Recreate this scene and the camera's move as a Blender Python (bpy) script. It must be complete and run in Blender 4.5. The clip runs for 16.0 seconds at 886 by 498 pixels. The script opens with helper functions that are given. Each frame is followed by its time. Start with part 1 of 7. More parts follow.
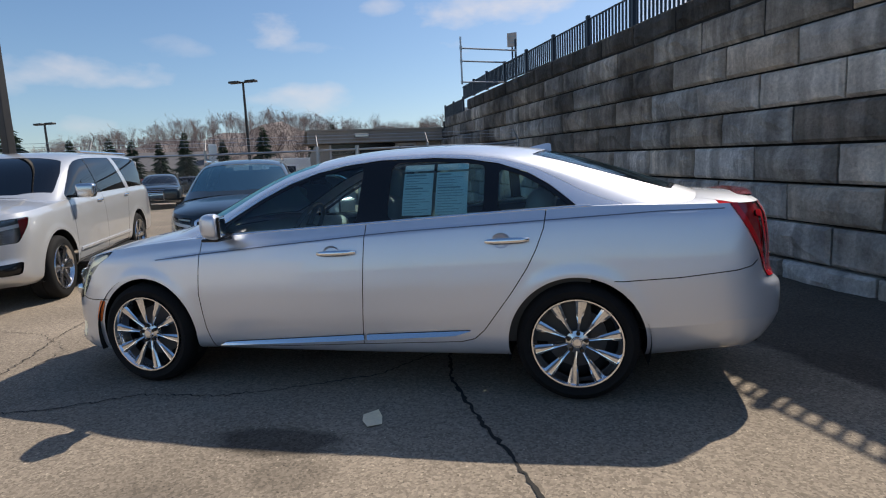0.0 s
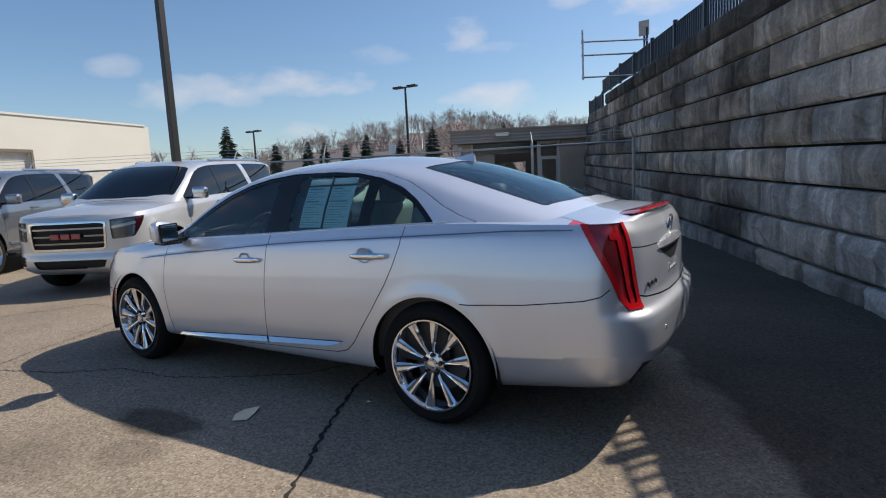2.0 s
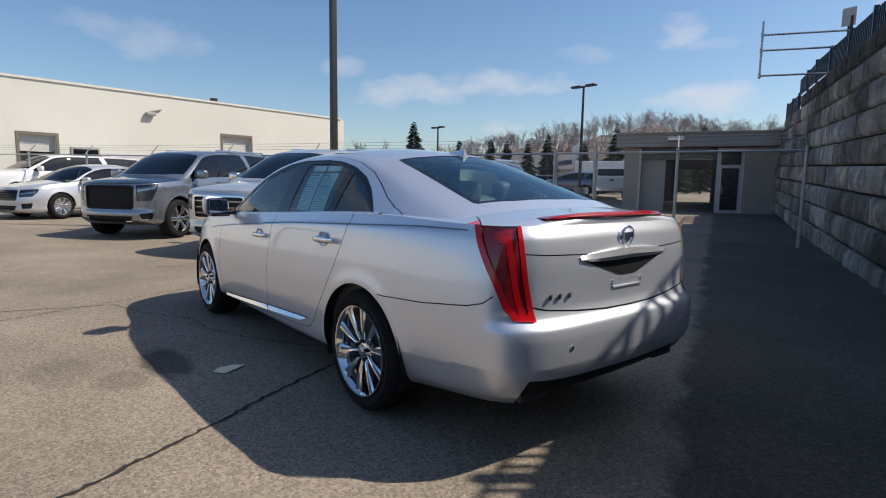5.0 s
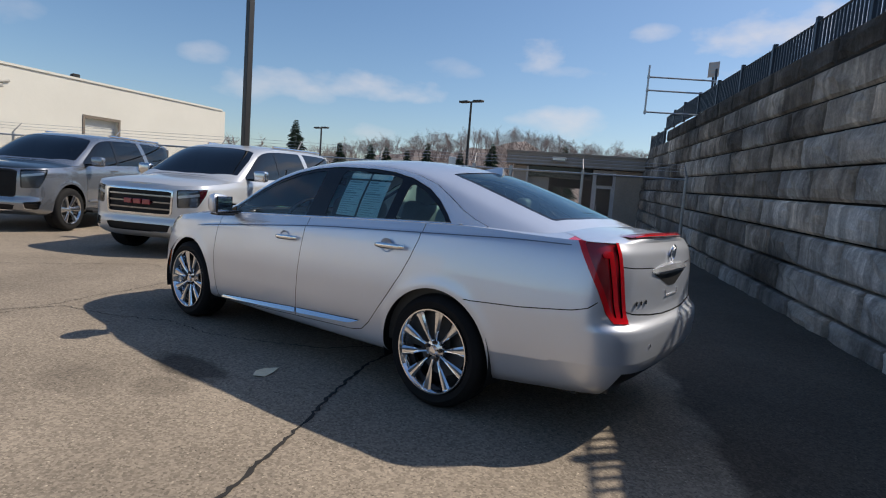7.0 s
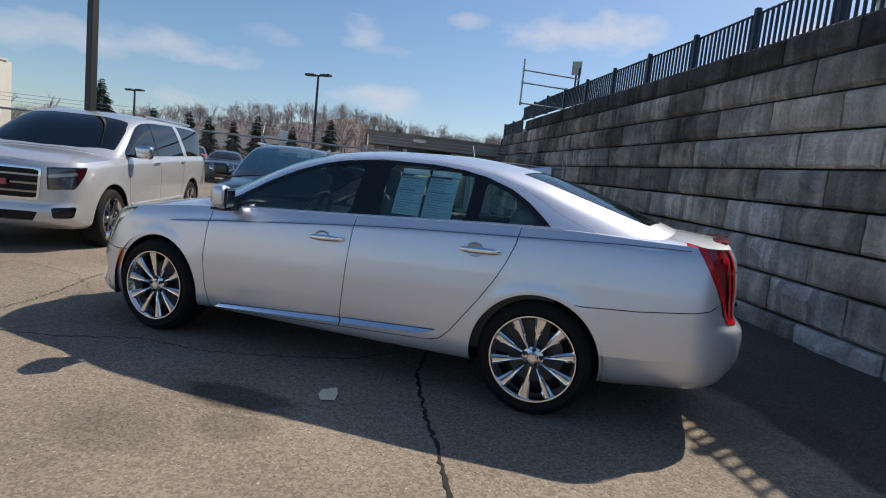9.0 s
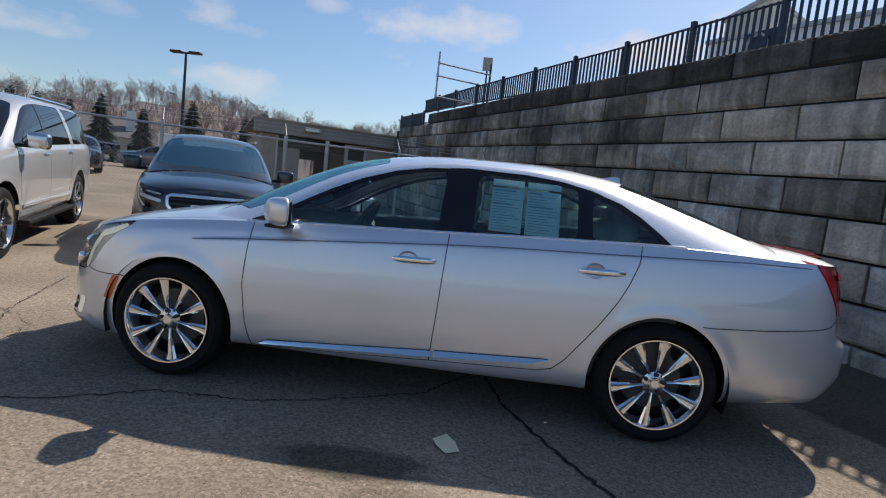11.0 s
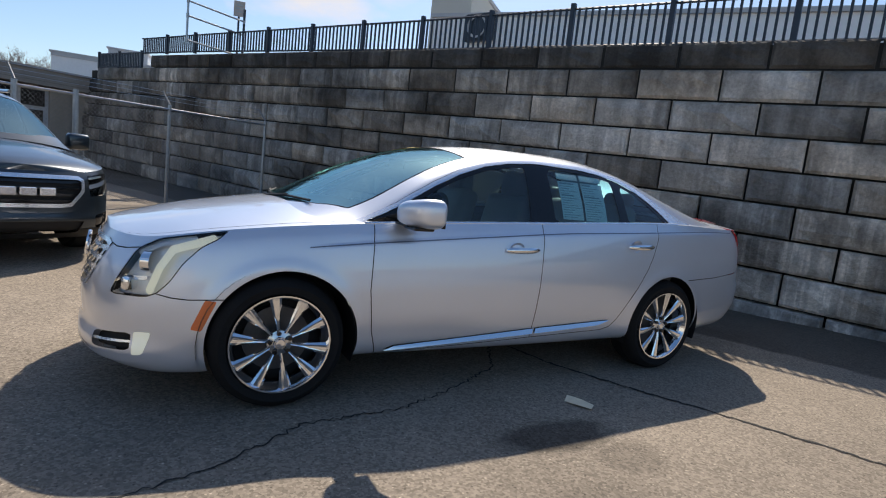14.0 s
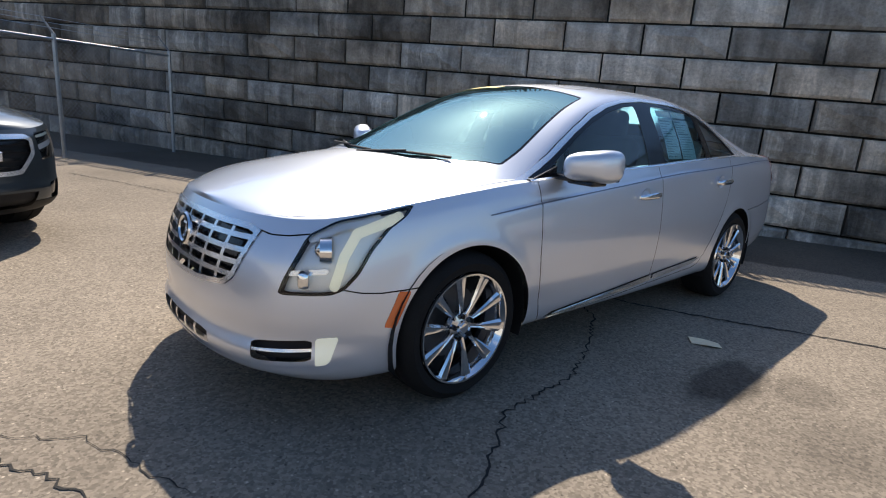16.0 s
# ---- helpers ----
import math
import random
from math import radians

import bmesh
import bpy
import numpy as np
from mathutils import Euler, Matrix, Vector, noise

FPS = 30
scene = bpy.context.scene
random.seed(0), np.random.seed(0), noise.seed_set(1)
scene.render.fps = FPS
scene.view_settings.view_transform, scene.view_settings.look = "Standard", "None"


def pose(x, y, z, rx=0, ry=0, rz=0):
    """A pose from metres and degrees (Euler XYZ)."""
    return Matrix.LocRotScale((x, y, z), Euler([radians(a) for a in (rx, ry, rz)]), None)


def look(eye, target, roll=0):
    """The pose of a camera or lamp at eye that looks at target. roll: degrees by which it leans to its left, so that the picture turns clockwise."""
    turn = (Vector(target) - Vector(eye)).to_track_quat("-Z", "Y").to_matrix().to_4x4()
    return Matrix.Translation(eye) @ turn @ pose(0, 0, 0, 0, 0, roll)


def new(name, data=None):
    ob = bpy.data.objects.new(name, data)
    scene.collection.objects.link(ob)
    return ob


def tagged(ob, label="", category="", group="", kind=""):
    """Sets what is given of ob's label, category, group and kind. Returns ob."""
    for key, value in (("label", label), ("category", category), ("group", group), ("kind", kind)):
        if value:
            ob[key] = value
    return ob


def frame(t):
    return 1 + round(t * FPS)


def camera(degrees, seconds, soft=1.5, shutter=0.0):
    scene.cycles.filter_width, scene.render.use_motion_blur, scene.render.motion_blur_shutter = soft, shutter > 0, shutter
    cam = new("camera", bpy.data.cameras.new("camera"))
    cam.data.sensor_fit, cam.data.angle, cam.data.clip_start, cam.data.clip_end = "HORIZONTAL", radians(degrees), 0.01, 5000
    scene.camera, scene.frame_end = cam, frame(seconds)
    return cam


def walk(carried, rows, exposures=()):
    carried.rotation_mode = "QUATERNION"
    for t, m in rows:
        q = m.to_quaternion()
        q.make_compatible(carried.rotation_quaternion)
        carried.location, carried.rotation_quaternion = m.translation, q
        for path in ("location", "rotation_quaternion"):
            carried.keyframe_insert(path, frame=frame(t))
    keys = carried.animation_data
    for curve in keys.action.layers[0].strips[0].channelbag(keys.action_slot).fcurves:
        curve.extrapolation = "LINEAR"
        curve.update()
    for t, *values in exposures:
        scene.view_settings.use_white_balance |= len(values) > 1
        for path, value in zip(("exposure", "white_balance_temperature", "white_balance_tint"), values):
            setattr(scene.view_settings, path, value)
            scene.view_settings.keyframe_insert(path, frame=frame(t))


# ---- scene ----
cam = camera(78.0, 16.0, soft=1.1)
PATH = [
    (0, (1.38, -3.952, 1.317), (0.932, -2.021, 1.05), -2.7),
    (0.5, (1.843, -3.835, 1.332), (1.279, -1.935, 1.065), -2.6),
    (1, (2.268, -3.713, 1.333), (1.541, -1.869, 1.061), -2.6),
    (1.5, (2.65, -3.514, 1.331), (1.794, -1.726, 1.072), -2.7),
    (2, (3.019, -3.28, 1.337), (1.972, -1.593, 1.089), -2.9),
    (2.5, (3.338, -3.0, 1.331), (2.165, -1.399, 1.09), -2.6),
    (3, (3.654, -2.715, 1.328), (2.386, -1.188, 1.078), -2.0),
    (3.5, (3.86, -2.449, 1.316), (2.457, -1.046, 1.068), -1.1),
    (4, (3.98, -2.275, 1.33), (2.45, -1.017, 1.055), -0.2),
    (4.2, (4.028, -2.237, 1.32), (2.477, -1.003, 1.057), 0.4),
    (6.3, (3.728, -3.06, 1.261), (2.318, -1.655, 1.066), 3.8),
    (6.5, (3.625, -3.169, 1.265), (2.279, -1.703, 1.068), 4.2),
    (7, (3.356, -3.432, 1.283), (2.161, -1.841, 1.084), 4.4),
    (7.5, (3.02, -3.635, 1.278), (1.929, -1.972, 1.075), 4.4),
    (8, (2.651, -3.854, 1.282), (1.67, -2.122, 1.09), 4.7),
    (8.5, (2.27, -3.96, 1.273), (1.462, -2.143, 1.061), 5.3),
    (9, (1.841, -4.023, 1.281), (1.218, -2.135, 1.059), 5.9),
    (9.2, (1.68, -4.051, 1.285), (1.126, -2.141, 1.065), 5.9),
    (11.3, (0.178, -3.915, 1.275), (0.141, -1.926, 1.069), 6.7),
    (11.5, (0.041, -3.935, 1.296), (0.085, -1.946, 1.09), 6.9),
    (12, (-0.356, -3.978, 1.311), (-0.173, -1.995, 1.122), 5.8),
    (12.5, (-0.779, -3.964, 1.28), (-0.464, -2.0, 1.071), 5.4),
    (13, (-1.251, -3.941, 1.292), (-0.733, -2.02, 1.088), 5.4),
    (13.5, (-1.67, -3.834, 1.29), (-0.945, -1.985, 1.052), 5.5),
    (14, (-2.05, -3.608, 1.27), (-1.088, -1.873, 1.013), 6.3),
    (14.5, (-2.385, -3.393, 1.27), (-1.241, -1.778, 0.986), 6.7),
    (15, (-2.67, -3.098, 1.244), (-1.444, -1.549, 0.929), 5.4),
    (15.5, (-2.909, -2.801, 1.256), (-1.61, -1.318, 0.917), 4.6),
    (16, (-3.046, -2.496, 1.258), (-1.74, -1.057, 0.784), 4.1),
]
walk(cam, [(t, look(eye, target, roll)) for t, eye, target, roll in PATH],
     [(0, 0.0), (4.2, 0.05), (6.3, -0.02), (8.5, -0.08), (9.2, -0.08), (11.5, 0.0), (12.5, 0.05), (13.5, 0.1), (14.5, 0.2), (15.0, 0.25), (16.0, 0.3)])

# ---- daylight: sky with a few clouds, and the sun beyond the wall ----
SUN_WAY = Vector((0.505, 0.73, 1.0)).normalized()
world = bpy.data.worlds.new("world")
scene.world = world
world.use_nodes = True
wn, wl = world.node_tree.nodes, world.node_tree.links
wn.clear()
sky = wn.new("ShaderNodeTexSky")
sky.sky_type, sky.sun_disc = "NISHITA", False
sky.sun_elevation = math.asin(SUN_WAY.z)
sky.sun_rotation = math.atan2(SUN_WAY.x, SUN_WAY.y)
sky.air_density, sky.dust_density, sky.ozone_density = 1.0, 0.9, 2.6
way = wn.new("ShaderNodeTexCoord")
puff = wn.new("ShaderNodeTexNoise")
puff.inputs["Scale"].default_value, puff.inputs["Detail"].default_value, puff.inputs["Roughness"].default_value = 8.0, 5.0, 0.52
squash = wn.new("ShaderNodeMapping")
squash.inputs["Scale"].default_value = (1, 1, 2.0)
wl.new(way.outputs["Generated"], squash.inputs["Vector"])
wl.new(squash.outputs[0], puff.inputs["Vector"])


def wmath(op, a, b, clamp=False):
    n = wn.new("ShaderNodeMath")
    n.operation, n.use_clamp = op, clamp
    for k, v in enumerate((a, b)):
        if isinstance(v, (int, float)):
            n.inputs[k].default_value = v
        else:
            wl.new(v, n.inputs[k])
    return n.outputs[0]


# each cloud: the way to its middle, its half width and half height in radians, its density
CLOUDS = [((-0.475, 0.846, 0.245), 0.085, 0.034, 1.0), ((-0.695, 0.697, 0.182), 0.115, 0.030, 0.8), ((-0.11, 0.958, 0.265), 0.15, 0.055, 1.2),
          ((-0.432, 0.892, 0.136), 0.085, 0.032, 0.8), ((-0.294, 0.913, 0.284), 0.04, 0.018, 0.7), ((-0.815, 0.557, 0.16), 0.105, 0.034, 0.7),
          ((-0.86, 0.474, 0.194), 0.045, 0.02, 0.5), ((-0.961, 0.173, 0.217), 0.12, 0.04, 0.4), ((0.19, 0.947, 0.259), 0.15, 0.04, 1.1), ((0.34, 0.892, 0.296), 0.05, 0.03, 0.9),
          ((-0.588, 0.779, 0.217), 0.08, 0.02, 0.4), ((-0.702, 0.706, 0.099), 0.05, 0.018, 0.6), ((-0.412, 0.884, 0.222), 0.08, 0.016, 0.5), ((0.5, -0.8, 0.35), 0.25, 0.06, 0.9),
          ((-0.5, -0.8, 0.3), 0.2, 0.05, 0.8), ((-0.9, -0.3, 0.5), 0.2, 0.08, 0.6), ((0.1, -0.9, 0.6), 0.22, 0.08, 0.6)]
total = None
for c, wide, high, dense in CLOUDS:
    c = Vector(c).normalized()
    right = Vector((c.y, -c.x, 0)).normalized()
    up = right.cross(c)
    dots = []
    for axis, size in ((right, wide), (up, high)):
        n = wn.new("ShaderNodeVectorMath")
        n.operation = "DOT_PRODUCT"
        wl.new(way.outputs["Generated"], n.inputs[0])
        n.inputs[1].default_value = axis
        off = wmath("SUBTRACT", n.outputs["Value"], axis.dot(c))
        q = wmath("DIVIDE", off, size)
        dots.append(wmath("MULTIPLY", q, q))
    n = wn.new("ShaderNodeVectorMath")
    n.operation = "DOT_PRODUCT"
    wl.new(way.outputs["Generated"], n.inputs[0])
    n.inputs[1].default_value = c
    ahead = wmath("GREATER_THAN", n.outputs["Value"], 0.3)
    r = wmath("ADD", dots[0], dots[1])
    g = wmath("SUBTRACT", 1.0, r)
    g = wmath("MULTIPLY", wmath("MAXIMUM", g, -3.0), 0.22)
    w = wmath("SUBTRACT", wmath("ADD", puff.outputs["Fac"], g), 0.56)
    w = wmath("MULTIPLY", wmath("MULTIPLY", w, 2.8 * dense, True), ahead)
    total = w if total is None else wmath("MAXIMUM", total, w)
mixc = wn.new("ShaderNodeMix")
mixc.data_type = "RGBA"
wl.new(wmath("MULTIPLY", total, 0.9, True), mixc.inputs["Factor"])
vivid = wn.new("ShaderNodeHueSaturation")
vivid.inputs["Saturation"].default_value, vivid.inputs["Value"].default_value = 1.12, 1.25
wl.new(sky.outputs[0], vivid.inputs["Color"])
wl.new(vivid.outputs[0], mixc.inputs["A"])
mixc.inputs["B"].default_value = (8.0, 7.6, 7.75, 1)
back = wn.new("ShaderNodeBackground")
back.inputs["Strength"].default_value = 0.10
wl.new(mixc.outputs["Result"], back.inputs["Color"])
wo = wn.new("ShaderNodeOutputWorld")
wl.new(back.outputs[0], wo.inputs["Surface"])
sun = new("sun", bpy.data.lights.new("sun", "SUN"))
sun.data.energy, sun.data.angle, sun.data.color = 5.0, radians(0.53), (1.0, 0.905, 0.78)
sun.matrix_world = look(SUN_WAY * 60, (0, 0, 0))
scene.view_settings.exposure = 0.0

# ---- materials ----
def material(name, color, rough=0.6, metal=0.0, vary=0.15, scale=6.0, fine=60.0, bump=0.0, coat=0.0, piece=0.0, streak=0.0, tint=None, spec=0.5, distance=0.01):
    """A surface of that colour with stains at a coarse and grain at a fine scale, in metres."""
    m = bpy.data.materials.new(name)
    m.use_nodes = True
    n, l = m.node_tree.nodes, m.node_tree.links
    b = n["Principled BSDF"]
    b.inputs["Roughness"].default_value, b.inputs["Metallic"].default_value = rough, metal
    b.inputs["Coat Weight"].default_value, b.inputs["Coat Roughness"].default_value = coat, 0.03
    b.inputs["Specular IOR Level"].default_value = spec
    co = n.new("ShaderNodeTexCoord")
    big, small = n.new("ShaderNodeTexNoise"), n.new("ShaderNodeTexNoise")
    for t, s in ((big, scale), (small, fine)):
        t.inputs["Scale"].default_value, t.inputs["Detail"].default_value = s, 5.0
        l.new(co.outputs["Object"], t.inputs["Vector"])
    add = n.new("ShaderNodeMath")
    add.operation = "MULTIPLY_ADD"
    l.new(small.outputs["Fac"], add.inputs[0])
    add.inputs[1].default_value = 0.6
    l.new(big.outputs["Fac"], add.inputs[2])
    ramp = n.new("ShaderNodeMapRange")
    ramp.inputs["From Min"].default_value, ramp.inputs["From Max"].default_value = 0.45, 1.15
    ramp.inputs["To Min"].default_value, ramp.inputs["To Max"].default_value = 1 - vary, 1 + vary
    l.new(add.outputs[0], ramp.inputs["Value"])
    value = ramp.outputs[0]
    if piece:
        info = n.new("ShaderNodeObjectInfo")
        pr = n.new("ShaderNodeMapRange")
        pr.inputs["To Min"].default_value, pr.inputs["To Max"].default_value = 1 - piece, 1 + piece
        l.new(info.outputs["Random"], pr.inputs["Value"])
        mul = n.new("ShaderNodeMath")
        mul.operation = "MULTIPLY"
        l.new(value, mul.inputs[0])
        l.new(pr.outputs[0], mul.inputs[1])
        value = mul.outputs[0]
    if streak:
        sm = n.new("ShaderNodeMapping")
        sm.inputs["Scale"].default_value = (7, 7, 0.7)
        st = n.new("ShaderNodeTexNoise")
        st.inputs["Scale"].default_value, st.inputs["Detail"].default_value = 1.0, 4.0
        geo = n.new("ShaderNodeNewGeometry")
        l.new(geo.outputs["Position"], sm.inputs["Vector"])
        l.new(sm.outputs[0], st.inputs["Vector"])
        sr = n.new("ShaderNodeMapRange")
        sr.inputs["From Min"].default_value, sr.inputs["From Max"].default_value = 0.35, 0.65
        sr.inputs["To Min"].default_value, sr.inputs["To Max"].default_value = 1 - streak, 1 + streak * 0.7
        l.new(st.outputs["Fac"], sr.inputs["Value"])
        mul = n.new("ShaderNodeMath")
        mul.operation = "MULTIPLY"
        l.new(value, mul.inputs[0])
        l.new(sr.outputs[0], mul.inputs[1])
        value = mul.outputs[0]
    mix = n.new("ShaderNodeVectorMath")
    mix.operation = "SCALE"
    mix.inputs[0].default_value = color
    l.new(value, mix.inputs["Scale"])
    out = mix.outputs[0]
    if tint:
        tm = n.new("ShaderNodeMix")
        tm.data_type = "RGBA"
        tn = n.new("ShaderNodeTexNoise")
        tn.inputs["Scale"].default_value, tn.inputs["Detail"].default_value = tint[1], 4.0
        l.new(co.outputs["Object"], tn.inputs["Vector"])
        tr = n.new("ShaderNodeMapRange")
        tr.inputs["From Min"].default_value, tr.inputs["From Max"].default_value = 0.45, 0.68
        l.new(tn.outputs["Fac"], tr.inputs["Value"])
        l.new(tr.outputs[0], tm.inputs["Factor"])
        l.new(out, tm.inputs["A"])
        tm.inputs["B"].default_value = (*tint[0], 1)
        out = tm.outputs["Result"]
    l.new(out, b.inputs["Base Color"])
    if bump:
        bm_ = n.new("ShaderNodeBump")
        bm_.inputs["Strength"].default_value, bm_.inputs["Distance"].default_value = bump, distance
        l.new(add.outputs[0], bm_.inputs["Height"])
        l.new(bm_.outputs[0], b.inputs["Normal"])
    return m


def glass(name, tint, rough=0.0, ior=1.5, sheen=(1, 1, 1)):
    """Thin tinted glass: what lies behind shows through, and its face mirrors more at a slant."""
    m = bpy.data.materials.new(name)
    m.use_nodes = True
    n, l = m.node_tree.nodes, m.node_tree.links
    n.remove(n["Principled BSDF"])
    tr, gl, mx, fr = n.new("ShaderNodeBsdfTransparent"), n.new("ShaderNodeBsdfGlossy"), n.new("ShaderNodeMixShader"), n.new("ShaderNodeFresnel")
    tr.inputs["Color"].default_value = (*tint, 1)
    gl.inputs["Roughness"].default_value = rough
    gl.inputs["Color"].default_value = (*sheen, 1)
    fr.inputs["IOR"].default_value = ior
    l.new(fr.outputs[0], mx.inputs[0])
    l.new(tr.outputs[0], mx.inputs[1])
    l.new(gl.outputs[0], mx.inputs[2])
    l.new(mx.outputs[0], n["Material Output"].inputs["Surface"])
    return m


def paint(name, color, metal=0.0, rough=0.35):
    """Car paint: fine flakes under a clear coat."""
    m = material(name, color, rough=rough, metal=metal, vary=0.03, scale=2.0, fine=900.0, coat=1.0)
    m.node_tree.nodes["Principled BSDF"].inputs["Coat IOR"].default_value = 1.75
    return m


SILVER = paint("silver paint", (0.715, 0.75, 0.825), metal=0.64, rough=0.36)
WHITE_PAINT = paint("white paint", (0.70, 0.705, 0.71), rough=0.4)
PEARL_PAINT = paint("silver white paint", (0.62, 0.63, 0.645), metal=0.45, rough=0.3)
GREY_PAINT = paint("grey metallic paint", (0.29, 0.31, 0.345), metal=0.75, rough=0.24)
DARK_PAINT = material("dark blue grey paint", (0.028, 0.040, 0.050), rough=0.3, metal=0.5, vary=0.03, scale=2.0, fine=900.0, coat=1.0, spec=0.3)
BLUE_PAINT = paint("slate blue paint", (0.05, 0.085, 0.15), metal=0.3, rough=0.3)
LAMP_SMOKE = material("smoked lamp bowl", (0.20, 0.205, 0.21), rough=0.2, metal=0.7, vary=0.2)
SIDING = material("white metal siding", (0.90, 0.90, 0.91), rough=0.6, vary=0.05)
DOOR_PALE = material("pale roll-up door", (0.55, 0.54, 0.49), rough=0.7, vary=0.08)
DOOR_FRAME = material("brown door frame", (0.16, 0.13, 0.10), rough=0.6, vary=0.1)
RED_PAINT = paint("red paint", (0.35, 0.03, 0.04), rough=0.3)
CHROME = material("chrome", (0.86, 0.87, 0.89), rough=0.09, metal=1.0, vary=0.02)
SATIN = material("satin alloy", (0.72, 0.72, 0.73), rough=0.2, metal=1.0, vary=0.04)
GRILLE_BAR = material("dark chrome bar", (0.30, 0.30, 0.31), rough=0.2, metal=1.0, vary=0.04)
GLOSS_BLACK = material("gloss black", (0.008, 0.008, 0.009), rough=0.12, vary=0.1)
PLASTIC = material("black plastic", (0.012, 0.012, 0.013), rough=0.6, vary=0.2, bump=0.05, spec=0.3)
RUBBER = material("tyre rubber", (0.013, 0.013, 0.0135), rough=0.8, vary=0.3, bump=0.1, fine=120, spec=0.2)
DARK_METAL = material("dark brake metal", (0.10, 0.10, 0.105), rough=0.45, metal=0.8, vary=0.2)
GAP = material("panel gap", (0.006, 0.006, 0.007), rough=0.8, vary=0.1)
LEATHER = material("grey leather", (0.30, 0.285, 0.26), rough=0.5, vary=0.12, bump=0.1, fine=200)
TRIM_DARK = material("dark interior trim", (0.05, 0.049, 0.047), rough=0.6, vary=0.15)
GLASS_FRONT = glass("clear green glass", (0.74, 0.93, 0.92), ior=1.7)
# IOR far above glass and a cyan sheen paint in a bright sky reflection
GLASS_SHIELD = glass("sky sheen windshield glass", (0.72, 0.94, 0.94), ior=6.5, sheen=(0.62, 1.0, 1.0))
GLASS_DARK = glass("tinted privacy glass", (0.64, 0.88, 0.89), ior=1.7)
GLASS_BACK = glass("tinted rear glass", (0.45, 0.58, 0.60), ior=2.0, sheen=(0.75, 0.95, 1.0))
# the sky's teal reflection is put into the sheen colour, with a raised IOR
GLASS_TEAL = glass("teal sheen windshield glass", (0.34, 0.48, 0.49), ior=3.4, sheen=(0.66, 0.97, 1.0))
BRIGHT = material("bright anodised trim", (0.94, 0.945, 0.96), rough=0.2, metal=0.8, vary=0.03)
CREASE_SHADE = material("dark blue grey line", (0.15, 0.17, 0.22), rough=0.4, vary=0.1)
GLASS_LAMP = glass("clear lamp lens", (0.92, 0.93, 0.94))
# besides its tint, the near-black colour holds the shade inside the cabins
GLASS_SUV = glass("dark tinted glass", (0.016, 0.02, 0.022), ior=1.6)
RED_LENS = material("red lamp lens", (0.58, 0.004, 0.010), rough=0.12, vary=0.1, coat=0.5)
RED_DEEP = material("deep red lamp", (0.30, 0.006, 0.012), rough=0.12, vary=0.1, coat=1.0)
AMBER = material("amber marker lens", (0.80, 0.16, 0.03), rough=0.25, vary=0.1, coat=1.0)
PAPER = material("white window sheet", (0.88, 0.90, 0.89), rough=0.8, vary=0.04)
INK = material("grey print", (0.42, 0.47, 0.49), rough=0.8, vary=0.1)
YELLOW = material("yellow window sticker", (0.75, 0.55, 0.05), rough=0.5, vary=0.05)
BOWL = material("bright reflector", (0.95, 0.96, 0.96), rough=0.26, metal=0.3, vary=0.05)
TRIM_PALE = material("pale grey dash", (0.45, 0.46, 0.44), rough=0.6, vary=0.1)
LAMP_WHITE = material("frosted lamp lens", (0.93, 0.92, 0.80), rough=0.25, vary=0.05, coat=0.6)

DRL = material("lit daytime light bar", (0.93, 0.93, 0.80), rough=0.25, vary=0.05, coat=0.6)
DRL.node_tree.nodes["Principled BSDF"].inputs["Emission Color"].default_value = (1.0, 0.98, 0.72, 1)
DRL.node_tree.nodes["Principled BSDF"].inputs["Emission Strength"].default_value = 0.2


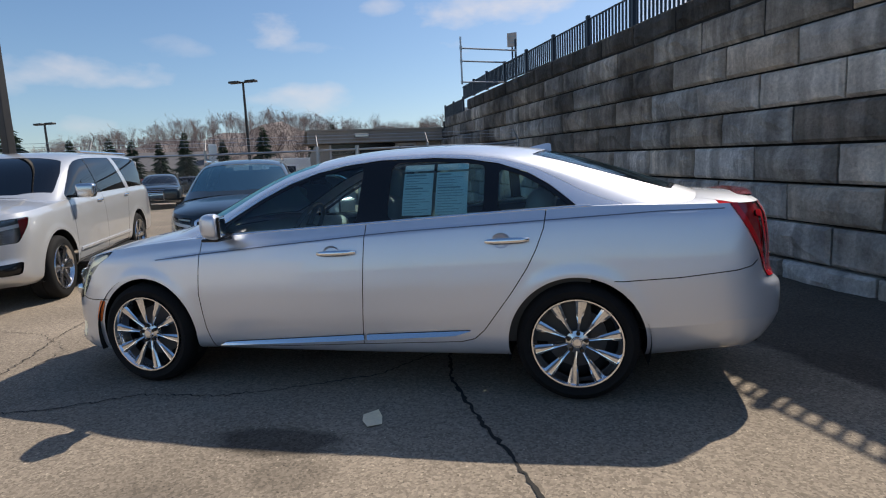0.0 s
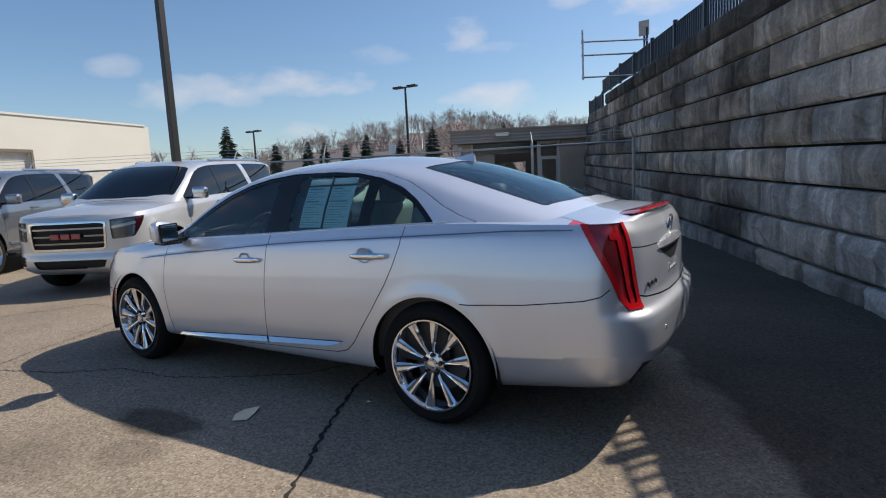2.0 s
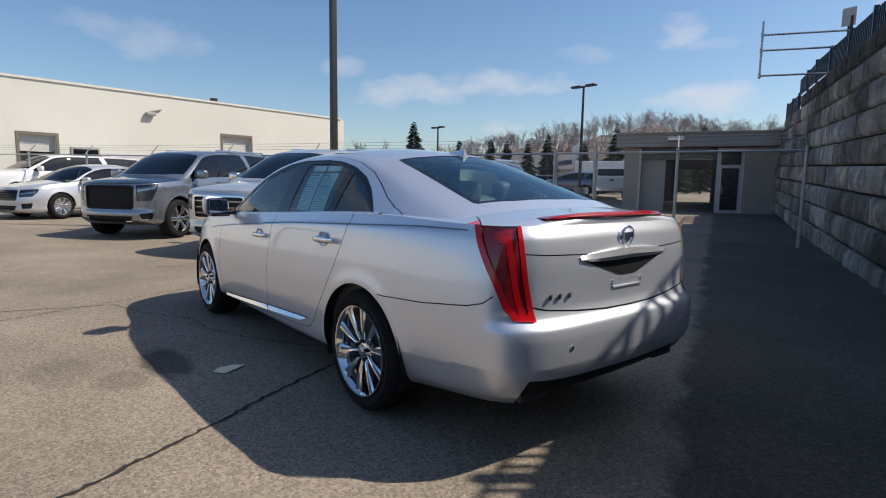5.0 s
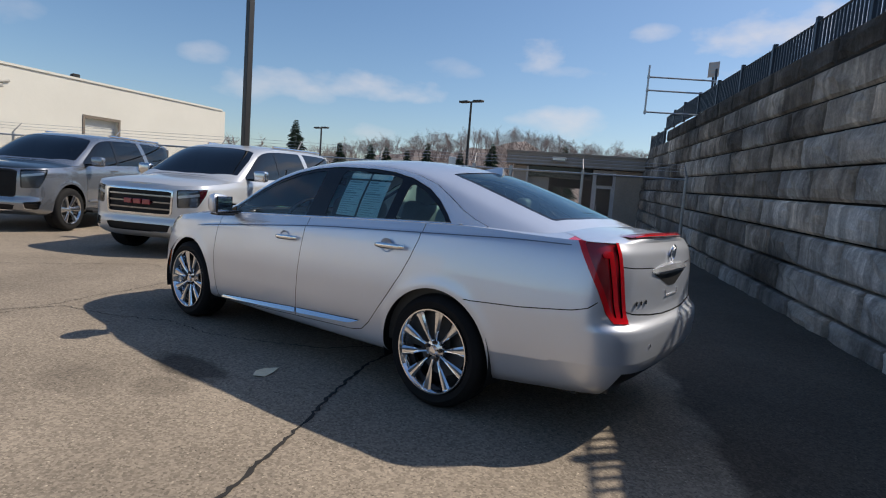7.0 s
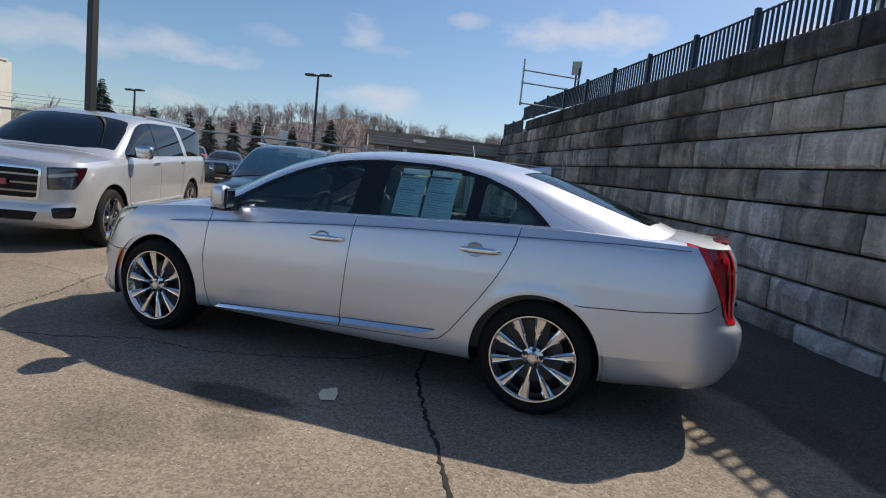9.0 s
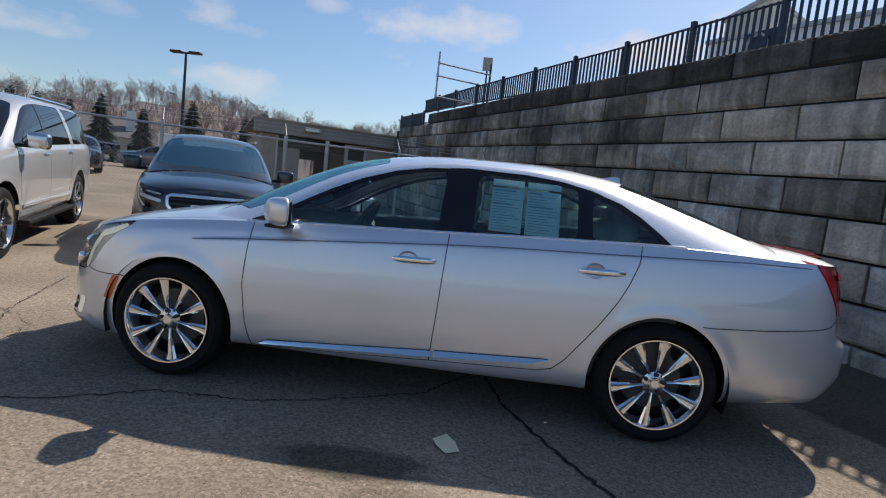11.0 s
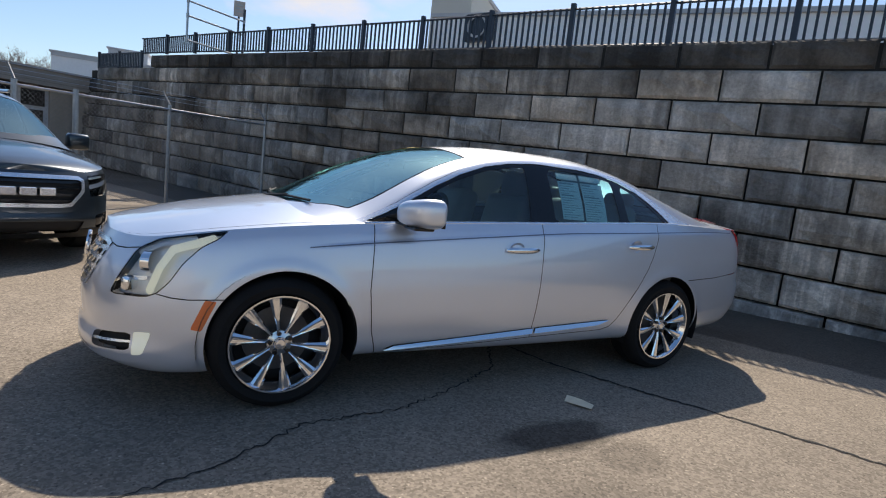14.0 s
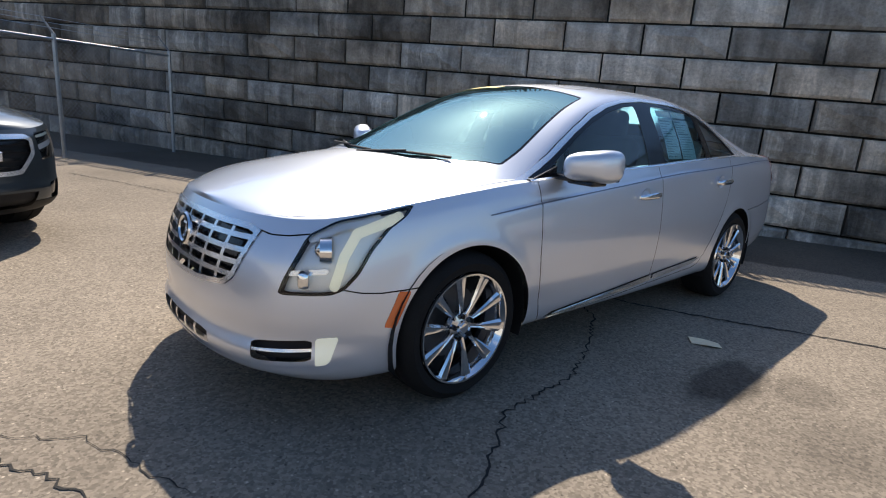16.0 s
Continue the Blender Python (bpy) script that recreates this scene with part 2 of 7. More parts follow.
def block_stone(name, light, dark, brown, stain):
    """Split-faced concrete: every block its own tone, streaks run down from the joints, moss and soot in zones, a
    lightened near end.
    """
    m = bpy.data.materials.new(name)
    m.use_nodes = True
    n, l = m.node_tree.nodes, m.node_tree.links
    b = n["Principled BSDF"]
    b.inputs["Roughness"].default_value, b.inputs["Specular IOR Level"].default_value = 0.93, 0.3
    geo, info = n.new("ShaderNodeNewGeometry"), n.new("ShaderNodeObjectInfo")

    def math_(op, x, y, clamp=False):
        q = n.new("ShaderNodeMath")
        q.operation, q.use_clamp = op, clamp
        for k, v in enumerate((x, y)):
            if isinstance(v, (int, float)):
                q.inputs[k].default_value = v
            else:
                l.new(v, q.inputs[k])
        return q.outputs[0]

    def ranged(v, a0, a1, b0, b1):
        q = n.new("ShaderNodeMapRange")
        for k, x in zip(("From Min", "From Max", "To Min", "To Max"), (a0, a1, b0, b1)):
            q.inputs[k].default_value = x
        l.new(v, q.inputs["Value"])
        return q.outputs[0]

    def noise(scale, detail, shift=False, rough=0.55):
        mp, tx = n.new("ShaderNodeMapping"), n.new("ShaderNodeTexNoise")
        mp.inputs["Scale"].default_value = scale
        l.new(geo.outputs["Position"], mp.inputs["Vector"])
        if shift:
            cx = n.new("ShaderNodeCombineXYZ")
            l.new(math_("MULTIPLY", info.outputs["Random"], 37.0), cx.inputs[0])
            l.new(math_("MULTIPLY", info.outputs["Random"], 91.0), cx.inputs[2])
            l.new(cx.outputs[0], mp.inputs["Location"])
        tx.inputs["Scale"].default_value, tx.inputs["Detail"].default_value, tx.inputs["Roughness"].default_value = 1.0, detail, rough
        l.new(mp.outputs[0], tx.inputs["Vector"])
        return tx.outputs["Fac"]
    rand = info.outputs["Random"]
    second = math_("FRACT", math_("MULTIPLY", rand, 57.31), 0.0)
    cloud = noise((2.2, 2.2, 2.6), 6, True)
    grain = noise((26, 26, 26), 5, False, 0.7)
    run = noise((6.5, 6.5, 0.55), 4, True)
    zone = noise((0.55, 0.55, 0.8), 4)
    tone = math_("MULTIPLY", ranged(rand, 0, 1, dark, light), ranged(cloud, 0.3, 0.7, 0.72, 1.25))
    tone = math_("MULTIPLY", tone, ranged(grain, 0.25, 0.75, 0.70, 1.28))
    tone = math_("MULTIPLY", tone, ranged(run, 0.36, 0.64, 0.78, 1.14))
    soot = ranged(math_("ADD", zone, math_("MULTIPLY", run, 0.45)), 0.69, 0.90, 1.0, stain)
    tone = math_("MULTIPLY", tone, soot)
    half = noise((2.6, 2.6, 0.12), 2, True)
    tone = math_("MULTIPLY", tone, ranged(half, 0.47, 0.53, 0.80, 1.12))
    # lighter near end: ground bounce in the colour; darker with moss further along
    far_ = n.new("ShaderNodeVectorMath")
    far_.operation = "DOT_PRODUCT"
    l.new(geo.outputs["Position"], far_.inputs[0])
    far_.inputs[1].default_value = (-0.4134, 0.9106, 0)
    wall_reach = math_("ADD", far_.outputs["Value"], math_("MULTIPLY", zone, 5.0))
    tone = math_("MULTIPLY", tone, ranged(wall_reach, 1.0, 8.5, 1.22, 0.82))
    # pale lime runs, in some stretches of the wall only
    lime, where = noise((11, 11, 0.22), 3, False), noise((0.33, 0.33, 0.5), 2)
    chalk = math_("MULTIPLY", ranged(lime, 0.52, 0.62, 0.0, 1.0), ranged(where, 0.47, 0.58, 0.0, 1.0))
    tone = math_("MULTIPLY", tone, math_("ADD", math_("MULTIPLY", chalk, 0.42), 1.0))
    mix = n.new("ShaderNodeMix")
    mix.data_type = "RGBA"
    l.new(math_("MULTIPLY", second, brown), mix.inputs["Factor"])
    mix.inputs["A"].default_value, mix.inputs["B"].default_value = (1.0, 0.965, 0.90, 1), (1.10, 0.92, 0.72, 1)
    sc_ = n.new("ShaderNodeVectorMath")
    sc_.operation = "SCALE"
    l.new(mix.outputs["Result"], sc_.inputs[0])
    l.new(tone, sc_.inputs["Scale"])
    l.new(sc_.outputs[0], b.inputs["Base Color"])
    bp = n.new("ShaderNodeBump")
    bp.inputs["Strength"].default_value, bp.inputs["Distance"].default_value = 1.0, 0.04
    l.new(math_("ADD", math_("MULTIPLY", grain, 0.55), cloud), bp.inputs["Height"])
    l.new(bp.outputs[0], b.inputs["Normal"])
    return m


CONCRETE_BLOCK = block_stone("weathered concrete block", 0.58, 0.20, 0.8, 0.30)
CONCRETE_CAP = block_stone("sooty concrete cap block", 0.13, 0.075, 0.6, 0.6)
JOINT = material("dark joint fill", (0.014, 0.014, 0.013), rough=0.95, vary=0.3)
IRON = material("black painted iron", (0.016, 0.026, 0.042), rough=0.4, vary=0.2)
GALV = material("galvanized steel", (0.42, 0.44, 0.46), rough=0.42, metal=0.8, vary=0.2, scale=12)
WIRE = material("dull grey wire", (0.22, 0.225, 0.23), rough=0.6, metal=0.3, vary=0.2, scale=12)
BROWN_STEEL = material("dark bronze steel", (0.022, 0.02, 0.019), rough=0.45, vary=0.2)
CREAM = material("cream painted wall", (0.63, 0.61, 0.545), rough=0.85, vary=0.06, scale=0.6, fine=20, bump=0.1)
BLOCK_TAN = material("tan masonry", (0.33, 0.295, 0.255), rough=0.9, vary=0.2, scale=1.0, fine=12, bump=0.2)
GREY_METAL = material("grey metal siding", (0.5, 0.51, 0.53), rough=0.5, vary=0.06)
BLUE_BAND = material("blue band", (0.05, 0.18, 0.5), rough=0.4, vary=0.05)
DOOR_GREY = material("grey door", (0.33, 0.32, 0.29), rough=0.6, vary=0.08)
DARK_INSIDE = material("dark interior", (0.03, 0.03, 0.03), rough=0.9, vary=0.2)
BARK = material("bare bark", (0.13, 0.10, 0.085), rough=0.9, vary=0.3)
TWIG = material("bare twigs", (0.26, 0.21, 0.19), rough=0.95, vary=0.3, scale=0.2)
NEEDLE = material("spruce needles", (0.035, 0.06, 0.035), rough=0.8, vary=0.35, scale=3)
HILL = material("leaf litter hillside", (0.20, 0.165, 0.15), rough=0.95, vary=0.3, scale=0.05)
SIGN = material("sign face", (0.5, 0.45, 0.42), rough=0.6, vary=0.1)
SUNLIT_TAN = material("pale tan patch of sunlight", (0.92, 0.78, 0.54), rough=0.8, vary=0.12, scale=20)


def pavement():
    """Worn asphalt: pale stones in a grey binder, patches, oil stains and fine pits."""
    m = material("worn asphalt", (0.258, 0.215, 0.167), rough=0.9, vary=0.16, scale=0.7, fine=130, bump=0.4, distance=0.006, spec=0.25)
    n, l = m.node_tree.nodes, m.node_tree.links
    b = n["Principled BSDF"]
    src = b.inputs["Base Color"].links[0].from_socket
    co = next(x for x in n if x.type == "TEX_COORD")
    vor = n.new("ShaderNodeTexVoronoi")
    vor.inputs["Scale"].default_value = 80
    l.new(co.outputs["Object"], vor.inputs["Vector"])
    tone = n.new("ShaderNodeSeparateColor")
    l.new(vor.outputs["Color"], tone.inputs[0])
    stone = n.new("ShaderNodeMapRange")
    stone.inputs["To Min"].default_value, stone.inputs["To Max"].default_value = 0.66, 1.27
    l.new(tone.outputs[0], stone.inputs["Value"])
    mul = n.new("ShaderNodeVectorMath")
    mul.operation = "SCALE"
    l.new(src, mul.inputs[0])
    l.new(stone.outputs[0], mul.inputs["Scale"])
    out = mul.outputs[0]
    # scattered bright chips and dark pits among the stones
    chips = n.new("ShaderNodeTexVoronoi")
    chips.inputs["Scale"].default_value = 58
    l.new(co.outputs["Object"], chips.inputs["Vector"])
    pick = n.new("ShaderNodeSeparateColor")
    l.new(chips.outputs["Color"], pick.inputs[0])
    for socket, lo, hi, k in ((0, 0.90, 0.93, 0.75), (1, 0.90, 0.93, -0.55)):
        near = n.new("ShaderNodeMapRange")
        near.inputs["From Min"].default_value, near.inputs["From Max"].default_value = 0.35, 0.22
        l.new(chips.outputs["Distance"], near.inputs["Value"])
        few = n.new("ShaderNodeMapRange")
        few.inputs["From Min"].default_value, few.inputs["From Max"].default_value = lo, hi
        few.inputs["To Max"].default_value = k
        l.new(pick.outputs[socket], few.inputs["Value"])
        both_ = n.new("ShaderNodeMath")
        both_.operation = "MULTIPLY_ADD"
        l.new(near.outputs[0], both_.inputs[0])
        l.new(few.outputs[0], both_.inputs[1])
        both_.inputs[2].default_value = 1.0
        mul = n.new("ShaderNodeVectorMath")
        mul.operation = "SCALE"
        l.new(out, mul.inputs[0])
        l.new(both_.outputs[0], mul.inputs["Scale"])
        out = mul.outputs[0]
    # broad worn patches
    patch = n.new("ShaderNodeTexNoise")
    patch.inputs["Scale"].default_value, patch.inputs["Detail"].default_value = 0.35, 6
    l.new(co.outputs["Object"], patch.inputs["Vector"])
    pr = n.new("ShaderNodeMapRange")
    pr.inputs["From Min"].default_value, pr.inputs["From Max"].default_value = 0.35, 0.65
    pr.inputs["To Min"].default_value, pr.inputs["To Max"].default_value = 0.82, 1.12
    l.new(patch.outputs["Fac"], pr.inputs["Value"])
    mul = n.new("ShaderNodeVectorMath")
    mul.operation = "SCALE"
    l.new(out, mul.inputs[0])
    l.new(pr.outputs[0], mul.inputs["Scale"])
    out = mul.outputs[0]
    # newer asphalt along the wall, ragged seam; wall shade also put into its colour
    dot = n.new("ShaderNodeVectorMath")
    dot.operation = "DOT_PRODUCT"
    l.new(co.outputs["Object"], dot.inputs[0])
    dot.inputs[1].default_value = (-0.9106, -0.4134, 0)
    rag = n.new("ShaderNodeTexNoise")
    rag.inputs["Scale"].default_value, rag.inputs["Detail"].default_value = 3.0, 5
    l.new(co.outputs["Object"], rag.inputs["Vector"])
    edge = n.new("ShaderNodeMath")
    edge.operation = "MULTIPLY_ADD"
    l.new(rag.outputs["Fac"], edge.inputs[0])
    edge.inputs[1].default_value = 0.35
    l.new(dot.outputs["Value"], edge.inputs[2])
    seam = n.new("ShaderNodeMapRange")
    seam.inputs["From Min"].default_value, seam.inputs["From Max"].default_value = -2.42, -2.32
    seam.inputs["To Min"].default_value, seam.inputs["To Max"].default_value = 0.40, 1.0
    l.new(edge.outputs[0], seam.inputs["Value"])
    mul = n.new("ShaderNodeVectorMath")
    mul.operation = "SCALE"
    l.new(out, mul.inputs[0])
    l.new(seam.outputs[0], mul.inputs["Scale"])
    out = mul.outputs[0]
    # oil stains: place, half length, half width
    for x, y, a, c, k in ((-0.10, -1.56, 0.40, 0.17, 0.42), (0.12, -1.85, 0.22, 0.16, 0.78), (2.9, -0.2, 0.5, 0.4, 0.8), (-0.3, -2.15, 0.35, 0.2, 0.85)):
        mp = n.new("ShaderNodeMapping")
        mp.vector_type = "TEXTURE"
        mp.inputs["Location"].default_value, mp.inputs["Scale"].default_value = (x, y, 0), (a, c, 1)
        l.new(co.outputs["Object"], mp.inputs["Vector"])
        ln = n.new("ShaderNodeVectorMath")
        ln.operation = "LENGTH"
        wob = n.new("ShaderNodeVectorMath")
        wob.operation = "MULTIPLY_ADD"
        nz = n.new("ShaderNodeTexNoise")
        nz.inputs["Scale"].default_value = 2.0
        l.new(mp.outputs[0], nz.inputs["Vector"])
        l.new(nz.outputs["Color"], wob.inputs[0])
        wob.inputs[1].default_value = (0.7, 0.7, 0)
        l.new(mp.outputs[0], wob.inputs[2])
        off = n.new("ShaderNodeVectorMath")
        off.inputs[1].default_value = (-0.35, -0.35, 0)
        l.new(wob.outputs[0], off.inputs[0])
        flat = n.new("ShaderNodeVectorMath")
        flat.operation = "MULTIPLY"
        flat.inputs[1].default_value = (1, 1, 0)
        l.new(off.outputs[0], flat.inputs[0])
        l.new(flat.outputs[0], ln.inputs[0])
        r = n.new("ShaderNodeMapRange")
        r.inputs["From Min"].default_value, r.inputs["From Max"].default_value = 0.7, 1.05
        r.inputs["To Min"].default_value, r.inputs["To Max"].default_value = k, 1.0
        l.new(ln.outputs["Value"], r.inputs["Value"])
        mul = n.new("ShaderNodeVectorMath")
        mul.operation = "SCALE"
        l.new(out, mul.inputs[0])
        l.new(r.outputs[0], mul.inputs["Scale"])
        out = mul.outputs[0]
    l.new(out, b.inputs["Base Color"])
    return m


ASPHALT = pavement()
TAR = material("dark crack", (0.022, 0.02, 0.018), rough=0.9, vary=0.3, fine=80, bump=0.3)
LINE_PAINT = material("worn white line", (0.6, 0.6, 0.57), rough=0.8, vary=0.3, scale=8)
# ---- surface tools: smooth tables, sheets of triangles and cuts along curves ----
def table(pts):
    """A smooth monotone curve through (x, y) points."""
    x = np.array([p[0] for p in pts], float)
    y = np.array([p[1] for p in pts], float)
    h, m = np.diff(x), np.zeros(len(x))
    d = np.diff(y) / h
    for i in range(1, len(x) - 1):
        if d[i - 1] * d[i] > 0:
            a, b = 2 * h[i] + h[i - 1], h[i] + 2 * h[i - 1]
            m[i] = (a + b) / (a / d[i - 1] + b / d[i])
    m[0], m[-1] = d[0], d[-1]

    def f(t):
        t = np.clip(np.asarray(t, float), x[0], x[-1])
        i = np.clip(np.searchsorted(x, t) - 1, 0, len(h) - 1)
        s = (t - x[i]) / h[i]
        return (y[i] * (1 + 2 * s) * (1 - s) ** 2 + y[i + 1] * s * s * (3 - 2 * s)
                + h[i] * s * (1 - s) * ((1 - s) * m[i] - s * m[i + 1]))
    return f


def step(a, b, t):
    s = np.clip((np.asarray(t, float) - a) / (b - a), 0, 1)
    return s * s * (3 - 2 * s)


def blur(g, sigma, axis=0):
    """Smooths a grid of points along one way, its first and last rows held."""
    n = int(3 * sigma) + 1
    k = np.exp(-0.5 * (np.arange(-n, n + 1) / sigma) ** 2)
    k /= k.sum()
    g = np.moveaxis(g, axis, 0)
    p = np.concatenate([2 * g[0] - g[n:0:-1], g, 2 * g[-1] - g[-2:-n - 2:-1]])
    return np.moveaxis(sum(w * p[i:i + len(g)] for i, w in enumerate(k)), 0, axis)


def sheet(P, extra):
    """Triangles of a grid of points; rows hold place, normal and extra values."""
    du, dv = np.gradient(P, axis=0), np.gradient(P, axis=1)
    n = np.cross(du, dv)
    n /= np.maximum(np.linalg.norm(n, axis=2, keepdims=True), 1e-9)
    V = np.concatenate([P, n, extra], axis=2).reshape(-1, 6 + extra.shape[2])
    r, c = P.shape[:2]
    i = (np.arange(r - 1)[:, None] * c + np.arange(c - 1)).ravel()
    F = np.concatenate([np.stack([i, i + c, i + c + 1], 1), np.stack([i, i + c + 1, i + 1], 1)])
    return V, F


def tidy(V, F):
    used, inv = np.unique(F, return_inverse=True)
    return V[used], inv.reshape(F.shape)


def split(m, f):
    """Cuts a sheet along f = 0: the part where f < 0, and the rest."""
    V, F = m
    if not len(F):
        return m, m
    w = f(V)
    w = np.where(np.abs(w) < 1e-7, 1e-7, w)
    s = w[F] < 0
    k = s.sum(1)
    low, high, add, seen = [F[k == 3]], [F[k == 0]], [], {}
    lo, hi = [], []

    def mid(a, b):
        key = (min(a, b), max(a, b))
        if key not in seen:
            t = w[a] / (w[a] - w[b])
            seen[key] = len(V) + len(add)
            add.append(V[a] + t * (V[b] - V[a]))
        return seen[key]
    for tri, sg in zip(F[(k == 1) | (k == 2)].tolist(), s[(k == 1) | (k == 2)].tolist()):
        one = sg.index(True) if sum(sg) == 1 else sg.index(False)
        a, b, c = tri[one], tri[(one + 1) % 3], tri[(one + 2) % 3]
        ab, ac = mid(a, b), mid(a, c)
        x, y = (lo, hi) if sum(sg) == 1 else (hi, lo)
        x.append((a, ab, ac))
        y += [(ab, b, c), (ab, c, ac)]
    if add:
        V = np.concatenate([V, np.array(add)])
    if lo:
        low.append(np.array(lo))
    if hi:
        high.append(np.array(hi))
    return tidy(V, np.concatenate(low)), tidy(V, np.concatenate(high))


def refine(m, f, size, times=3):
    """Halves the triangles that a cut along f = 0 may cross, down to that edge length."""
    for _ in range(times):
        V, F = m
        P = V[F][:, :, :3]
        edge = np.linalg.norm(P - np.roll(P, 1, 1), axis=2).max(1)
        pick = (np.abs(f(V))[F].min(1) < edge * 0.75) & (edge > size)
        near = F[pick]
        if not len(near):
            return m
        E = np.concatenate([near[:, [0, 1]], near[:, [1, 2]], near[:, [2, 0]]])
        E.sort(1)
        code, first, inv = np.unique(E[:, 0] * len(V) + E[:, 1], return_index=True, return_inverse=True)
        key = E[first]
        inv = inv.reshape(-1) + len(V)
        a, b, c = inv[:len(near)], inv[len(near):2 * len(near)], inv[2 * len(near):]
        V = np.concatenate([V, (V[key[:, 0]] + V[key[:, 1]]) / 2])
        F = np.concatenate([F[~pick], np.stack([near[:, 0], a, c], 1), np.stack([a, near[:, 1], b], 1), np.stack([c, b, near[:, 2]], 1), np.stack([a, b, c], 1)])
        m = V, F
    return m


def carve(m, f, size=0.008, times=2):
    """split(), after the triangles near the cut have been made small enough for a narrow shape."""
    return split(refine(m, f, size, times), f)


def band(m, f, w):
    """Where f < -w, the band about f = 0, and where f > w."""
    a, rest = split(m, lambda V: f(V) + w)
    b, c = split(rest, lambda V: f(V) - w)
    return a, b, c


def inside(poly, i=0, j=2, soft=0.0):
    """The distance to a polygon in the columns i, j of a sheet, negative inside, with rounded corners."""
    q = np.array(poly, float)
    if soft:
        for _ in range(3):
            q = np.stack([0.75 * q + 0.25 * np.roll(q, -1, 0), 0.25 * q + 0.75 * np.roll(q, -1, 0)], 1).reshape(-1, 2) if soft > 1 else \
                np.stack([q + soft * (np.roll(q, 1, 0) - q), q + soft * (np.roll(q, -1, 0) - q)], 1).reshape(-1, 2)
            soft *= 0.5

    def f(V):
        p = V[:, [i, j]]
        best, odd = np.full(len(p), 1e9), np.zeros(len(p), bool)
        for a, b in zip(q, np.roll(q, -1, 0)):
            e, r = b - a, p - a
            t = np.clip((r @ e) / (e @ e), 0, 1)
            best = np.minimum(best, np.hypot(*(r - t[:, None] * e).T))
            if a[1] != b[1]:
                x = a[0] + (p[:, 1] - a[1]) / (b[1] - a[1]) * (b[0] - a[0])
                odd ^= ((a[1] > p[:, 1]) != (b[1] > p[:, 1])) & (p[:, 0] < x)
        return np.where(odd, -best, best)
    return f


def line(pts, w, i=0, j=2):
    """The distance to an open line in the columns i, j, less its half width."""
    q = np.array(pts, float)

    def f(V):
        p = V[:, [i, j]]
        best = np.full(len(p), 1e9)
        for a, b in zip(q[:-1], q[1:]):
            e, r = b - a, p - a
            t = np.clip((r @ e) / (e @ e), 0, 1)
            best = np.minimum(best, np.hypot(*(r - t[:, None] * e).T))
        return best - w
    return f


def push(m, d):
    V, F = m
    V = V.copy()
    V[:, :3] += d * V[:, 3:6]
    return V, F


def mirrored(m):
    V, F = m
    V = V.copy()
    V[:, 1] *= -1
    V[:, 4] *= -1
    return V, F[:, ::-1]


def joined(*ms):
    Vs, Fs, n = [], [], 0
    for V, F in ms:
        Vs.append(V)
        Fs.append(F + n)
        n += len(V)
    return np.concatenate(Vs), np.concatenate(Fs)


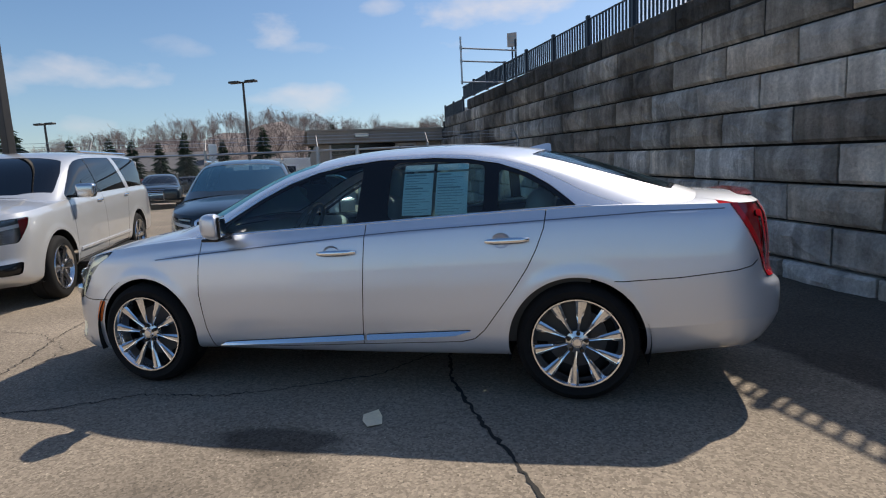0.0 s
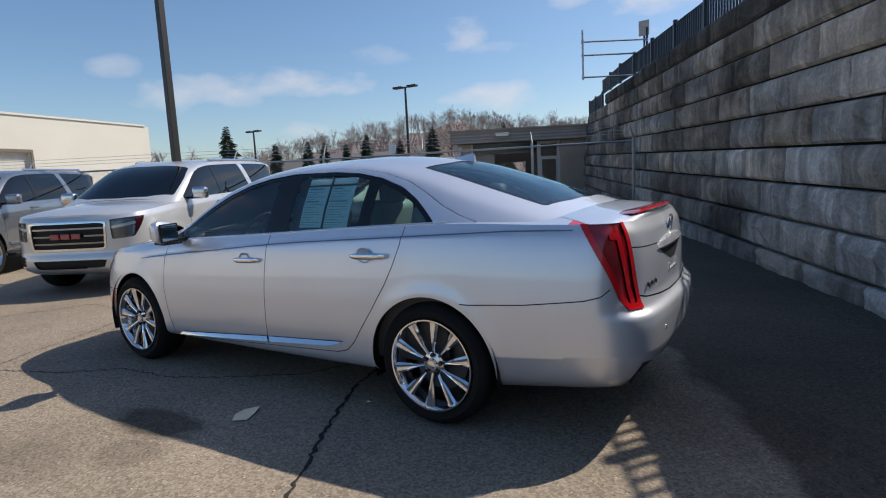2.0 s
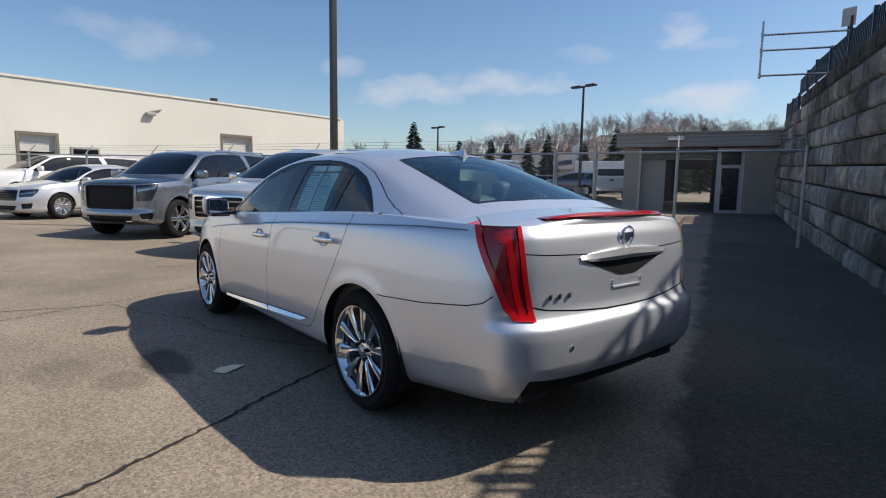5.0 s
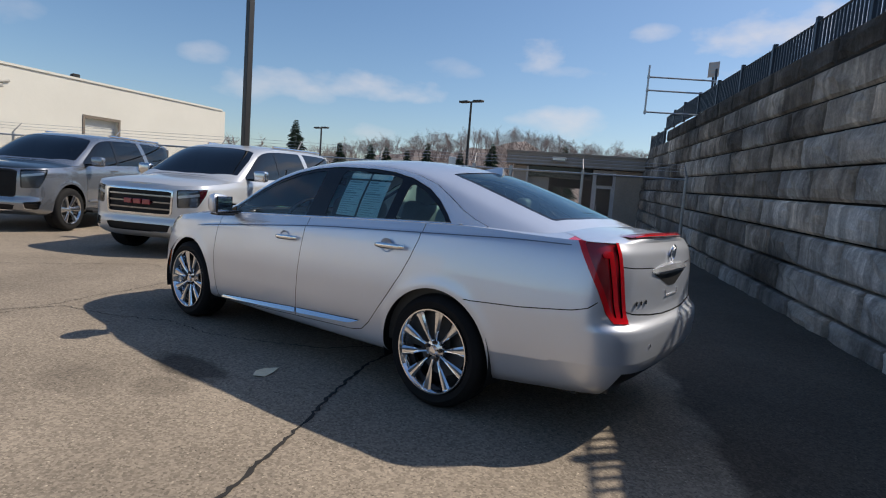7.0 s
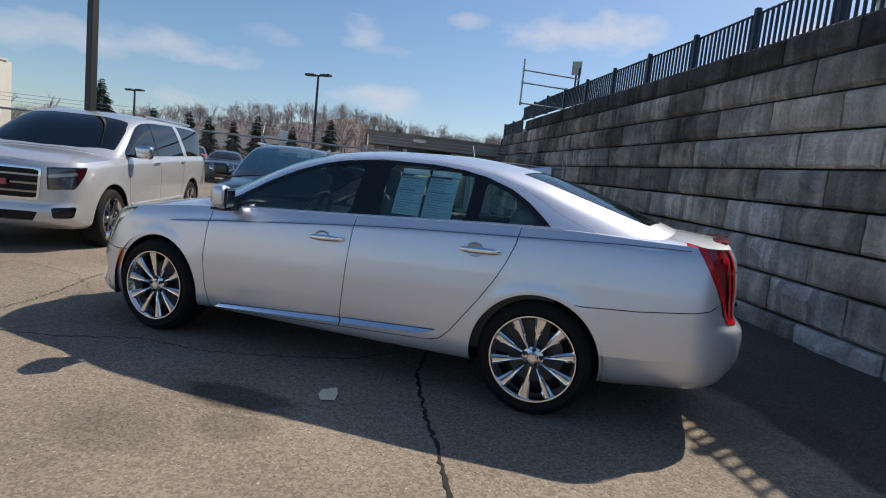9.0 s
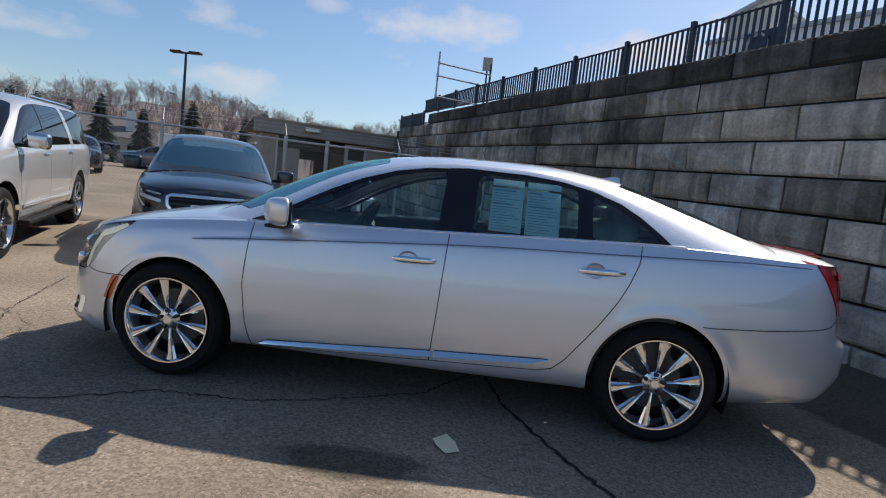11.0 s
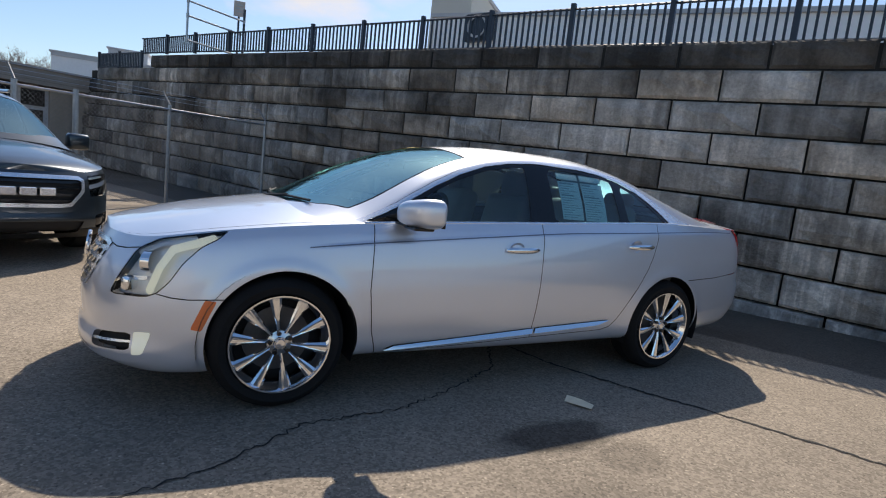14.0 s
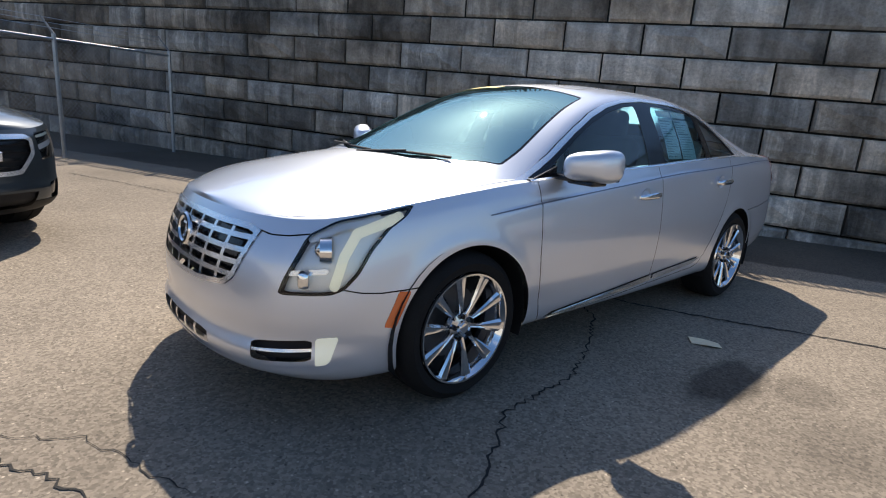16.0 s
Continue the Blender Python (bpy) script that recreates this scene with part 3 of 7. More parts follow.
def skin(s, cells):
    """The three sheets of one half (y < 0) of a vehicle that faces -x: the side all round, the top of hood and deck, the cabin.
    Extra columns: 6 the way along the outline from the middle of the front, 7 the height over the sheet, 0 to 1."""
    out = np.array(s["plan"], float)
    # outline, evenly spaced
    t = np.concatenate([[0], np.cumsum(np.hypot(*np.diff(out, axis=0).T))])
    fx, fy = table(list(zip(t, out[:, 0]))), table(list(zip(t, out[:, 1])))
    a = np.linspace(0, t[-1], 2000)
    xy = np.stack([fx(a), fy(a)], 1)
    full = np.concatenate([xy[:0:-1] * [1, -1], xy, xy[-2::-1] * [1, -1]])
    soft_, crisp = blur(full, 32)[1999:3999], blur(full, s.get("rear_soft", 32))[1999:3999]
    wq = step(1.6, 2.0, xy[:, :1])
    full = soft_ * (1 - wq) + crisp * wq
    full[0, 1] = full[-1, 1] = 0
    a = np.concatenate([[0], np.cumsum(np.hypot(*np.diff(full, axis=0).T))])
    u = np.linspace(0, a[-1], cells[0])
    X, Y = np.interp(u, a, full[:, 0]), np.interp(u, a, full[:, 1])
    tx, ty = np.gradient(X, u), np.gradient(Y, u)
    l = np.hypot(tx, ty)
    nx, ny = -ty / l, tx / l
    wf, wr = step(0.15, 0.9, -nx), step(0.15, 0.9, nx)
    v = np.linspace(0, 1, cells[1])
    side, front, rear = table(s["side"]), table(s["front"]), table(s["rear"])
    zb, zt = table(s["low"])(X), table(s["belt"])(X)
    zb, zt = blur(zb, 5), blur(zt, 5)
    d = (1 - wf - wr)[:, None] * side(v) + wf[:, None] * front(v) + wr[:, None] * rear(v)
    Z = zb[:, None] + (zt - zb)[:, None] * v
    A = np.stack([X[:, None] - nx[:, None] * d, -(Y[:, None] - ny[:, None] * d), Z], 2)
    for xw in s["axles"]:
        r = np.hypot(A[..., 0] - xw, Z - s["hub"])
        lip = s.get("flare", 0.007) * np.exp(-((r - s["arch"] - 0.015) / 0.045) ** 2) * (ny > 0.5)[:, None]
        A[..., 1] -= lip
    for xs, zs, w, h in s.get("crease", ()):
        zz = table(list(zip(xs, zs)))(A[..., 0])
        on = step(xs[0], xs[0] + 0.25, A[..., 0]) * (1 - step(xs[-1] - 0.15, xs[-1], A[..., 0]))
        A[..., 1] += h * on * step(-w, w, Z - zz)
    A[0, :, 1] = A[-1, :, 1] = 0
    eA = np.stack([np.repeat(u[:, None], len(v), 1), np.repeat(v[None], len(u), 0)], 2)
    # top of hood and deck
    T, tops = A[:, -1], []
    mid = T[np.argmin(np.abs(T[:, 0]))]
    for pts, keep, bulge in s["tops"]:
        zc = table(pts)
        sel = np.array([keep[0] <= x <= keep[1] for x in T[:, 0]])
        R = T[sel]
        q = np.linspace(0, 1, cells[2])
        c = np.maximum(zc(R[:, 0]), R[:, 2])
        y = R[:, 1][:, None] * (1 - q)
        z = R[:, 2][:, None] + (c - R[:, 2])[:, None] * (1 - (1 - q) ** bulge)
        B = np.stack([np.repeat(R[:, :1], len(q), 1), y, z], 2)
        tops.append((B, np.stack([np.repeat(u[sel][:, None], len(q), 1), np.repeat(q[None], len(R), 0)], 2)))
    # cabin
    x = np.linspace(s["cabin"][0], s["cabin"][1], cells[3])
    order = np.argsort(T[:, 0])
    yb = np.interp(x, T[order, 0], -T[order, 1]) - s.get("tuck", 0.012)
    zb = np.interp(x, T[order, 0], T[order, 2]) - 0.012
    yr, zr, zc = (blur(table(s[k])(x), 4) for k in ("rail_y", "rail_z", "roof"))
    zr = np.maximum(zr, zb + 0.004)
    zc = np.maximum(zc, zr + 0.002)
    h = np.clip((zr - zb) / 0.25, 0.02, 1)
    p = np.linspace(0, 1, 25)
    sy = yb[:, None] + (yr - yb)[:, None] * p + (s.get("swell", 0.016) * h)[:, None] * 4 * p * (1 - p) * 0.8
    sz = zb[:, None] + (zr - zb)[:, None] * p
    q = np.linspace(0, 1, 30)[1:]
    # the roof leaves the rail on a curve
    ry = yr[:, None] * (1 - q)
    rz = zr[:, None] + (zc - zr)[:, None] * (1 - (1 - q) ** s.get("crown", 2.3))
    Q = np.concatenate([np.stack([sy, sz], 2), np.stack([ry, rz], 2)], 1)
    dist = np.concatenate([np.zeros((len(x), 1)), np.cumsum(np.linalg.norm(np.diff(Q, axis=1), axis=2), 1)], 1)
    C, pv = [], []
    for i in range(len(x)):
        dd = dist[i] / dist[i, -1]
        g = np.linspace(0, 1, cells[4])
        c = np.stack([np.interp(g, dd, Q[i, :, 0]), np.interp(g, dd, Q[i, :, 1])], 1)
        e = np.concatenate([c, c[-2::-1] * [-1, 1]])
        C.append(blur(e, 2.2)[:cells[4]])
        C[-1][-1, 0] = 0
        pv.append(np.interp(g, dd, np.concatenate([p, 1 + q])))
    C, pv = np.array(C), np.array(pv)
    C = blur(C, 2.0)
    G = np.stack([np.repeat(x[:, None], cells[4], 1), -C[..., 0], C[..., 1]], 2)
    return sheet(A, eA), [sheet(*b) for b in tops], sheet(G, np.stack([G[..., 0], pv], 2))


SEDAN = dict(
    plan=[(-2.36, 0), (-2.345, 0.25), (-2.29, 0.48), (-2.19, 0.66), (-2.05, 0.78), (-1.85, 0.855), (-1.6, 0.89), (-1.3, 0.905), (-0.9, 0.915), (0, 0.925),
          (0.8, 0.922), (1.4, 0.905), (1.8, 0.88), (2.1, 0.855), (2.33, 0.82), (2.45, 0.755), (2.53, 0.62), (2.56, 0.35), (2.57, 0)],
    side=[(0, 0.12), (0.03, 0.06), (0.08, 0.028), (0.13, 0.018), (0.2, 0.012), (0.35, 0.002), (0.5, 0.0), (0.65, 0.008), (0.8, 0.024), (0.92, 0.045), (1, 0.075)],
    front=[(0, 0.12), (0.06, 0.05), (0.12, 0.012), (0.2, 0.0), (0.3, 0.02), (0.45, 0.012), (0.6, 0.02), (0.75, 0.042), (0.9, 0.085), (1, 0.125)],
    rear=[(0, 0.10), (0.08, 0.04), (0.22, 0.006), (0.38, 0.0), (0.44, 0.006), (0.5, 0.045), (0.56, 0.06), (0.75, 0.065), (0.92, 0.085), (1, 0.12)],
    low=[(-2.36, 0.17), (-2.0, 0.165), (-1.75, 0.18), (-1.0, 0.235), (0, 0.235), (1.0, 0.24), (1.8, 0.245), (2.2, 0.28), (2.555, 0.30)],
    belt=[(-2.36, 0.83), (-2.2, 0.83), (-2.05, 0.845), (-1.85, 0.885), (-1.4, 0.945), (-1.0, 0.98), (0.17, 1.045), (1.25, 1.10), (1.6, 1.11), (2.1, 1.10), (2.555, 1.10)],
    axles=(-1.4185, 1.4185), hub=0.345, arch=0.380, rear_soft=14,
    crease=[((-1.35, -0.95, 0.18, 1.25, 2.2), (0.842, 0.885, 0.984, 1.043, 1.075), 0.005, 0.009)],
    tops=[([(-2.3, 0.835), (-2.1, 0.885), (-1.9, 0.935), (-1.6, 0.995), (-1.3, 1.045), (-1.0, 1.07)], (-2.4, -0.9), 2.2),
          ([(1.5, 1.16), (1.9, 1.165), (2.1, 1.165), (2.3, 1.15), (2.46, 1.135)], (1.5, 2.6), 2.6)],
    cabin=(-1.42, 2.2),
    rail_y=[(-1.42, 0.82), (-1.0, 0.775), (-0.69, 0.725), (-0.37, 0.67), (-0.07, 0.63), (0.24, 0.61), (0.6, 0.605), (0.98, 0.61), (1.27, 0.63), (1.6, 0.665), (1.9, 0.695), (2.2, 0.72)],
    rail_z=[(-1.42, 0.93), (-1.05, 0.985), (-0.88, 1.06), (-0.69, 1.175), (-0.55, 1.255), (-0.37, 1.335), (-0.07, 1.415), (0.24, 1.45), (0.6, 1.455), (0.98, 1.415), (1.27, 1.335), (1.6, 1.225), (1.9, 1.145), (2.2, 1.08)],
    roof=[(-1.42, 1.0), (-1.28, 1.06), (-1.04, 1.205), (-0.77, 1.335), (-0.5, 1.43), (-0.1, 1.50), (0.2, 1.52), (0.65, 1.525), (1.1, 1.485), (1.25, 1.46), (1.6, 1.36), (2.05, 1.20), (2.2, 1.145)],
)

# ---- mesh helpers ----
def mesh_ob(name, verts, faces, mat, parent=None, label="", smooth=False, normals=None):
    me = bpy.data.meshes.new(name)
    me.from_pydata([tuple(map(float, v)) for v in verts], [], [tuple(map(int, f)) for f in faces])
    me.materials.append(mat)
    if smooth:
        me.shade_smooth()
    if normals is not None:
        me.normals_split_custom_set_from_vertices([tuple(map(float, n)) for n in normals])
    ob = new(name, me)
    ob.parent = parent
    if label:
        tagged(ob, label)
    return ob


def panel(name, m, mat, parent, label=""):
    """A piece of a sheet as one mesh, shaded by the whole sheet's normals."""
    V, F = m
    if len(F) == 0:
        return None
    me = bpy.data.meshes.new(name)
    me.vertices.add(len(V))
    me.vertices.foreach_set("co", V[:, :3].astype(np.float32).ravel())
    me.loops.add(3 * len(F))
    me.loops.foreach_set("vertex_index", F.astype(np.int32).ravel())
    me.polygons.add(len(F))
    me.polygons.foreach_set("loop_start", np.arange(0, 3 * len(F), 3, dtype=np.int32))
    me.update(calc_edges=True)
    me.validate()
    me.materials.append(mat)
    me.shade_smooth()
    if len(me.vertices) == len(V):
        me.normals_split_custom_set_from_vertices(V[:, 3:6].tolist())
    ob = new(name, me)
    ob.parent = parent
    if label:
        tagged(ob, label)
    return ob


def part(name, bm, mat, parent=None, label="", smooth=False):
    me = bpy.data.meshes.new(name)
    bm.normal_update()
    bm.to_mesh(me)
    bm.free()
    me.materials.append(mat)
    if smooth:
        me.shade_smooth()
        me.set_sharp_from_angle(angle=radians(38))
    ob = new(name, me)
    ob.parent = parent
    if label:
        tagged(ob, label)
    return ob


def box_bm(size, at=(0, 0, 0), bevel=0.0, m=None, segments=2, taper=None):
    bm = bmesh.new()
    bmesh.ops.create_cube(bm, size=1.0)
    bmesh.ops.scale(bm, vec=size, verts=bm.verts)
    if taper:
        for v in bm.verts:
            if v.co.z > 0:
                v.co.x *= taper[0]
                v.co.y *= taper[1]
    if bevel:
        bmesh.ops.bevel(bm, geom=bm.edges[:], offset=bevel, segments=segments, affect="EDGES", profile=0.5)
    if m is not None:
        bmesh.ops.transform(bm, matrix=m, verts=bm.verts)
    bmesh.ops.translate(bm, vec=at, verts=bm.verts)
    return bm


def tube_bm(a, b, r, sides=8, r2=None, caps=True):
    a, b = Vector(a), Vector(b)
    bm = bmesh.new()
    m = Matrix.Translation((a + b) / 2) @ (b - a).to_track_quat("Z", "Y").to_matrix().to_4x4()
    bmesh.ops.create_cone(bm, cap_ends=caps, segments=sides, radius1=r, radius2=r if r2 is None else r2, depth=(b - a).length, matrix=m)
    return bm


def lathe_bm(profile, n=48, axis="y", at=(0, 0, 0), close=False):
    """Turns a profile of (radius, along) round an axis."""
    bm = bmesh.new()
    rings = []
    for k in range(n):
        c, s = math.cos(2 * math.pi * k / n), math.sin(2 * math.pi * k / n)
        ring = []
        for r, h in profile:
            p = {"y": (r * c, h, r * s), "z": (r * c, r * s, h), "x": (h, r * c, r * s)}[axis]
            ring.append(bm.verts.new(Vector(p) + Vector(at)))
        rings.append(ring)
    last = len(profile) if close else len(profile) - 1
    for k in range(n):
        a, b = rings[k], rings[(k + 1) % n]
        for i in range(last):
            j = (i + 1) % len(profile)
            bm.faces.new((a[i], a[j], b[j], b[i]))
    bmesh.ops.remove_doubles(bm, verts=bm.verts, dist=1e-5)
    bmesh.ops.recalc_face_normals(bm, faces=bm.faces)
    return bm


def merge(*bms):
    out = bmesh.new()
    for b in bms:
        me = bpy.data.meshes.new("tmp")
        b.to_mesh(me)
        b.free()
        out.from_mesh(me)
        bpy.data.meshes.remove(me)
    return out


def empty(name, m, label, category, group=""):
    ob = new(name)
    ob.matrix_world = m
    ob.empty_display_size = 0.2
    return tagged(ob, label, category, group)


def prism_bm(poly, lo, hi, axis="z"):
    """A polygon pulled straight from lo to hi."""
    bm = bmesh.new()
    def put(p, h):
        return {"z": (p[0], p[1], h), "y": (p[0], h, p[1]), "x": (h, p[0], p[1])}[axis]
    a = [bm.verts.new(put(p, lo)) for p in poly]
    b = [bm.verts.new(put(p, hi)) for p in poly]
    bm.faces.new(a)
    bm.faces.new(b)
    for i in range(len(poly)):
        j = (i + 1) % len(poly)
        bm.faces.new((a[i], a[j], b[j], b[i]))
    bmesh.ops.recalc_face_normals(bm, faces=bm.faces)
    return bm


# ---- the ground: one sheet to the horizon, rising gently past the fence ----
def ground_z(x, y):
    """The lot rises gently towards the fence and towards the long building."""
    return (0.03 * max(0.0, min(y, 5.5) - 1.5) + 0.0149 * max(0.0, min(y, 30.0) - 5.5)
            + 0.018 * (max(0.0, -6.0 - max(x, -20.0)) if y < 40 else 0.0))


gx = [-900, -300, -120, -60, -40, -30] + [-24 + 1.0 * i for i in range(37)] + [20, 40, 80, 300, 900]
gy = [-900, -300, -100, -40, -20] + [-12 + 1.0 * i for i in range(46)] + [45, 60, 120, 300, 900]
gv = [(x, y, ground_z(x, y)) for x in gx for y in gy]
gf = [(i * len(gy) + j, (i + 1) * len(gy) + j, (i + 1) * len(gy) + j + 1, i * len(gy) + j + 1) for i in range(len(gx) - 1) for j in range(len(gy) - 1)]
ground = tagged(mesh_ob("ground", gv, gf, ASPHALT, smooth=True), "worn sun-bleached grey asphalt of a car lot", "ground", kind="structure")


def crack(pts, width, seed, jag=0.03):
    """A jagged open crack along a line, lying in the ground."""
    rnd = random.Random(seed)
    line_ = []
    for (x0, y0), (x1, y1) in zip(pts[:-1], pts[1:]):
        n = max(2, int(math.hypot(x1 - x0, y1 - y0) / 0.028))
        for k in range(n):
            t = k / n
            d = Vector((x1 - x0, y1 - y0)).normalized()
            w = rnd.uniform(-jag, jag)
            line_.append((x0 + (x1 - x0) * t - d.y * w, y0 + (y1 - y0) * t + d.x * w))
    line_.append(pts[-1])
    v, f = [], []
    for i, (x, y) in enumerate(line_):
        a, b = line_[max(0, i - 1)], line_[min(len(line_) - 1, i + 1)]
        d = Vector((b[0] - a[0], b[1] - a[1])).normalized()
        w = width * rnd.uniform(0.35, 1.0) * (0.25 if i in (0, len(line_) - 1) else 1)
        z = ground_z(x, y) + 0.004
        v += [(x - d.y * w, y + d.x * w, z), (x + d.y * w, y - d.x * w, z)]
        if i:
            k = 2 * i
            f.append((k - 2, k - 1, k + 1, k))
    return mesh_ob("crack", v, f, TAR, ground)


crack([(0.25, 1.0), (0.45, 0.1), (0.62, -0.61), (0.91, -1.22), (1.08, -1.51), (1.23, -1.80), (1.38, -2.11), (1.56, -2.5), (1.85, -3.3), (2.3, -5.0)], 0.016, 1, 0.011)
crack([(0.9, 0.8), (0.11, -0.59), (-0.35, -0.86), (-0.77, -1.05), (-1.34, -1.1), (-1.55, -1.25), (-1.85, -1.41), (-2.32, -1.56), (-2.45, -2.0), (-2.7, -2.9), (-3.3, -4.5)], 0.007, 2, 0.018)
crack([(-2.15, -2.6), (-2.2, -2.3), (-2.38, -1.85), (-2.47, -1.56), (-2.66, -1.17), (-2.75, -0.88), (-2.95, -0.45), (-3.2, -0.05), (-3.47, 0.56), (-3.9, 1.6), (-4.6, 3.0)], 0.006, 3, 0.018)
crack([(-2.59, -0.85), (-2.67, -0.62), (-2.79, -0.31), (-3.03, -0.14), (-3.5, 0.1), (-4.4, 0.2)], 0.0035, 4, 0.018)
crack([(-1.9, 6.5), (-1.1, 4.8), (-0.5, 3.2), (0.1, 1.9)], 0.009, 5, 0.03)
crack([(-4.4, 0.2), (-5.2, -1.5), (-5.6, -3.5)], 0.007, 6, 0.03)

# a patch of sunlight on the ground, added as a thin pale flake
flake_v = [(0.24, -1.21, 0.004), (0.31, -1.15, 0.012), (0.36, -1.23, 0.01), (0.385, -1.31, 0.005), (0.32, -1.36, 0.009), (0.27, -1.30, 0.014)]
tagged(mesh_ob("sun_patch", flake_v + [(x, y, z + 0.002) for x, y, z in flake_v],
               [tuple(range(5, -1, -1)), tuple(range(6, 12))] + [(i, (i + 1) % 6, (i + 1) % 6 + 6, i + 6) for i in range(6)], SUNLIT_TAN),
       "patch of sunlight on the asphalt, shaped as a pale tan flake", "litter")

# ---- the retaining wall of large concrete blocks ----
WD = Vector((-0.4134, 0.9106, 0.0))       # along the wall, away from the camera
WOUT = Vector((-0.9106, -0.4134, 0.0))    # out of its face
W0 = Vector((3.97, 2.16, 0.0))            # the face at s = 0
BLOCK_L, BLOCK_H, CAP_H = 1.085, 0.41, 0.36
TILT = 0.033


def on_wall(s, out, z):
    return W0 + WD * s + WOUT * out + Vector((0, 0, z))


def wall_top(s):
    base = 3.45 + TILT * s
    return base - (BLOCK_H if s > 14.4 else 0) - (BLOCK_H if s > 19.0 else 0)


wall = empty("wall_right", Matrix.Identity(4), "weathered grey concrete block retaining wall with dark stains", "wall")
tagged(wall, kind="structure")
rows_m = Matrix.Rotation(math.atan2(WD.y, WD.x), 4, "Z") @ Matrix.Scale(-1, 4, (0, 1, 0))


def block_mesh(l, h, depth, seed, mat):
    """A rough-faced block: a chamfered rim and an uneven face."""
    rnd = random.Random(seed)
    nx, nz, g, ch = 6, 4, 0.014, 0.034
    v, f = [], []
    x0, x1, z0, z1 = g, l - g, g, h - g
    def ring(y, k):
        return [(x0 + k, y, z0 + k), (x1 - k, y, z0 + k), (x1 - k, y, z1 - k), (x0 + k, y, z1 - k)]
    face = []
    for j in range(nz):
        for i in range(nx):
            edge = i in (0, nx - 1) or j in (0, nz - 1)
            x = x0 + ch + (x1 - x0 - 2 * ch) * i / (nx - 1) + (0 if i in (0, nx - 1) else rnd.uniform(-0.04, 0.04))
            z = z0 + ch + (z1 - z0 - 2 * ch) * j / (nz - 1)
            y = rnd.uniform(-0.006, 0.016) if edge else rnd.uniform(-0.034, 0.008)
            face.append(len(v))
            v.append((x, y, z))
    for j in range(nz - 1):
        for i in range(nx - 1):
            a = face[j * nx + i]
            f.append((a, a + 1, a + nx + 1, a + nx))
    outer = [len(v) + k for k in range(4)]
    v += ring(0.022 + ch * 0.6, 0)
    back = [len(v) + k for k in range(4)]
    v += ring(depth, 0)
    bottom, right = [face[i] for i in range(nx)], [face[j * nx + nx - 1] for j in range(nz)]
    top, left = [face[(nz - 1) * nx + nx - 1 - i] for i in range(nx)], [face[(nz - 1 - j) * nx] for j in range(nz)]
    for k, run in enumerate((bottom, right, top, left)):
        a, b = outer[k], outer[(k + 1) % 4]
        f.append(tuple([a, b] + run[::-1]))
        f.append((a, back[k], back[(k + 1) % 4], b))
    me = bpy.data.meshes.new("block")
    me.from_pydata([(x, y, z + TILT * x) for x, y, z in v], [], f)
    me.materials.append(mat)
    return me


blocks = {(k, c): block_mesh(BLOCK_L, CAP_H if c else BLOCK_H, 0.36, 10 * k + c, CONCRETE_CAP if c else CONCRETE_BLOCK) for k in range(9) for c in (0, 1)}
rnd = random.Random(4)
for row in range(9):
    top = 0.0 if row == 0 else -CAP_H - BLOCK_H * (row - 1)
    h = CAP_H if row == 0 else BLOCK_H
    s = (0.61 if row % 2 == 0 else 0.03) - 12 * BLOCK_L
    while s < 22.0:
        mid_s = s + BLOCK_L / 2
        cut = 0 if mid_s < 14.4 else 1 if mid_s < 19.0 else 2
        if row >= cut:
            me = blocks[(rnd.randrange(9), 1 if row == 0 else 0)]
            ob = new("block", me)
            ob.parent = wall
            z = 3.45 + TILT * mid_s + top - h
            p = on_wall(s, 0.018 * (row - 3) - 0.01 + rnd.uniform(-0.008, 0.008), z - TILT * BLOCK_L / 2)
            ob.matrix_local = Matrix.Translation(p) @ rows_m
        s += BLOCK_L
# the fill behind the joints
fv, ff = [], []
for k, (s0, s1, d) in enumerate(((-13, 14.4, 0.06), (14.4, 19.0, 0.47), (19.0, 23, 0.88))):
    b = len(fv)
    for s in (s0, s1):
        t = 3.45 + TILT * s - d
        fv += [on_wall(s, -0.10, -0.6), on_wall(s, -0.10, t), on_wall(s, -1.2, t), on_wall(s, -1.2, -0.6)]
    ff += [(b, b + 4, b + 5, b + 1), (b + 1, b + 5, b + 6, b + 2), (b, b + 1, b + 2, b + 3), (b + 4, b + 7, b + 6, b + 5)]
tagged(mesh_ob("wall_core", fv, ff, JOINT), "dark fill behind the block joints", "wall", kind="structure")
# the upper lot behind the wall
uv = [on_wall(-30, -0.45, 2.4), on_wall(14.4, -0.45, 3.86), on_wall(14.4, -60, 3.86), on_wall(-30, -60, 2.4),
      on_wall(14.4, -1.2, 3.45), on_wall(60, -1.2, 3.2), on_wall(60, -60, 3.2), on_wall(14.4, -60, 3.45)]
tagged(mesh_ob("ground_upper", uv, [(0, 3, 2, 1), (4, 7, 6, 5)], ASPHALT), "asphalt of the upper lot behind the wall", "ground", kind="structure")

# ---- the iron picket fence on the wall ----
fence = empty("picket_fence", Matrix.Identity(4), "black iron picket fence standing on the block wall", "fence")
FH, BAY = 0.67, 1.55
post_me = box_bm((0.075, 0.075, FH + 0.06), bevel=0.006)
post_proto = part("post", post_me, IRON, fence)
pk_proto = part("picket", box_bm((0.032, 0.032, FH - 0.06), bevel=0.003, segments=1), IRON, fence)
spin = Matrix.Rotation(math.atan2(WD.y, WD.x), 4, "Z")


def setback(s):
    return float(np.interp(s, (4.0, 12.0), (-0.47, -0.10)))


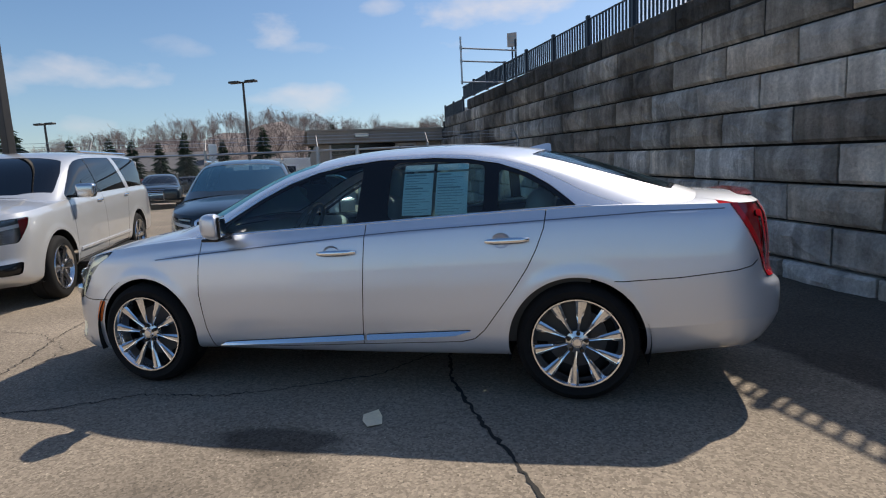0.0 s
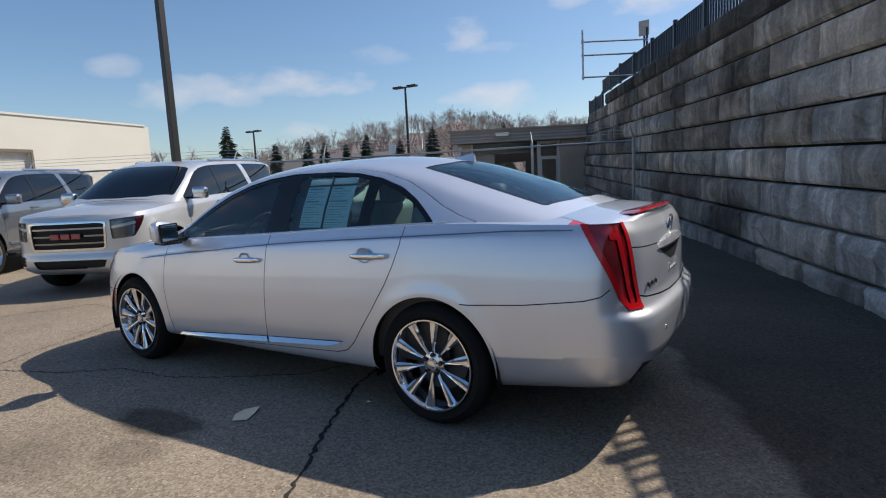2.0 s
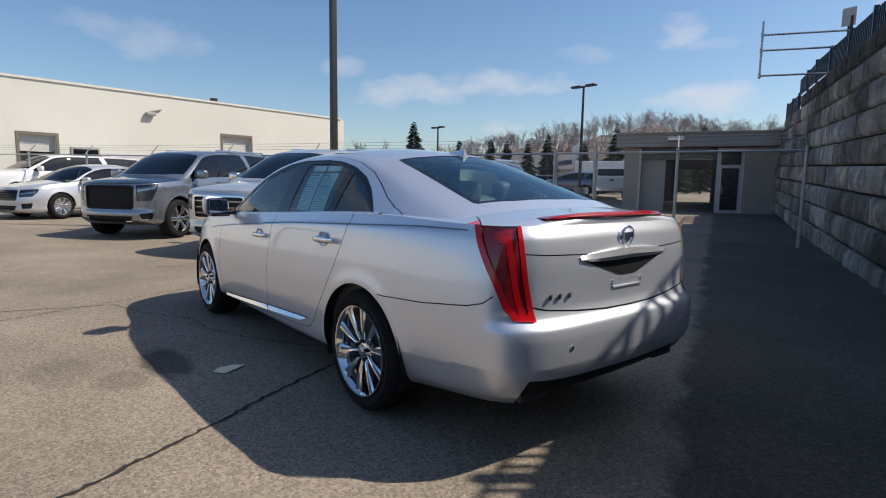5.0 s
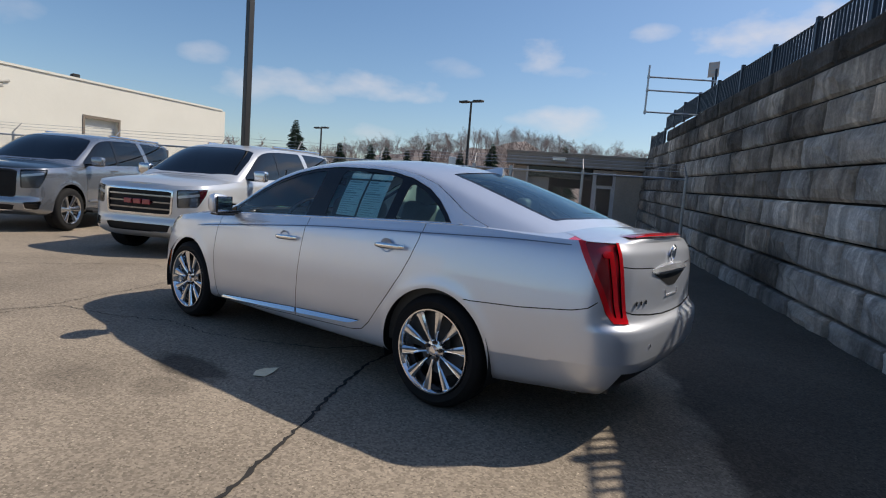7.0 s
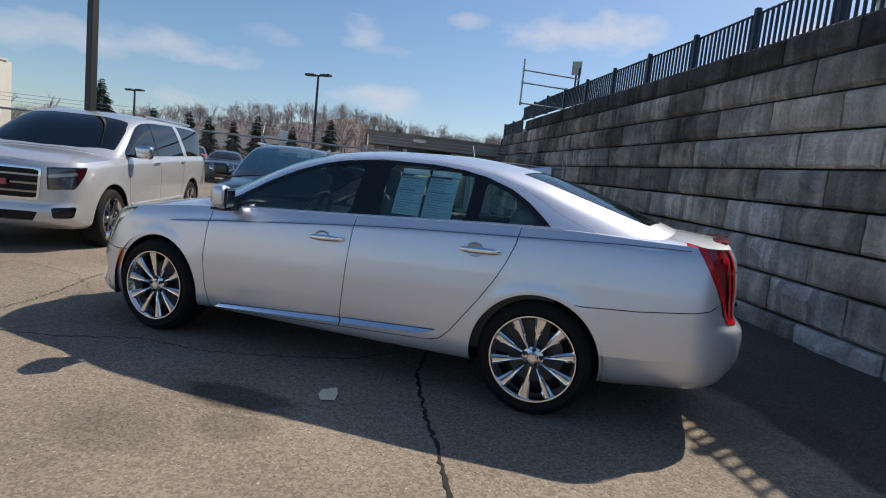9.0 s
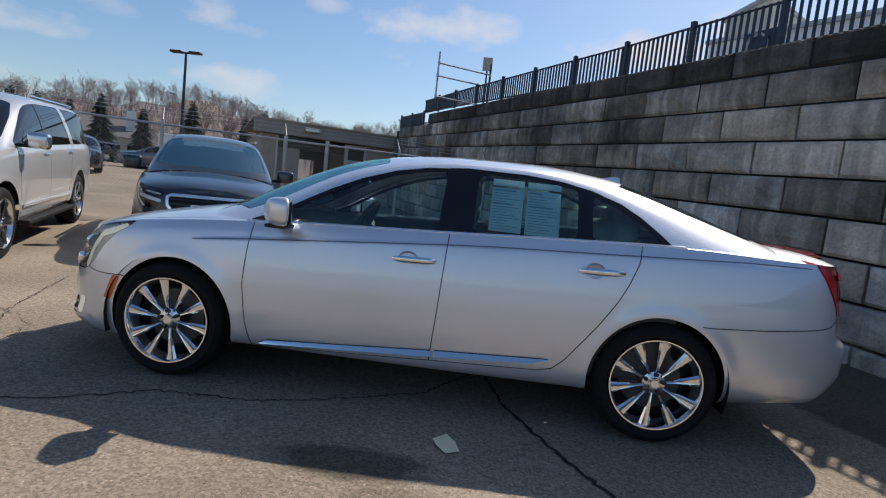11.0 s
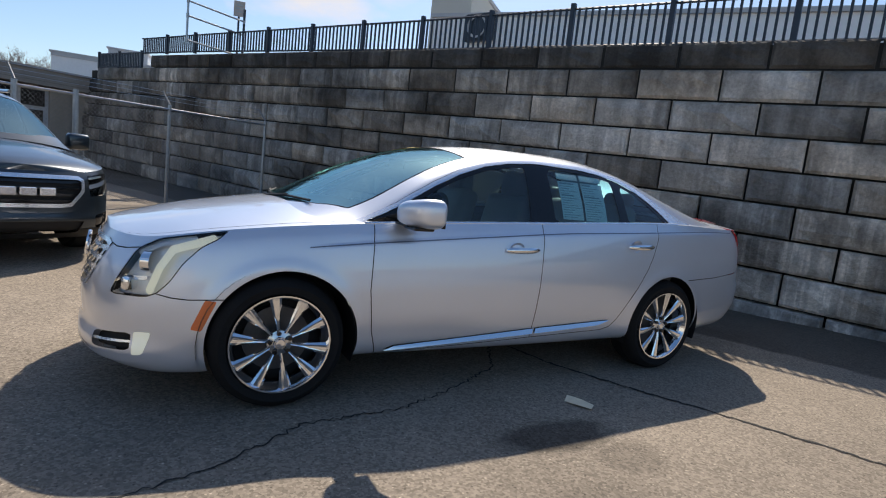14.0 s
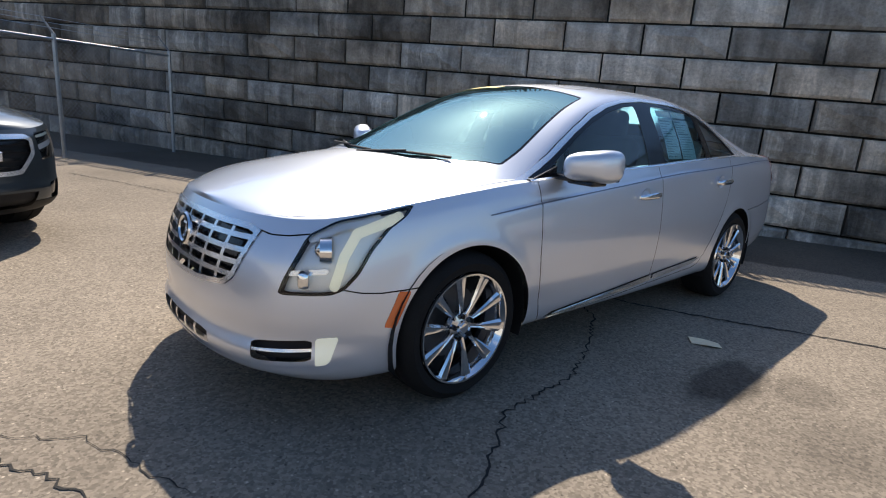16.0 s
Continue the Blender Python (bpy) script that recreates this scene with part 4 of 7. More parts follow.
def tall(s):
    """Its height, that shrinks towards the far end."""
    return float(np.interp(s, (2.0, 13.0), (FH, 0.50)))


def place_on_fence(proto, s, z, first):
    ob = proto if first else proto.copy()
    if not first:
        scene.collection.objects.link(ob)
    ob.matrix_local = Matrix.Translation(on_wall(s, setback(s), z)) @ spin @ Matrix.Diagonal((1, 1, tall(s) / FH, 1))
    return ob


count = 0
s = -0.18 - 7 * BAY
k = 0
while s < 19.5:
    t = wall_top(s + 0.02)
    place_on_fence(post_proto, s, t + (tall(s) + 0.06) / 2, k == 0)
    nxt = s + BAY
    if nxt < 19.6:
        tt = [wall_top(min(s + 0.05, nxt)), wall_top(s + 0.05) + TILT * BAY]
        for up in (0.96, 0.11):
            part("rail", tube_bm(on_wall(s, setback(s), tt[0] + up * tall(s)), on_wall(nxt, setback(nxt), tt[1] + up * tall(nxt)), 0.020, 4), IRON, fence)
        for j in range(1, 14):
            f_ = j / 14
            if s + BAY * f_ > -8:
                place_on_fence(pk_proto, s + BAY * f_, tt[0] + TILT * BAY * f_ + tall(s + BAY * f_) / 2 + 0.02, count == 0)
                count += 1
    s, k = nxt, k + 1

# the projecting pipe frame and the sign at the fence
wing = empty("pipe_frame", Matrix.Identity(4), "galvanized pipe frame projecting out from the wall top", "frame")
a0, a1 = on_wall(10.5, -0.44, 0), on_wall(10.15, 1.21, 0)
for z in (3.76, 4.30, 4.63):
    part("pipe", tube_bm((a0.x, a0.y, z + 0.02), (a1.x, a1.y, z), 0.021), GALV, wing)
    for e_ in (a0, a1):
        part("coupling", tube_bm((e_.x, e_.y, z - 0.035), (e_.x, e_.y, z + 0.045), 0.034), GALV, wing)
part("upright", tube_bm((a1.x, a1.y, 3.70), (a1.x, a1.y, 4.92), 0.025), GALV, wing)
part("upright", tube_bm((a0.x, a0.y, 3.75), (a0.x, a0.y, 4.95), 0.03), IRON, wing)
board = empty("sign_post", Matrix.Identity(4), "small sign on a post beside the fence", "sign")
q = on_wall(10.74, -0.43, 0)
part("post", tube_bm((q.x, q.y, 3.75), (q.x, q.y, 5.1), 0.025), IRON, board)
sign_turn = Matrix.Rotation(radians(-8), 4, "Z")
part("sign_plate", box_bm((0.27, 0.012, 0.38), bevel=0.004, segments=1, m=sign_turn, at=(q.x, q.y - 0.04, 4.98)), SIGN, board, "weathered sign plate with faded print")
for k, w_ in enumerate((0.17, 0.19, 0.12)):
    part("print_bar", box_bm((w_, 0.004, 0.035), m=sign_turn, at=(q.x - 0.001, q.y - 0.049, 5.07 - 0.08 * k)), INK, board)

# ---- the chain-link fence across the drive ----
link = empty("chain_link_fence", Matrix.Identity(4), "galvanized chain-link fence with barbed wire arms", "fence")
F0, FD = Vector((0.25, 9.3, 0)), Vector((-0.883, -0.469, 0))


def on_link(d, z):
    p = F0 + FD * d
    return Vector((p.x, p.y, z + ground_z(p.x, p.y)))


POSTS = [0.0, 2.2, 3.8, 4.65, 6.9, 9.0, 11.0, 14.0, 17.0, 20.0, 23.0, 26.0]
for k, d in enumerate(POSTS):
    part("post", tube_bm(on_link(d, 0), on_link(d, 1.9), 0.032 if k not in (2, 3) else 0.045), GALV, link)
    if k not in (2,):
        arm = on_link(d, 1.9)
        part("arm", tube_bm(arm, arm + Vector((-0.12, 0.22, 0.26)), 0.020, 6, 0.012), WIRE, link)
for d0, d1 in zip(POSTS[:-1], POSTS[1:]):
    part("rail", tube_bm(on_link(d0, 1.82), on_link(d1, 1.82), 0.021), GALV, link)
wv, wf = [], []
for n_, off in enumerate(((-0.04, 0.08, 0.09), (-0.08, 0.15, 0.17), (-0.12, 0.22, 0.25))):
    for d0, d1 in zip(POSTS[:-1], POSTS[1:]):
        a, b = on_link(d0, 1.9) + Vector(off), on_link(d1, 1.9) + Vector(off)
        i = len(wv)
        for p in (a, b):
            wv += [p + Vector((0, 0, 0.004)), p + Vector((0.004, 0, -0.003)), p + Vector((-0.004, 0, -0.003))]
        wf += [(i, i + 1, i + 4, i + 3), (i + 1, i + 2, i + 5, i + 4), (i + 2, i, i + 3, i + 5)]
tagged(mesh_ob("barbed_wire", wv, wf, GALV, link, "sagging barbed wire strands"), kind="stuff")
# woven wire: two sets of slanting strands
wv, wf = [], []


def strand(a, b, r=0.0019):
    i = len(wv)
    n = Vector((FD.y, -FD.x, 0)) * r
    for p in (a, b):
        wv.extend((p + Vector((0, 0, r)), p + n - Vector((0, 0, r)), p - n - Vector((0, 0, r))))
    wf.extend(((i, i + 1, i + 4, i + 3), (i + 1, i + 2, i + 5, i + 4), (i + 2, i, i + 3, i + 5)))


span, hh, pitch = 20.0, 1.78, 0.072
d = -hh
while d < span:
    a, b = max(d, 0), min(d + hh, span)
    strand(on_link(a, 0.04 + (a - d)), on_link(b, 0.04 + (b - d)))
    strand(on_link(a, 0.04 + hh - (a - d)), on_link(b, 0.04 + hh - (b - d)))
    d += pitch
tagged(mesh_ob("wire_mesh", wv, wf, WIRE, link), "woven wire mesh", kind="stuff")

# ---- the dark light pole in the lot ----
POLE = Vector((-8.6, 4.25, 0))
pole = empty("light_pole", Matrix.Translation((POLE.x, POLE.y, ground_z(POLE.x, POLE.y))), "tall dark bronze square light pole", "light pole")
part("base", lathe_bm([(0.0, 0.0), (0.3, 0.0), (0.3, 0.7), (0.28, 0.74), (0, 0.74)], 20, "z"), material("pole base concrete", (0.4, 0.39, 0.37), 0.9), pole)
part("shaft", box_bm((0.155, 0.155, 11.0), at=(0, 0, 6.2), bevel=0.012, taper=(0.8, 0.8)), BROWN_STEEL, pole)
part("lamp_head", box_bm((0.9, 0.5, 0.14), at=(0, 0, 11.7), bevel=0.03), BROWN_STEEL, pole)

# ---- the silver sedan ----
SEDAN["crease"].append(((1.55, 1.8, 2.3, 2.56), (0.42, 0.435, 0.48, 0.50), 0.004, 0.0))
A, TOPS, C = skin(SEDAN, (460, 84, 30, 300, 72))
HOOD, DECK = TOPS


def undercut(V):
    """The lower rear bumper turns in under a crease."""
    V = V.copy()
    zz = table([(1.5, 0.41), (1.8, 0.435), (2.3, 0.475), (2.56, 0.49)])(V[:, 0])
    d = np.clip(zz - V[:, 2], 0, 0.3) * step(1.7, 1.9, V[:, 0])
    V[:, :2] -= (d * 0.22)[:, None] * V[:, 3:5]
    n = V[:, 3:6].copy()
    n[:, 2] -= 0.22 * (d > 0)
    V[:, 3:6] = n / np.linalg.norm(n, axis=1, keepdims=True)
    return V


A = (undercut(A[0]), A[1])
sedan = empty("sedan", Matrix.Identity(4), "silver four-door sedan with chrome trim and polished alloy wheels", "car")
GW = 0.0028


def both(name, m, mat, label=""):
    panel(name, m, mat, sedan, label)
    panel(name, mirrored(m), mat, sedan, label)


def tipped(m, up=0.36):
    """Tips a moulding's shading normals upward so that it mirrors sky; its shape is unchanged."""
    V, F = m
    V = V.copy()
    n = V[:, 3:6].copy()
    n[:, 2] += up
    V[:, 3:6] = n / np.linalg.norm(n, axis=1, keepdims=True)
    return V, F


def on_rear(y, z):
    """The x of the rear face at that place."""
    V = A[0]
    V = V[V[:, 0] > 2.0]
    k = np.argmin((V[:, 1] + abs(y)) ** 2 + (V[:, 2] - z) ** 2)
    return float(V[k, 0])


def islands(m):
    """The separate pieces of a sheet."""
    V, F = m
    key = np.unique(np.round(V[:, :3], 5), axis=0, return_inverse=True)[1].ravel()
    lab = np.arange(key.max() + 1)
    f = key[F]
    for _ in range(400):
        low = lab[f].min(1)
        nxt = lab.copy()
        for c in range(3):
            np.minimum.at(nxt, f[:, c], low)
        nxt = nxt[nxt]
        if (nxt == lab).all():
            break
        lab = nxt
    own = lab[f[:, 0]]
    return [tidy(V, F[own == k]) for k in np.unique(own)]


def whole(name, m, mat, label=""):
    """Both halves as one mesh."""
    return panel(name, joined(m, mirrored(m)), mat, sedan, label)


HEAD = inside([(0.668, 0.555), (0.69, 0.62), (0.775, 0.782), (0.905, 0.842), (1.06, 0.872), (1.245, 0.905), (1.20, 0.862), (1.12, 0.815), (1.045, 0.735), (0.99, 0.645), (0.935, 0.588), (0.88, 0.566)], 6, 2, 0.12)
GRILLE = inside([(-0.5, 0.80), (0.47, 0.795), (0.545, 0.775), (0.525, 0.745), (0.452, 0.585), (0.40, 0.548), (0.2, 0.525), (-0.5, 0.52)], 6, 2, 0.08)
LOWG = inside([(-0.3, 0.33), (0.285, 0.325), (0.30, 0.265), (-0.3, 0.262)], 6, 2, 0.1)
INLET = inside([(0.55, 0.352), (0.812, 0.384), (0.812, 0.300), (0.562, 0.278)], 6, 2, 0.1)
FOG = inside([(0.826, 0.392), (0.918, 0.400), (0.885, 0.300), (0.868, 0.284), (0.826, 0.278)], 6, 2, 0.1)
MARK = inside([(1.152, 0.572), (1.205, 0.568), (1.142, 0.420), (1.092, 0.428)], 6, 2, 0.08)
TAIL = inside([(5.155, 1.13), (5.45, 1.13), (5.49, 0.87), (5.535, 0.69), (5.42, 0.694), (5.365, 0.745), (5.31, 0.86)], 6, 2, 0.06)
VAL = inside([(5.50, 0.435), (5.73, 0.42), (6.4, 0.41), (6.4, 0.1), (5.36, 0.1), (5.46, 0.34)], 6, 2)
MOLD = inside([(-0.86, 0.285), (0.158, 0.345), (0.158, 0.382), (-0.80, 0.312)], 0, 2, 0.05)
MOLD2 = inside([(0.176, 0.346), (0.72, 0.382), (0.83, 0.418), (0.176, 0.383)], 0, 2, 0.05)


def arches(V):
    return np.minimum(*[np.hypot(V[:, 0] - x, V[:, 2] - SEDAN["hub"]) for x in (-1.398, 1.415)]) - SEDAN["arch"]


_, body = split(A, arches)
head, body = carve(body, HEAD)
grille, body = carve(body, GRILLE)
lowg, body = carve(body, LOWG)
inlet, body = carve(body, INLET)
fog, body = carve(body, FOG)
mark, body = carve(body, MARK)
tail, body = carve(body, TAIL)
val, body = carve(body, VAL)
mold, body = carve(body, MOLD)
mold2, body = carve(body, MOLD2)
SEAMS = [line([(-0.90, 0.262), (-0.94, 0.40), (-0.968, 0.63), (-0.962, 0.80), (-0.95, 0.99)], GW),
         line([(0.15, 0.318), (0.152, 0.36), (0.168, 0.6), (0.19, 1.07)], GW),
         line([(0.76, 0.345), (0.84, 0.365), (0.90, 0.42), (1.06, 0.64), (1.15, 0.78), (1.20, 0.88), (1.245, 1.0), (1.262, 1.12)], GW),
         line([(-0.90, 0.262), (-0.5, 0.282), (0.15, 0.318), (0.76, 0.345)], GW * 0.8),
         line([(0.93, 0.588), (1.0, 0.575), (1.08, 0.570), (1.2, 0.577), (1.3, 0.577)], GW, 6, 2),
         line([(4.56, 0.70), (4.61, 0.698), (4.9, 0.715), (5.19, 0.748), (5.27, 0.768), (5.315, 0.80)], GW, 6, 2),
         line([(0.535, 0.777), (0.6, 0.768), (0.69, 0.772), (0.785, 0.786)], GW, 6, 2),
         line([(5.43, 0.985), (5.6, 0.975), (5.9, 0.965), (6.4, 0.962)], GW, 6, 2),
         line([(5.515, 0.752), (5.6, 0.735), (5.8, 0.715), (6.0, 0.702), (6.4, 0.698)], GW * 1.3, 6, 2),
         line([(5.45, 1.13), (5.49, 0.87), (5.535, 0.69)], GW, 6, 2)]
gaps = []
for f in SEAMS:
    g, body = carve(body, f, 0.006, 3)
    gaps.append(g)
for g in gaps:
    both("panel_gap", push(g, -0.007), GAP)
# shade in the shoulder crease, drawn as a thin dark strip of colour
crease_line, _ = carve(A, line([(-1.30, 0.846), (-0.957, 0.882), (-0.422, 0.930), (0.175, 0.981), (0.451, 1.001), (1.236, 1.041), (1.85, 1.070), (2.19, 1.074)], 0.0028), 0.006, 3)
both("body_line", push(crease_line, 0.0015), CREASE_SHADE, "shade of the shoulder crease drawn as a fine dark line")


def region(test):
    """The triangles whose middle passes the test."""
    global body
    V, F = body
    mid = V[F].mean(1)
    ok = test(mid)
    out = tidy(V, F[ok])
    body = tidy(V, F[~ok])
    return out


frontcut = table([(0.2, -0.89), (0.262, -0.90), (0.40, -0.94), (0.63, -0.968), (0.80, -0.962), (1.05, -0.945)])
midcut = table([(0.2, 0.15), (0.36, 0.152), (0.6, 0.168), (1.1, 0.19)])
rearcut = table([(0.345, 0.76), (0.365, 0.84), (0.42, 0.90), (0.64, 1.06), (0.78, 1.15), (0.88, 1.20), (1.0, 1.245), (1.12, 1.262)])
lowcut = table([(-0.90, 0.262), (-0.5, 0.282), (0.15, 0.318), (0.76, 0.345), (0.84, 0.365), (0.9, 0.42)])
seam_f = table([(0.6, 0.9), (0.93, 0.588), (1.0, 0.575), (1.08, 0.570), (1.3, 0.577)])
seam_r = table([(4.5, 0.70), (4.61, 0.698), (4.9, 0.715), (5.19, 0.748), (5.27, 0.768), (5.32, 0.81), (5.4, 1.2)])
doors = region(lambda m: (m[:, 0] > frontcut(m[:, 2])) & (m[:, 0] < rearcut(m[:, 2])) & (m[:, 2] > lowcut(m[:, 0])))
dV, dF = doors
dm = dV[dF].mean(1)
both("front_door", tidy(dV, dF[dm[:, 0] < midcut(dm[:, 2])]), SILVER)
both("rear_door", tidy(dV, dF[dm[:, 0] >= midcut(dm[:, 2])]), SILVER)
both("fender", region(lambda m: (m[:, 0] < -0.85) & (m[:, 6] > 0.93) & (m[:, 2] > seam_f(m[:, 6])) & (m[:, 0] < frontcut(m[:, 2]))), SILVER)
whole("front_bumper", region(lambda m: m[:, 0] < -1.5), SILVER)
both("rocker_panel", region(lambda m: (m[:, 0] < 1.2) & (m[:, 2] < 0.5)), SILVER)
both("quarter_panel", region(lambda m: (m[:, 6] < 5.5) & (m[:, 2] > seam_r(m[:, 6])) & (m[:, 0] < 2.35)), SILVER)
whole("trunk_face", region(lambda m: (m[:, 6] > 5.4) & (m[:, 2] > table([(5.4, 0.76), (5.6, 0.735), (5.8, 0.715), (6.1, 0.70)])(m[:, 6]))), SILVER)
whole("rear_bumper", region(lambda m: m[:, 0] > 1.5), SILVER)
for piece in islands(body):
    both("side_sill", piece, SILVER)
both("sill_molding", tipped(push(mold, 0.012), 0.7), CHROME, "polished chrome strip along the door")
both("sill_molding", tipped(push(mold2, 0.012), 0.7), CHROME, "polished chrome strip along the door")
whole("diffuser", push(val, -0.02), PLASTIC, "black plastic lower valance")
both("side_marker", push(mark, 0.002), AMBER, "amber side marker")
# hood and deck
g, hood = carve(HOOD, lambda V: np.abs(V[:, 7] - 0.05 * step(-2.3, -2.0, V[:, 0])) * 0.85 - GW, 0.007, 3)
whole("hood_gap", push(g, -0.008), GAP)
hood, brim = split(hood, lambda V: 0.05 * step(-2.3, -2.0, V[:, 0]) - V[:, 7])
whole("hood", hood, SILVER)
both("fender_top", brim, SILVER)
LID = line([(1.90, -0.50), (1.955, -0.56), (2.10, -0.645), (2.2, -0.715), (2.3, -0.80)], GW, 0, 1)
g, deck = carve(DECK, LID, 0.007, 3)
both("panel_gap", push(g, -0.007), GAP)
lidline = table([(1.5, 0.40), (1.90, 0.50), (1.955, 0.56), (2.10, 0.645), (2.2, 0.715), (2.3, 0.80), (2.6, 1.0)])
V_, F_ = deck
mid_ = V_[F_].mean(1)
sel_ = (-mid_[:, 1] < lidline(mid_[:, 0])) & (mid_[:, 0] > 1.9)
whole("trunk_lid", tidy(V_, F_[sel_]), SILVER)
quarter_top, tail_top = split(tidy(V_, F_[~sel_]), lambda V: 2.165 - V[:, 0])[::-1]
both("quarter_top", quarter_top, SILVER)
both("tail_lamp_top", tail_top, RED_LENS)

# cabin: glass, black bands, chrome, pillars and roof
DLO = inside([(-0.985, 0.95), (-0.985, 0.992), (-0.88, 1.035), (-0.78, 1.085), (-0.675, 1.145), (-0.55, 1.215), (-0.37, 1.30), (-0.18, 1.365), (0, 1.402), (0.24, 1.425), (0.6, 1.422), (0.8, 1.405),
              (0.98, 1.37), (1.15, 1.31), (1.27, 1.24), (1.36, 1.17), (1.435, 1.105), (1.45, 0.95)])
RIM = inside([(-1.08, 0.9), (-1.08, 0.978), (-0.92, 1.04), (-0.80, 1.098), (-0.69, 1.163), (-0.55, 1.24), (-0.37, 1.325), (-0.18, 1.388), (0, 1.425), (0.24, 1.447), (0.6, 1.444), (0.82, 1.427),
              (1.0, 1.395), (1.18, 1.338), (1.32, 1.268), (1.45, 1.195), (1.57, 1.145), (1.67, 1.115), (1.68, 0.9)])
PANES = [("front_window", GLASS_FRONT, [(-0.80, 1.0), (-0.80, 1.045), (-0.67, 1.122), (-0.55, 1.19), (-0.37, 1.275), (-0.18, 1.34), (0, 1.378), (0.13, 1.393), (0.115, 1.04), (-0.2, 1.025)]),
         ("rear_window", GLASS_DARK, [(0.315, 1.05), (0.315, 1.402), (0.6, 1.40), (0.80, 1.382), (0.90, 1.362), (0.90, 1.08)]),
         ("quarter_window", GLASS_DARK, [(0.985, 1.09), (0.985, 1.342), (1.13, 1.29), (1.26, 1.215), (1.345, 1.15), (1.385, 1.112), (1.36, 1.10)])]
upper, low_ = split(C, lambda V: V[:, 7] - 1.0)[::-1]
rim, pillar = carve(low_, RIM)
dlo, chrome = carve(rim, DLO)
seal, pillar = carve(pillar, lambda V: RIM(V) - 0.004, 0.006, 3)
for piece in islands(seal):
    both("window_seal", push(piece, -0.002), GAP)
both("window_chrome", tipped(push(chrome, 0.005), 0.12), BRIGHT, "bright chrome window surround")
for name, mt, poly in PANES:
    pane, dlo = split(dlo, inside(poly, 0, 2, 0.1))
    both(name, push(pane, -0.004), mt, "tinted side glass")
both("window_band", dlo, GLOSS_BLACK, "gloss black pillar between the windows")
SHIELD = inside([(-1.5, 0.6), (-1.36, 0.02), (-1.345, -0.2), (-1.29, -0.38), (-1.2, -0.54), (-1.06, -0.68), (-0.9, -0.66), (-0.6, -0.605), (-0.25, -0.535), (-0.285, -0.3), (-0.30, 0.02), (-0.3, 0.6)], 0, 1, 0.06)
BACK = inside([(1.25, 0.6), (1.25, 0.02), (1.235, -0.25), (1.165, -0.46), (1.25, -0.475), (1.6, -0.50), (1.965, -0.535), (2.03, -0.3), (2.05, 0.02), (2.05, 0.6)], 0, 1, 0.06)
shield, upper = split(upper, SHIELD)
back_, upper = split(upper, BACK)
glass_, border = split(shield, lambda V: SHIELD(V) + 0.014)
glass_w = glass_
whole("windshield", push(glass_, -0.003), GLASS_SHIELD, "clear windshield, its sheen coloured as a blue-green sky reflection")
whole("windshield_band", push(border, -0.003), GLOSS_BLACK)
glass_, border = split(back_, lambda V: BACK(V) + 0.03)
whole("rear_windshield", push(glass_, -0.003), GLASS_BACK, "tinted rear glass")
whole("rear_glass_band", push(border, -0.003), GLOSS_BLACK)
# sunroof panel in the roof
SUNROOF = inside([(-0.15, 0.5), (-0.15, -0.38), (0.62, -0.38), (0.62, 0.5)], 0, 1, 0.06)
g, upper = carve(upper, lambda V: np.abs(SUNROOF(V)) - 0.004, 0.007, 3)
whole("sunroof_gap", push(g, -0.004), GAP)
whole("roof", upper, SILVER)
for piece in islands(pillar):
    both("pillar", piece, SILVER)

# chrome strip along the foot of the side windows
foot = low_[0][low_[0][:, 7] < 0.02]
foot = foot[np.argsort(foot[:, 0])]
for side in (-1, 1):
    bs = bmesh.new()
    rings = []
    for x in np.linspace(-1.0, 1.50, 60):
        y, z = np.interp(x, foot[:, 0], -foot[:, 1]) + 0.004, np.interp(x, foot[:, 0], foot[:, 2]) + 0.006
        rings.append([bs.verts.new((x, side * p, q)) for p, q in ((y - 0.02, z - 0.004), (y + 0.007, z - 0.002), (y + 0.008, z + 0.008), (y + 0.002, z + 0.016), (y - 0.02, z + 0.018))])
    for a, b in zip(rings[:-1], rings[1:]):
        for i in range(5):
            bs.faces.new((a[i], a[(i + 1) % 5], b[(i + 1) % 5], b[i]))
    bmesh.ops.recalc_face_normals(bs, faces=bs.faces)
    part("belt_chrome", bs, BRIGHT, sedan, "bright chrome strip under the side windows", smooth=True)
# inner faces of the doors, floor and bulkheads
inner, _ = split(A, lambda V: np.maximum(np.maximum(-0.98 - V[:, 0], V[:, 0] - 1.5), 0.30 - V[:, 2]))
both("door_trim", push(inner, -0.07), TRIM_DARK, "dark inner door trim")
part("floor_pan", prism_bm([(-2.15, -0.55), (2.2, -0.55), (2.2, 0.55), (-2.15, 0.55)], 0.22, 0.30), TRIM_DARK, sedan)
part("floor_pan", prism_bm([(-0.95, -0.82), (0.95, -0.82), (0.95, 0.82), (-0.95, 0.82)], 0.25, 0.31), TRIM_DARK, sedan)
# unseen dark boxes added to stop sunlight leaking through the rear panel gaps
part("bumper_light_stop", box_bm((0.15, 1.30, 0.30), at=(2.345, 0, 0.49), bevel=0.03), PLASTIC, sedan)
part("trunk_light_stop", box_bm((0.62, 1.30, 0.62), at=(2.05, 0, 0.66), bevel=0.06), TRIM_DARK, sedan)
part("parcel_shelf", box_bm((0.5, 1.2, 0.03), at=(1.68, 0, 1.07), bevel=0.008), TRIM_DARK, sedan)
part("dashboard", box_bm((0.62, 1.36, 0.30), at=(-0.84, 0, 0.86), bevel=0.08, segments=4), TRIM_PALE, sedan, smooth=True)
part("cowl", box_bm((0.30, 1.05, 0.05), at=(-1.15, 0, 0.965), bevel=0.01), PLASTIC, sedan)


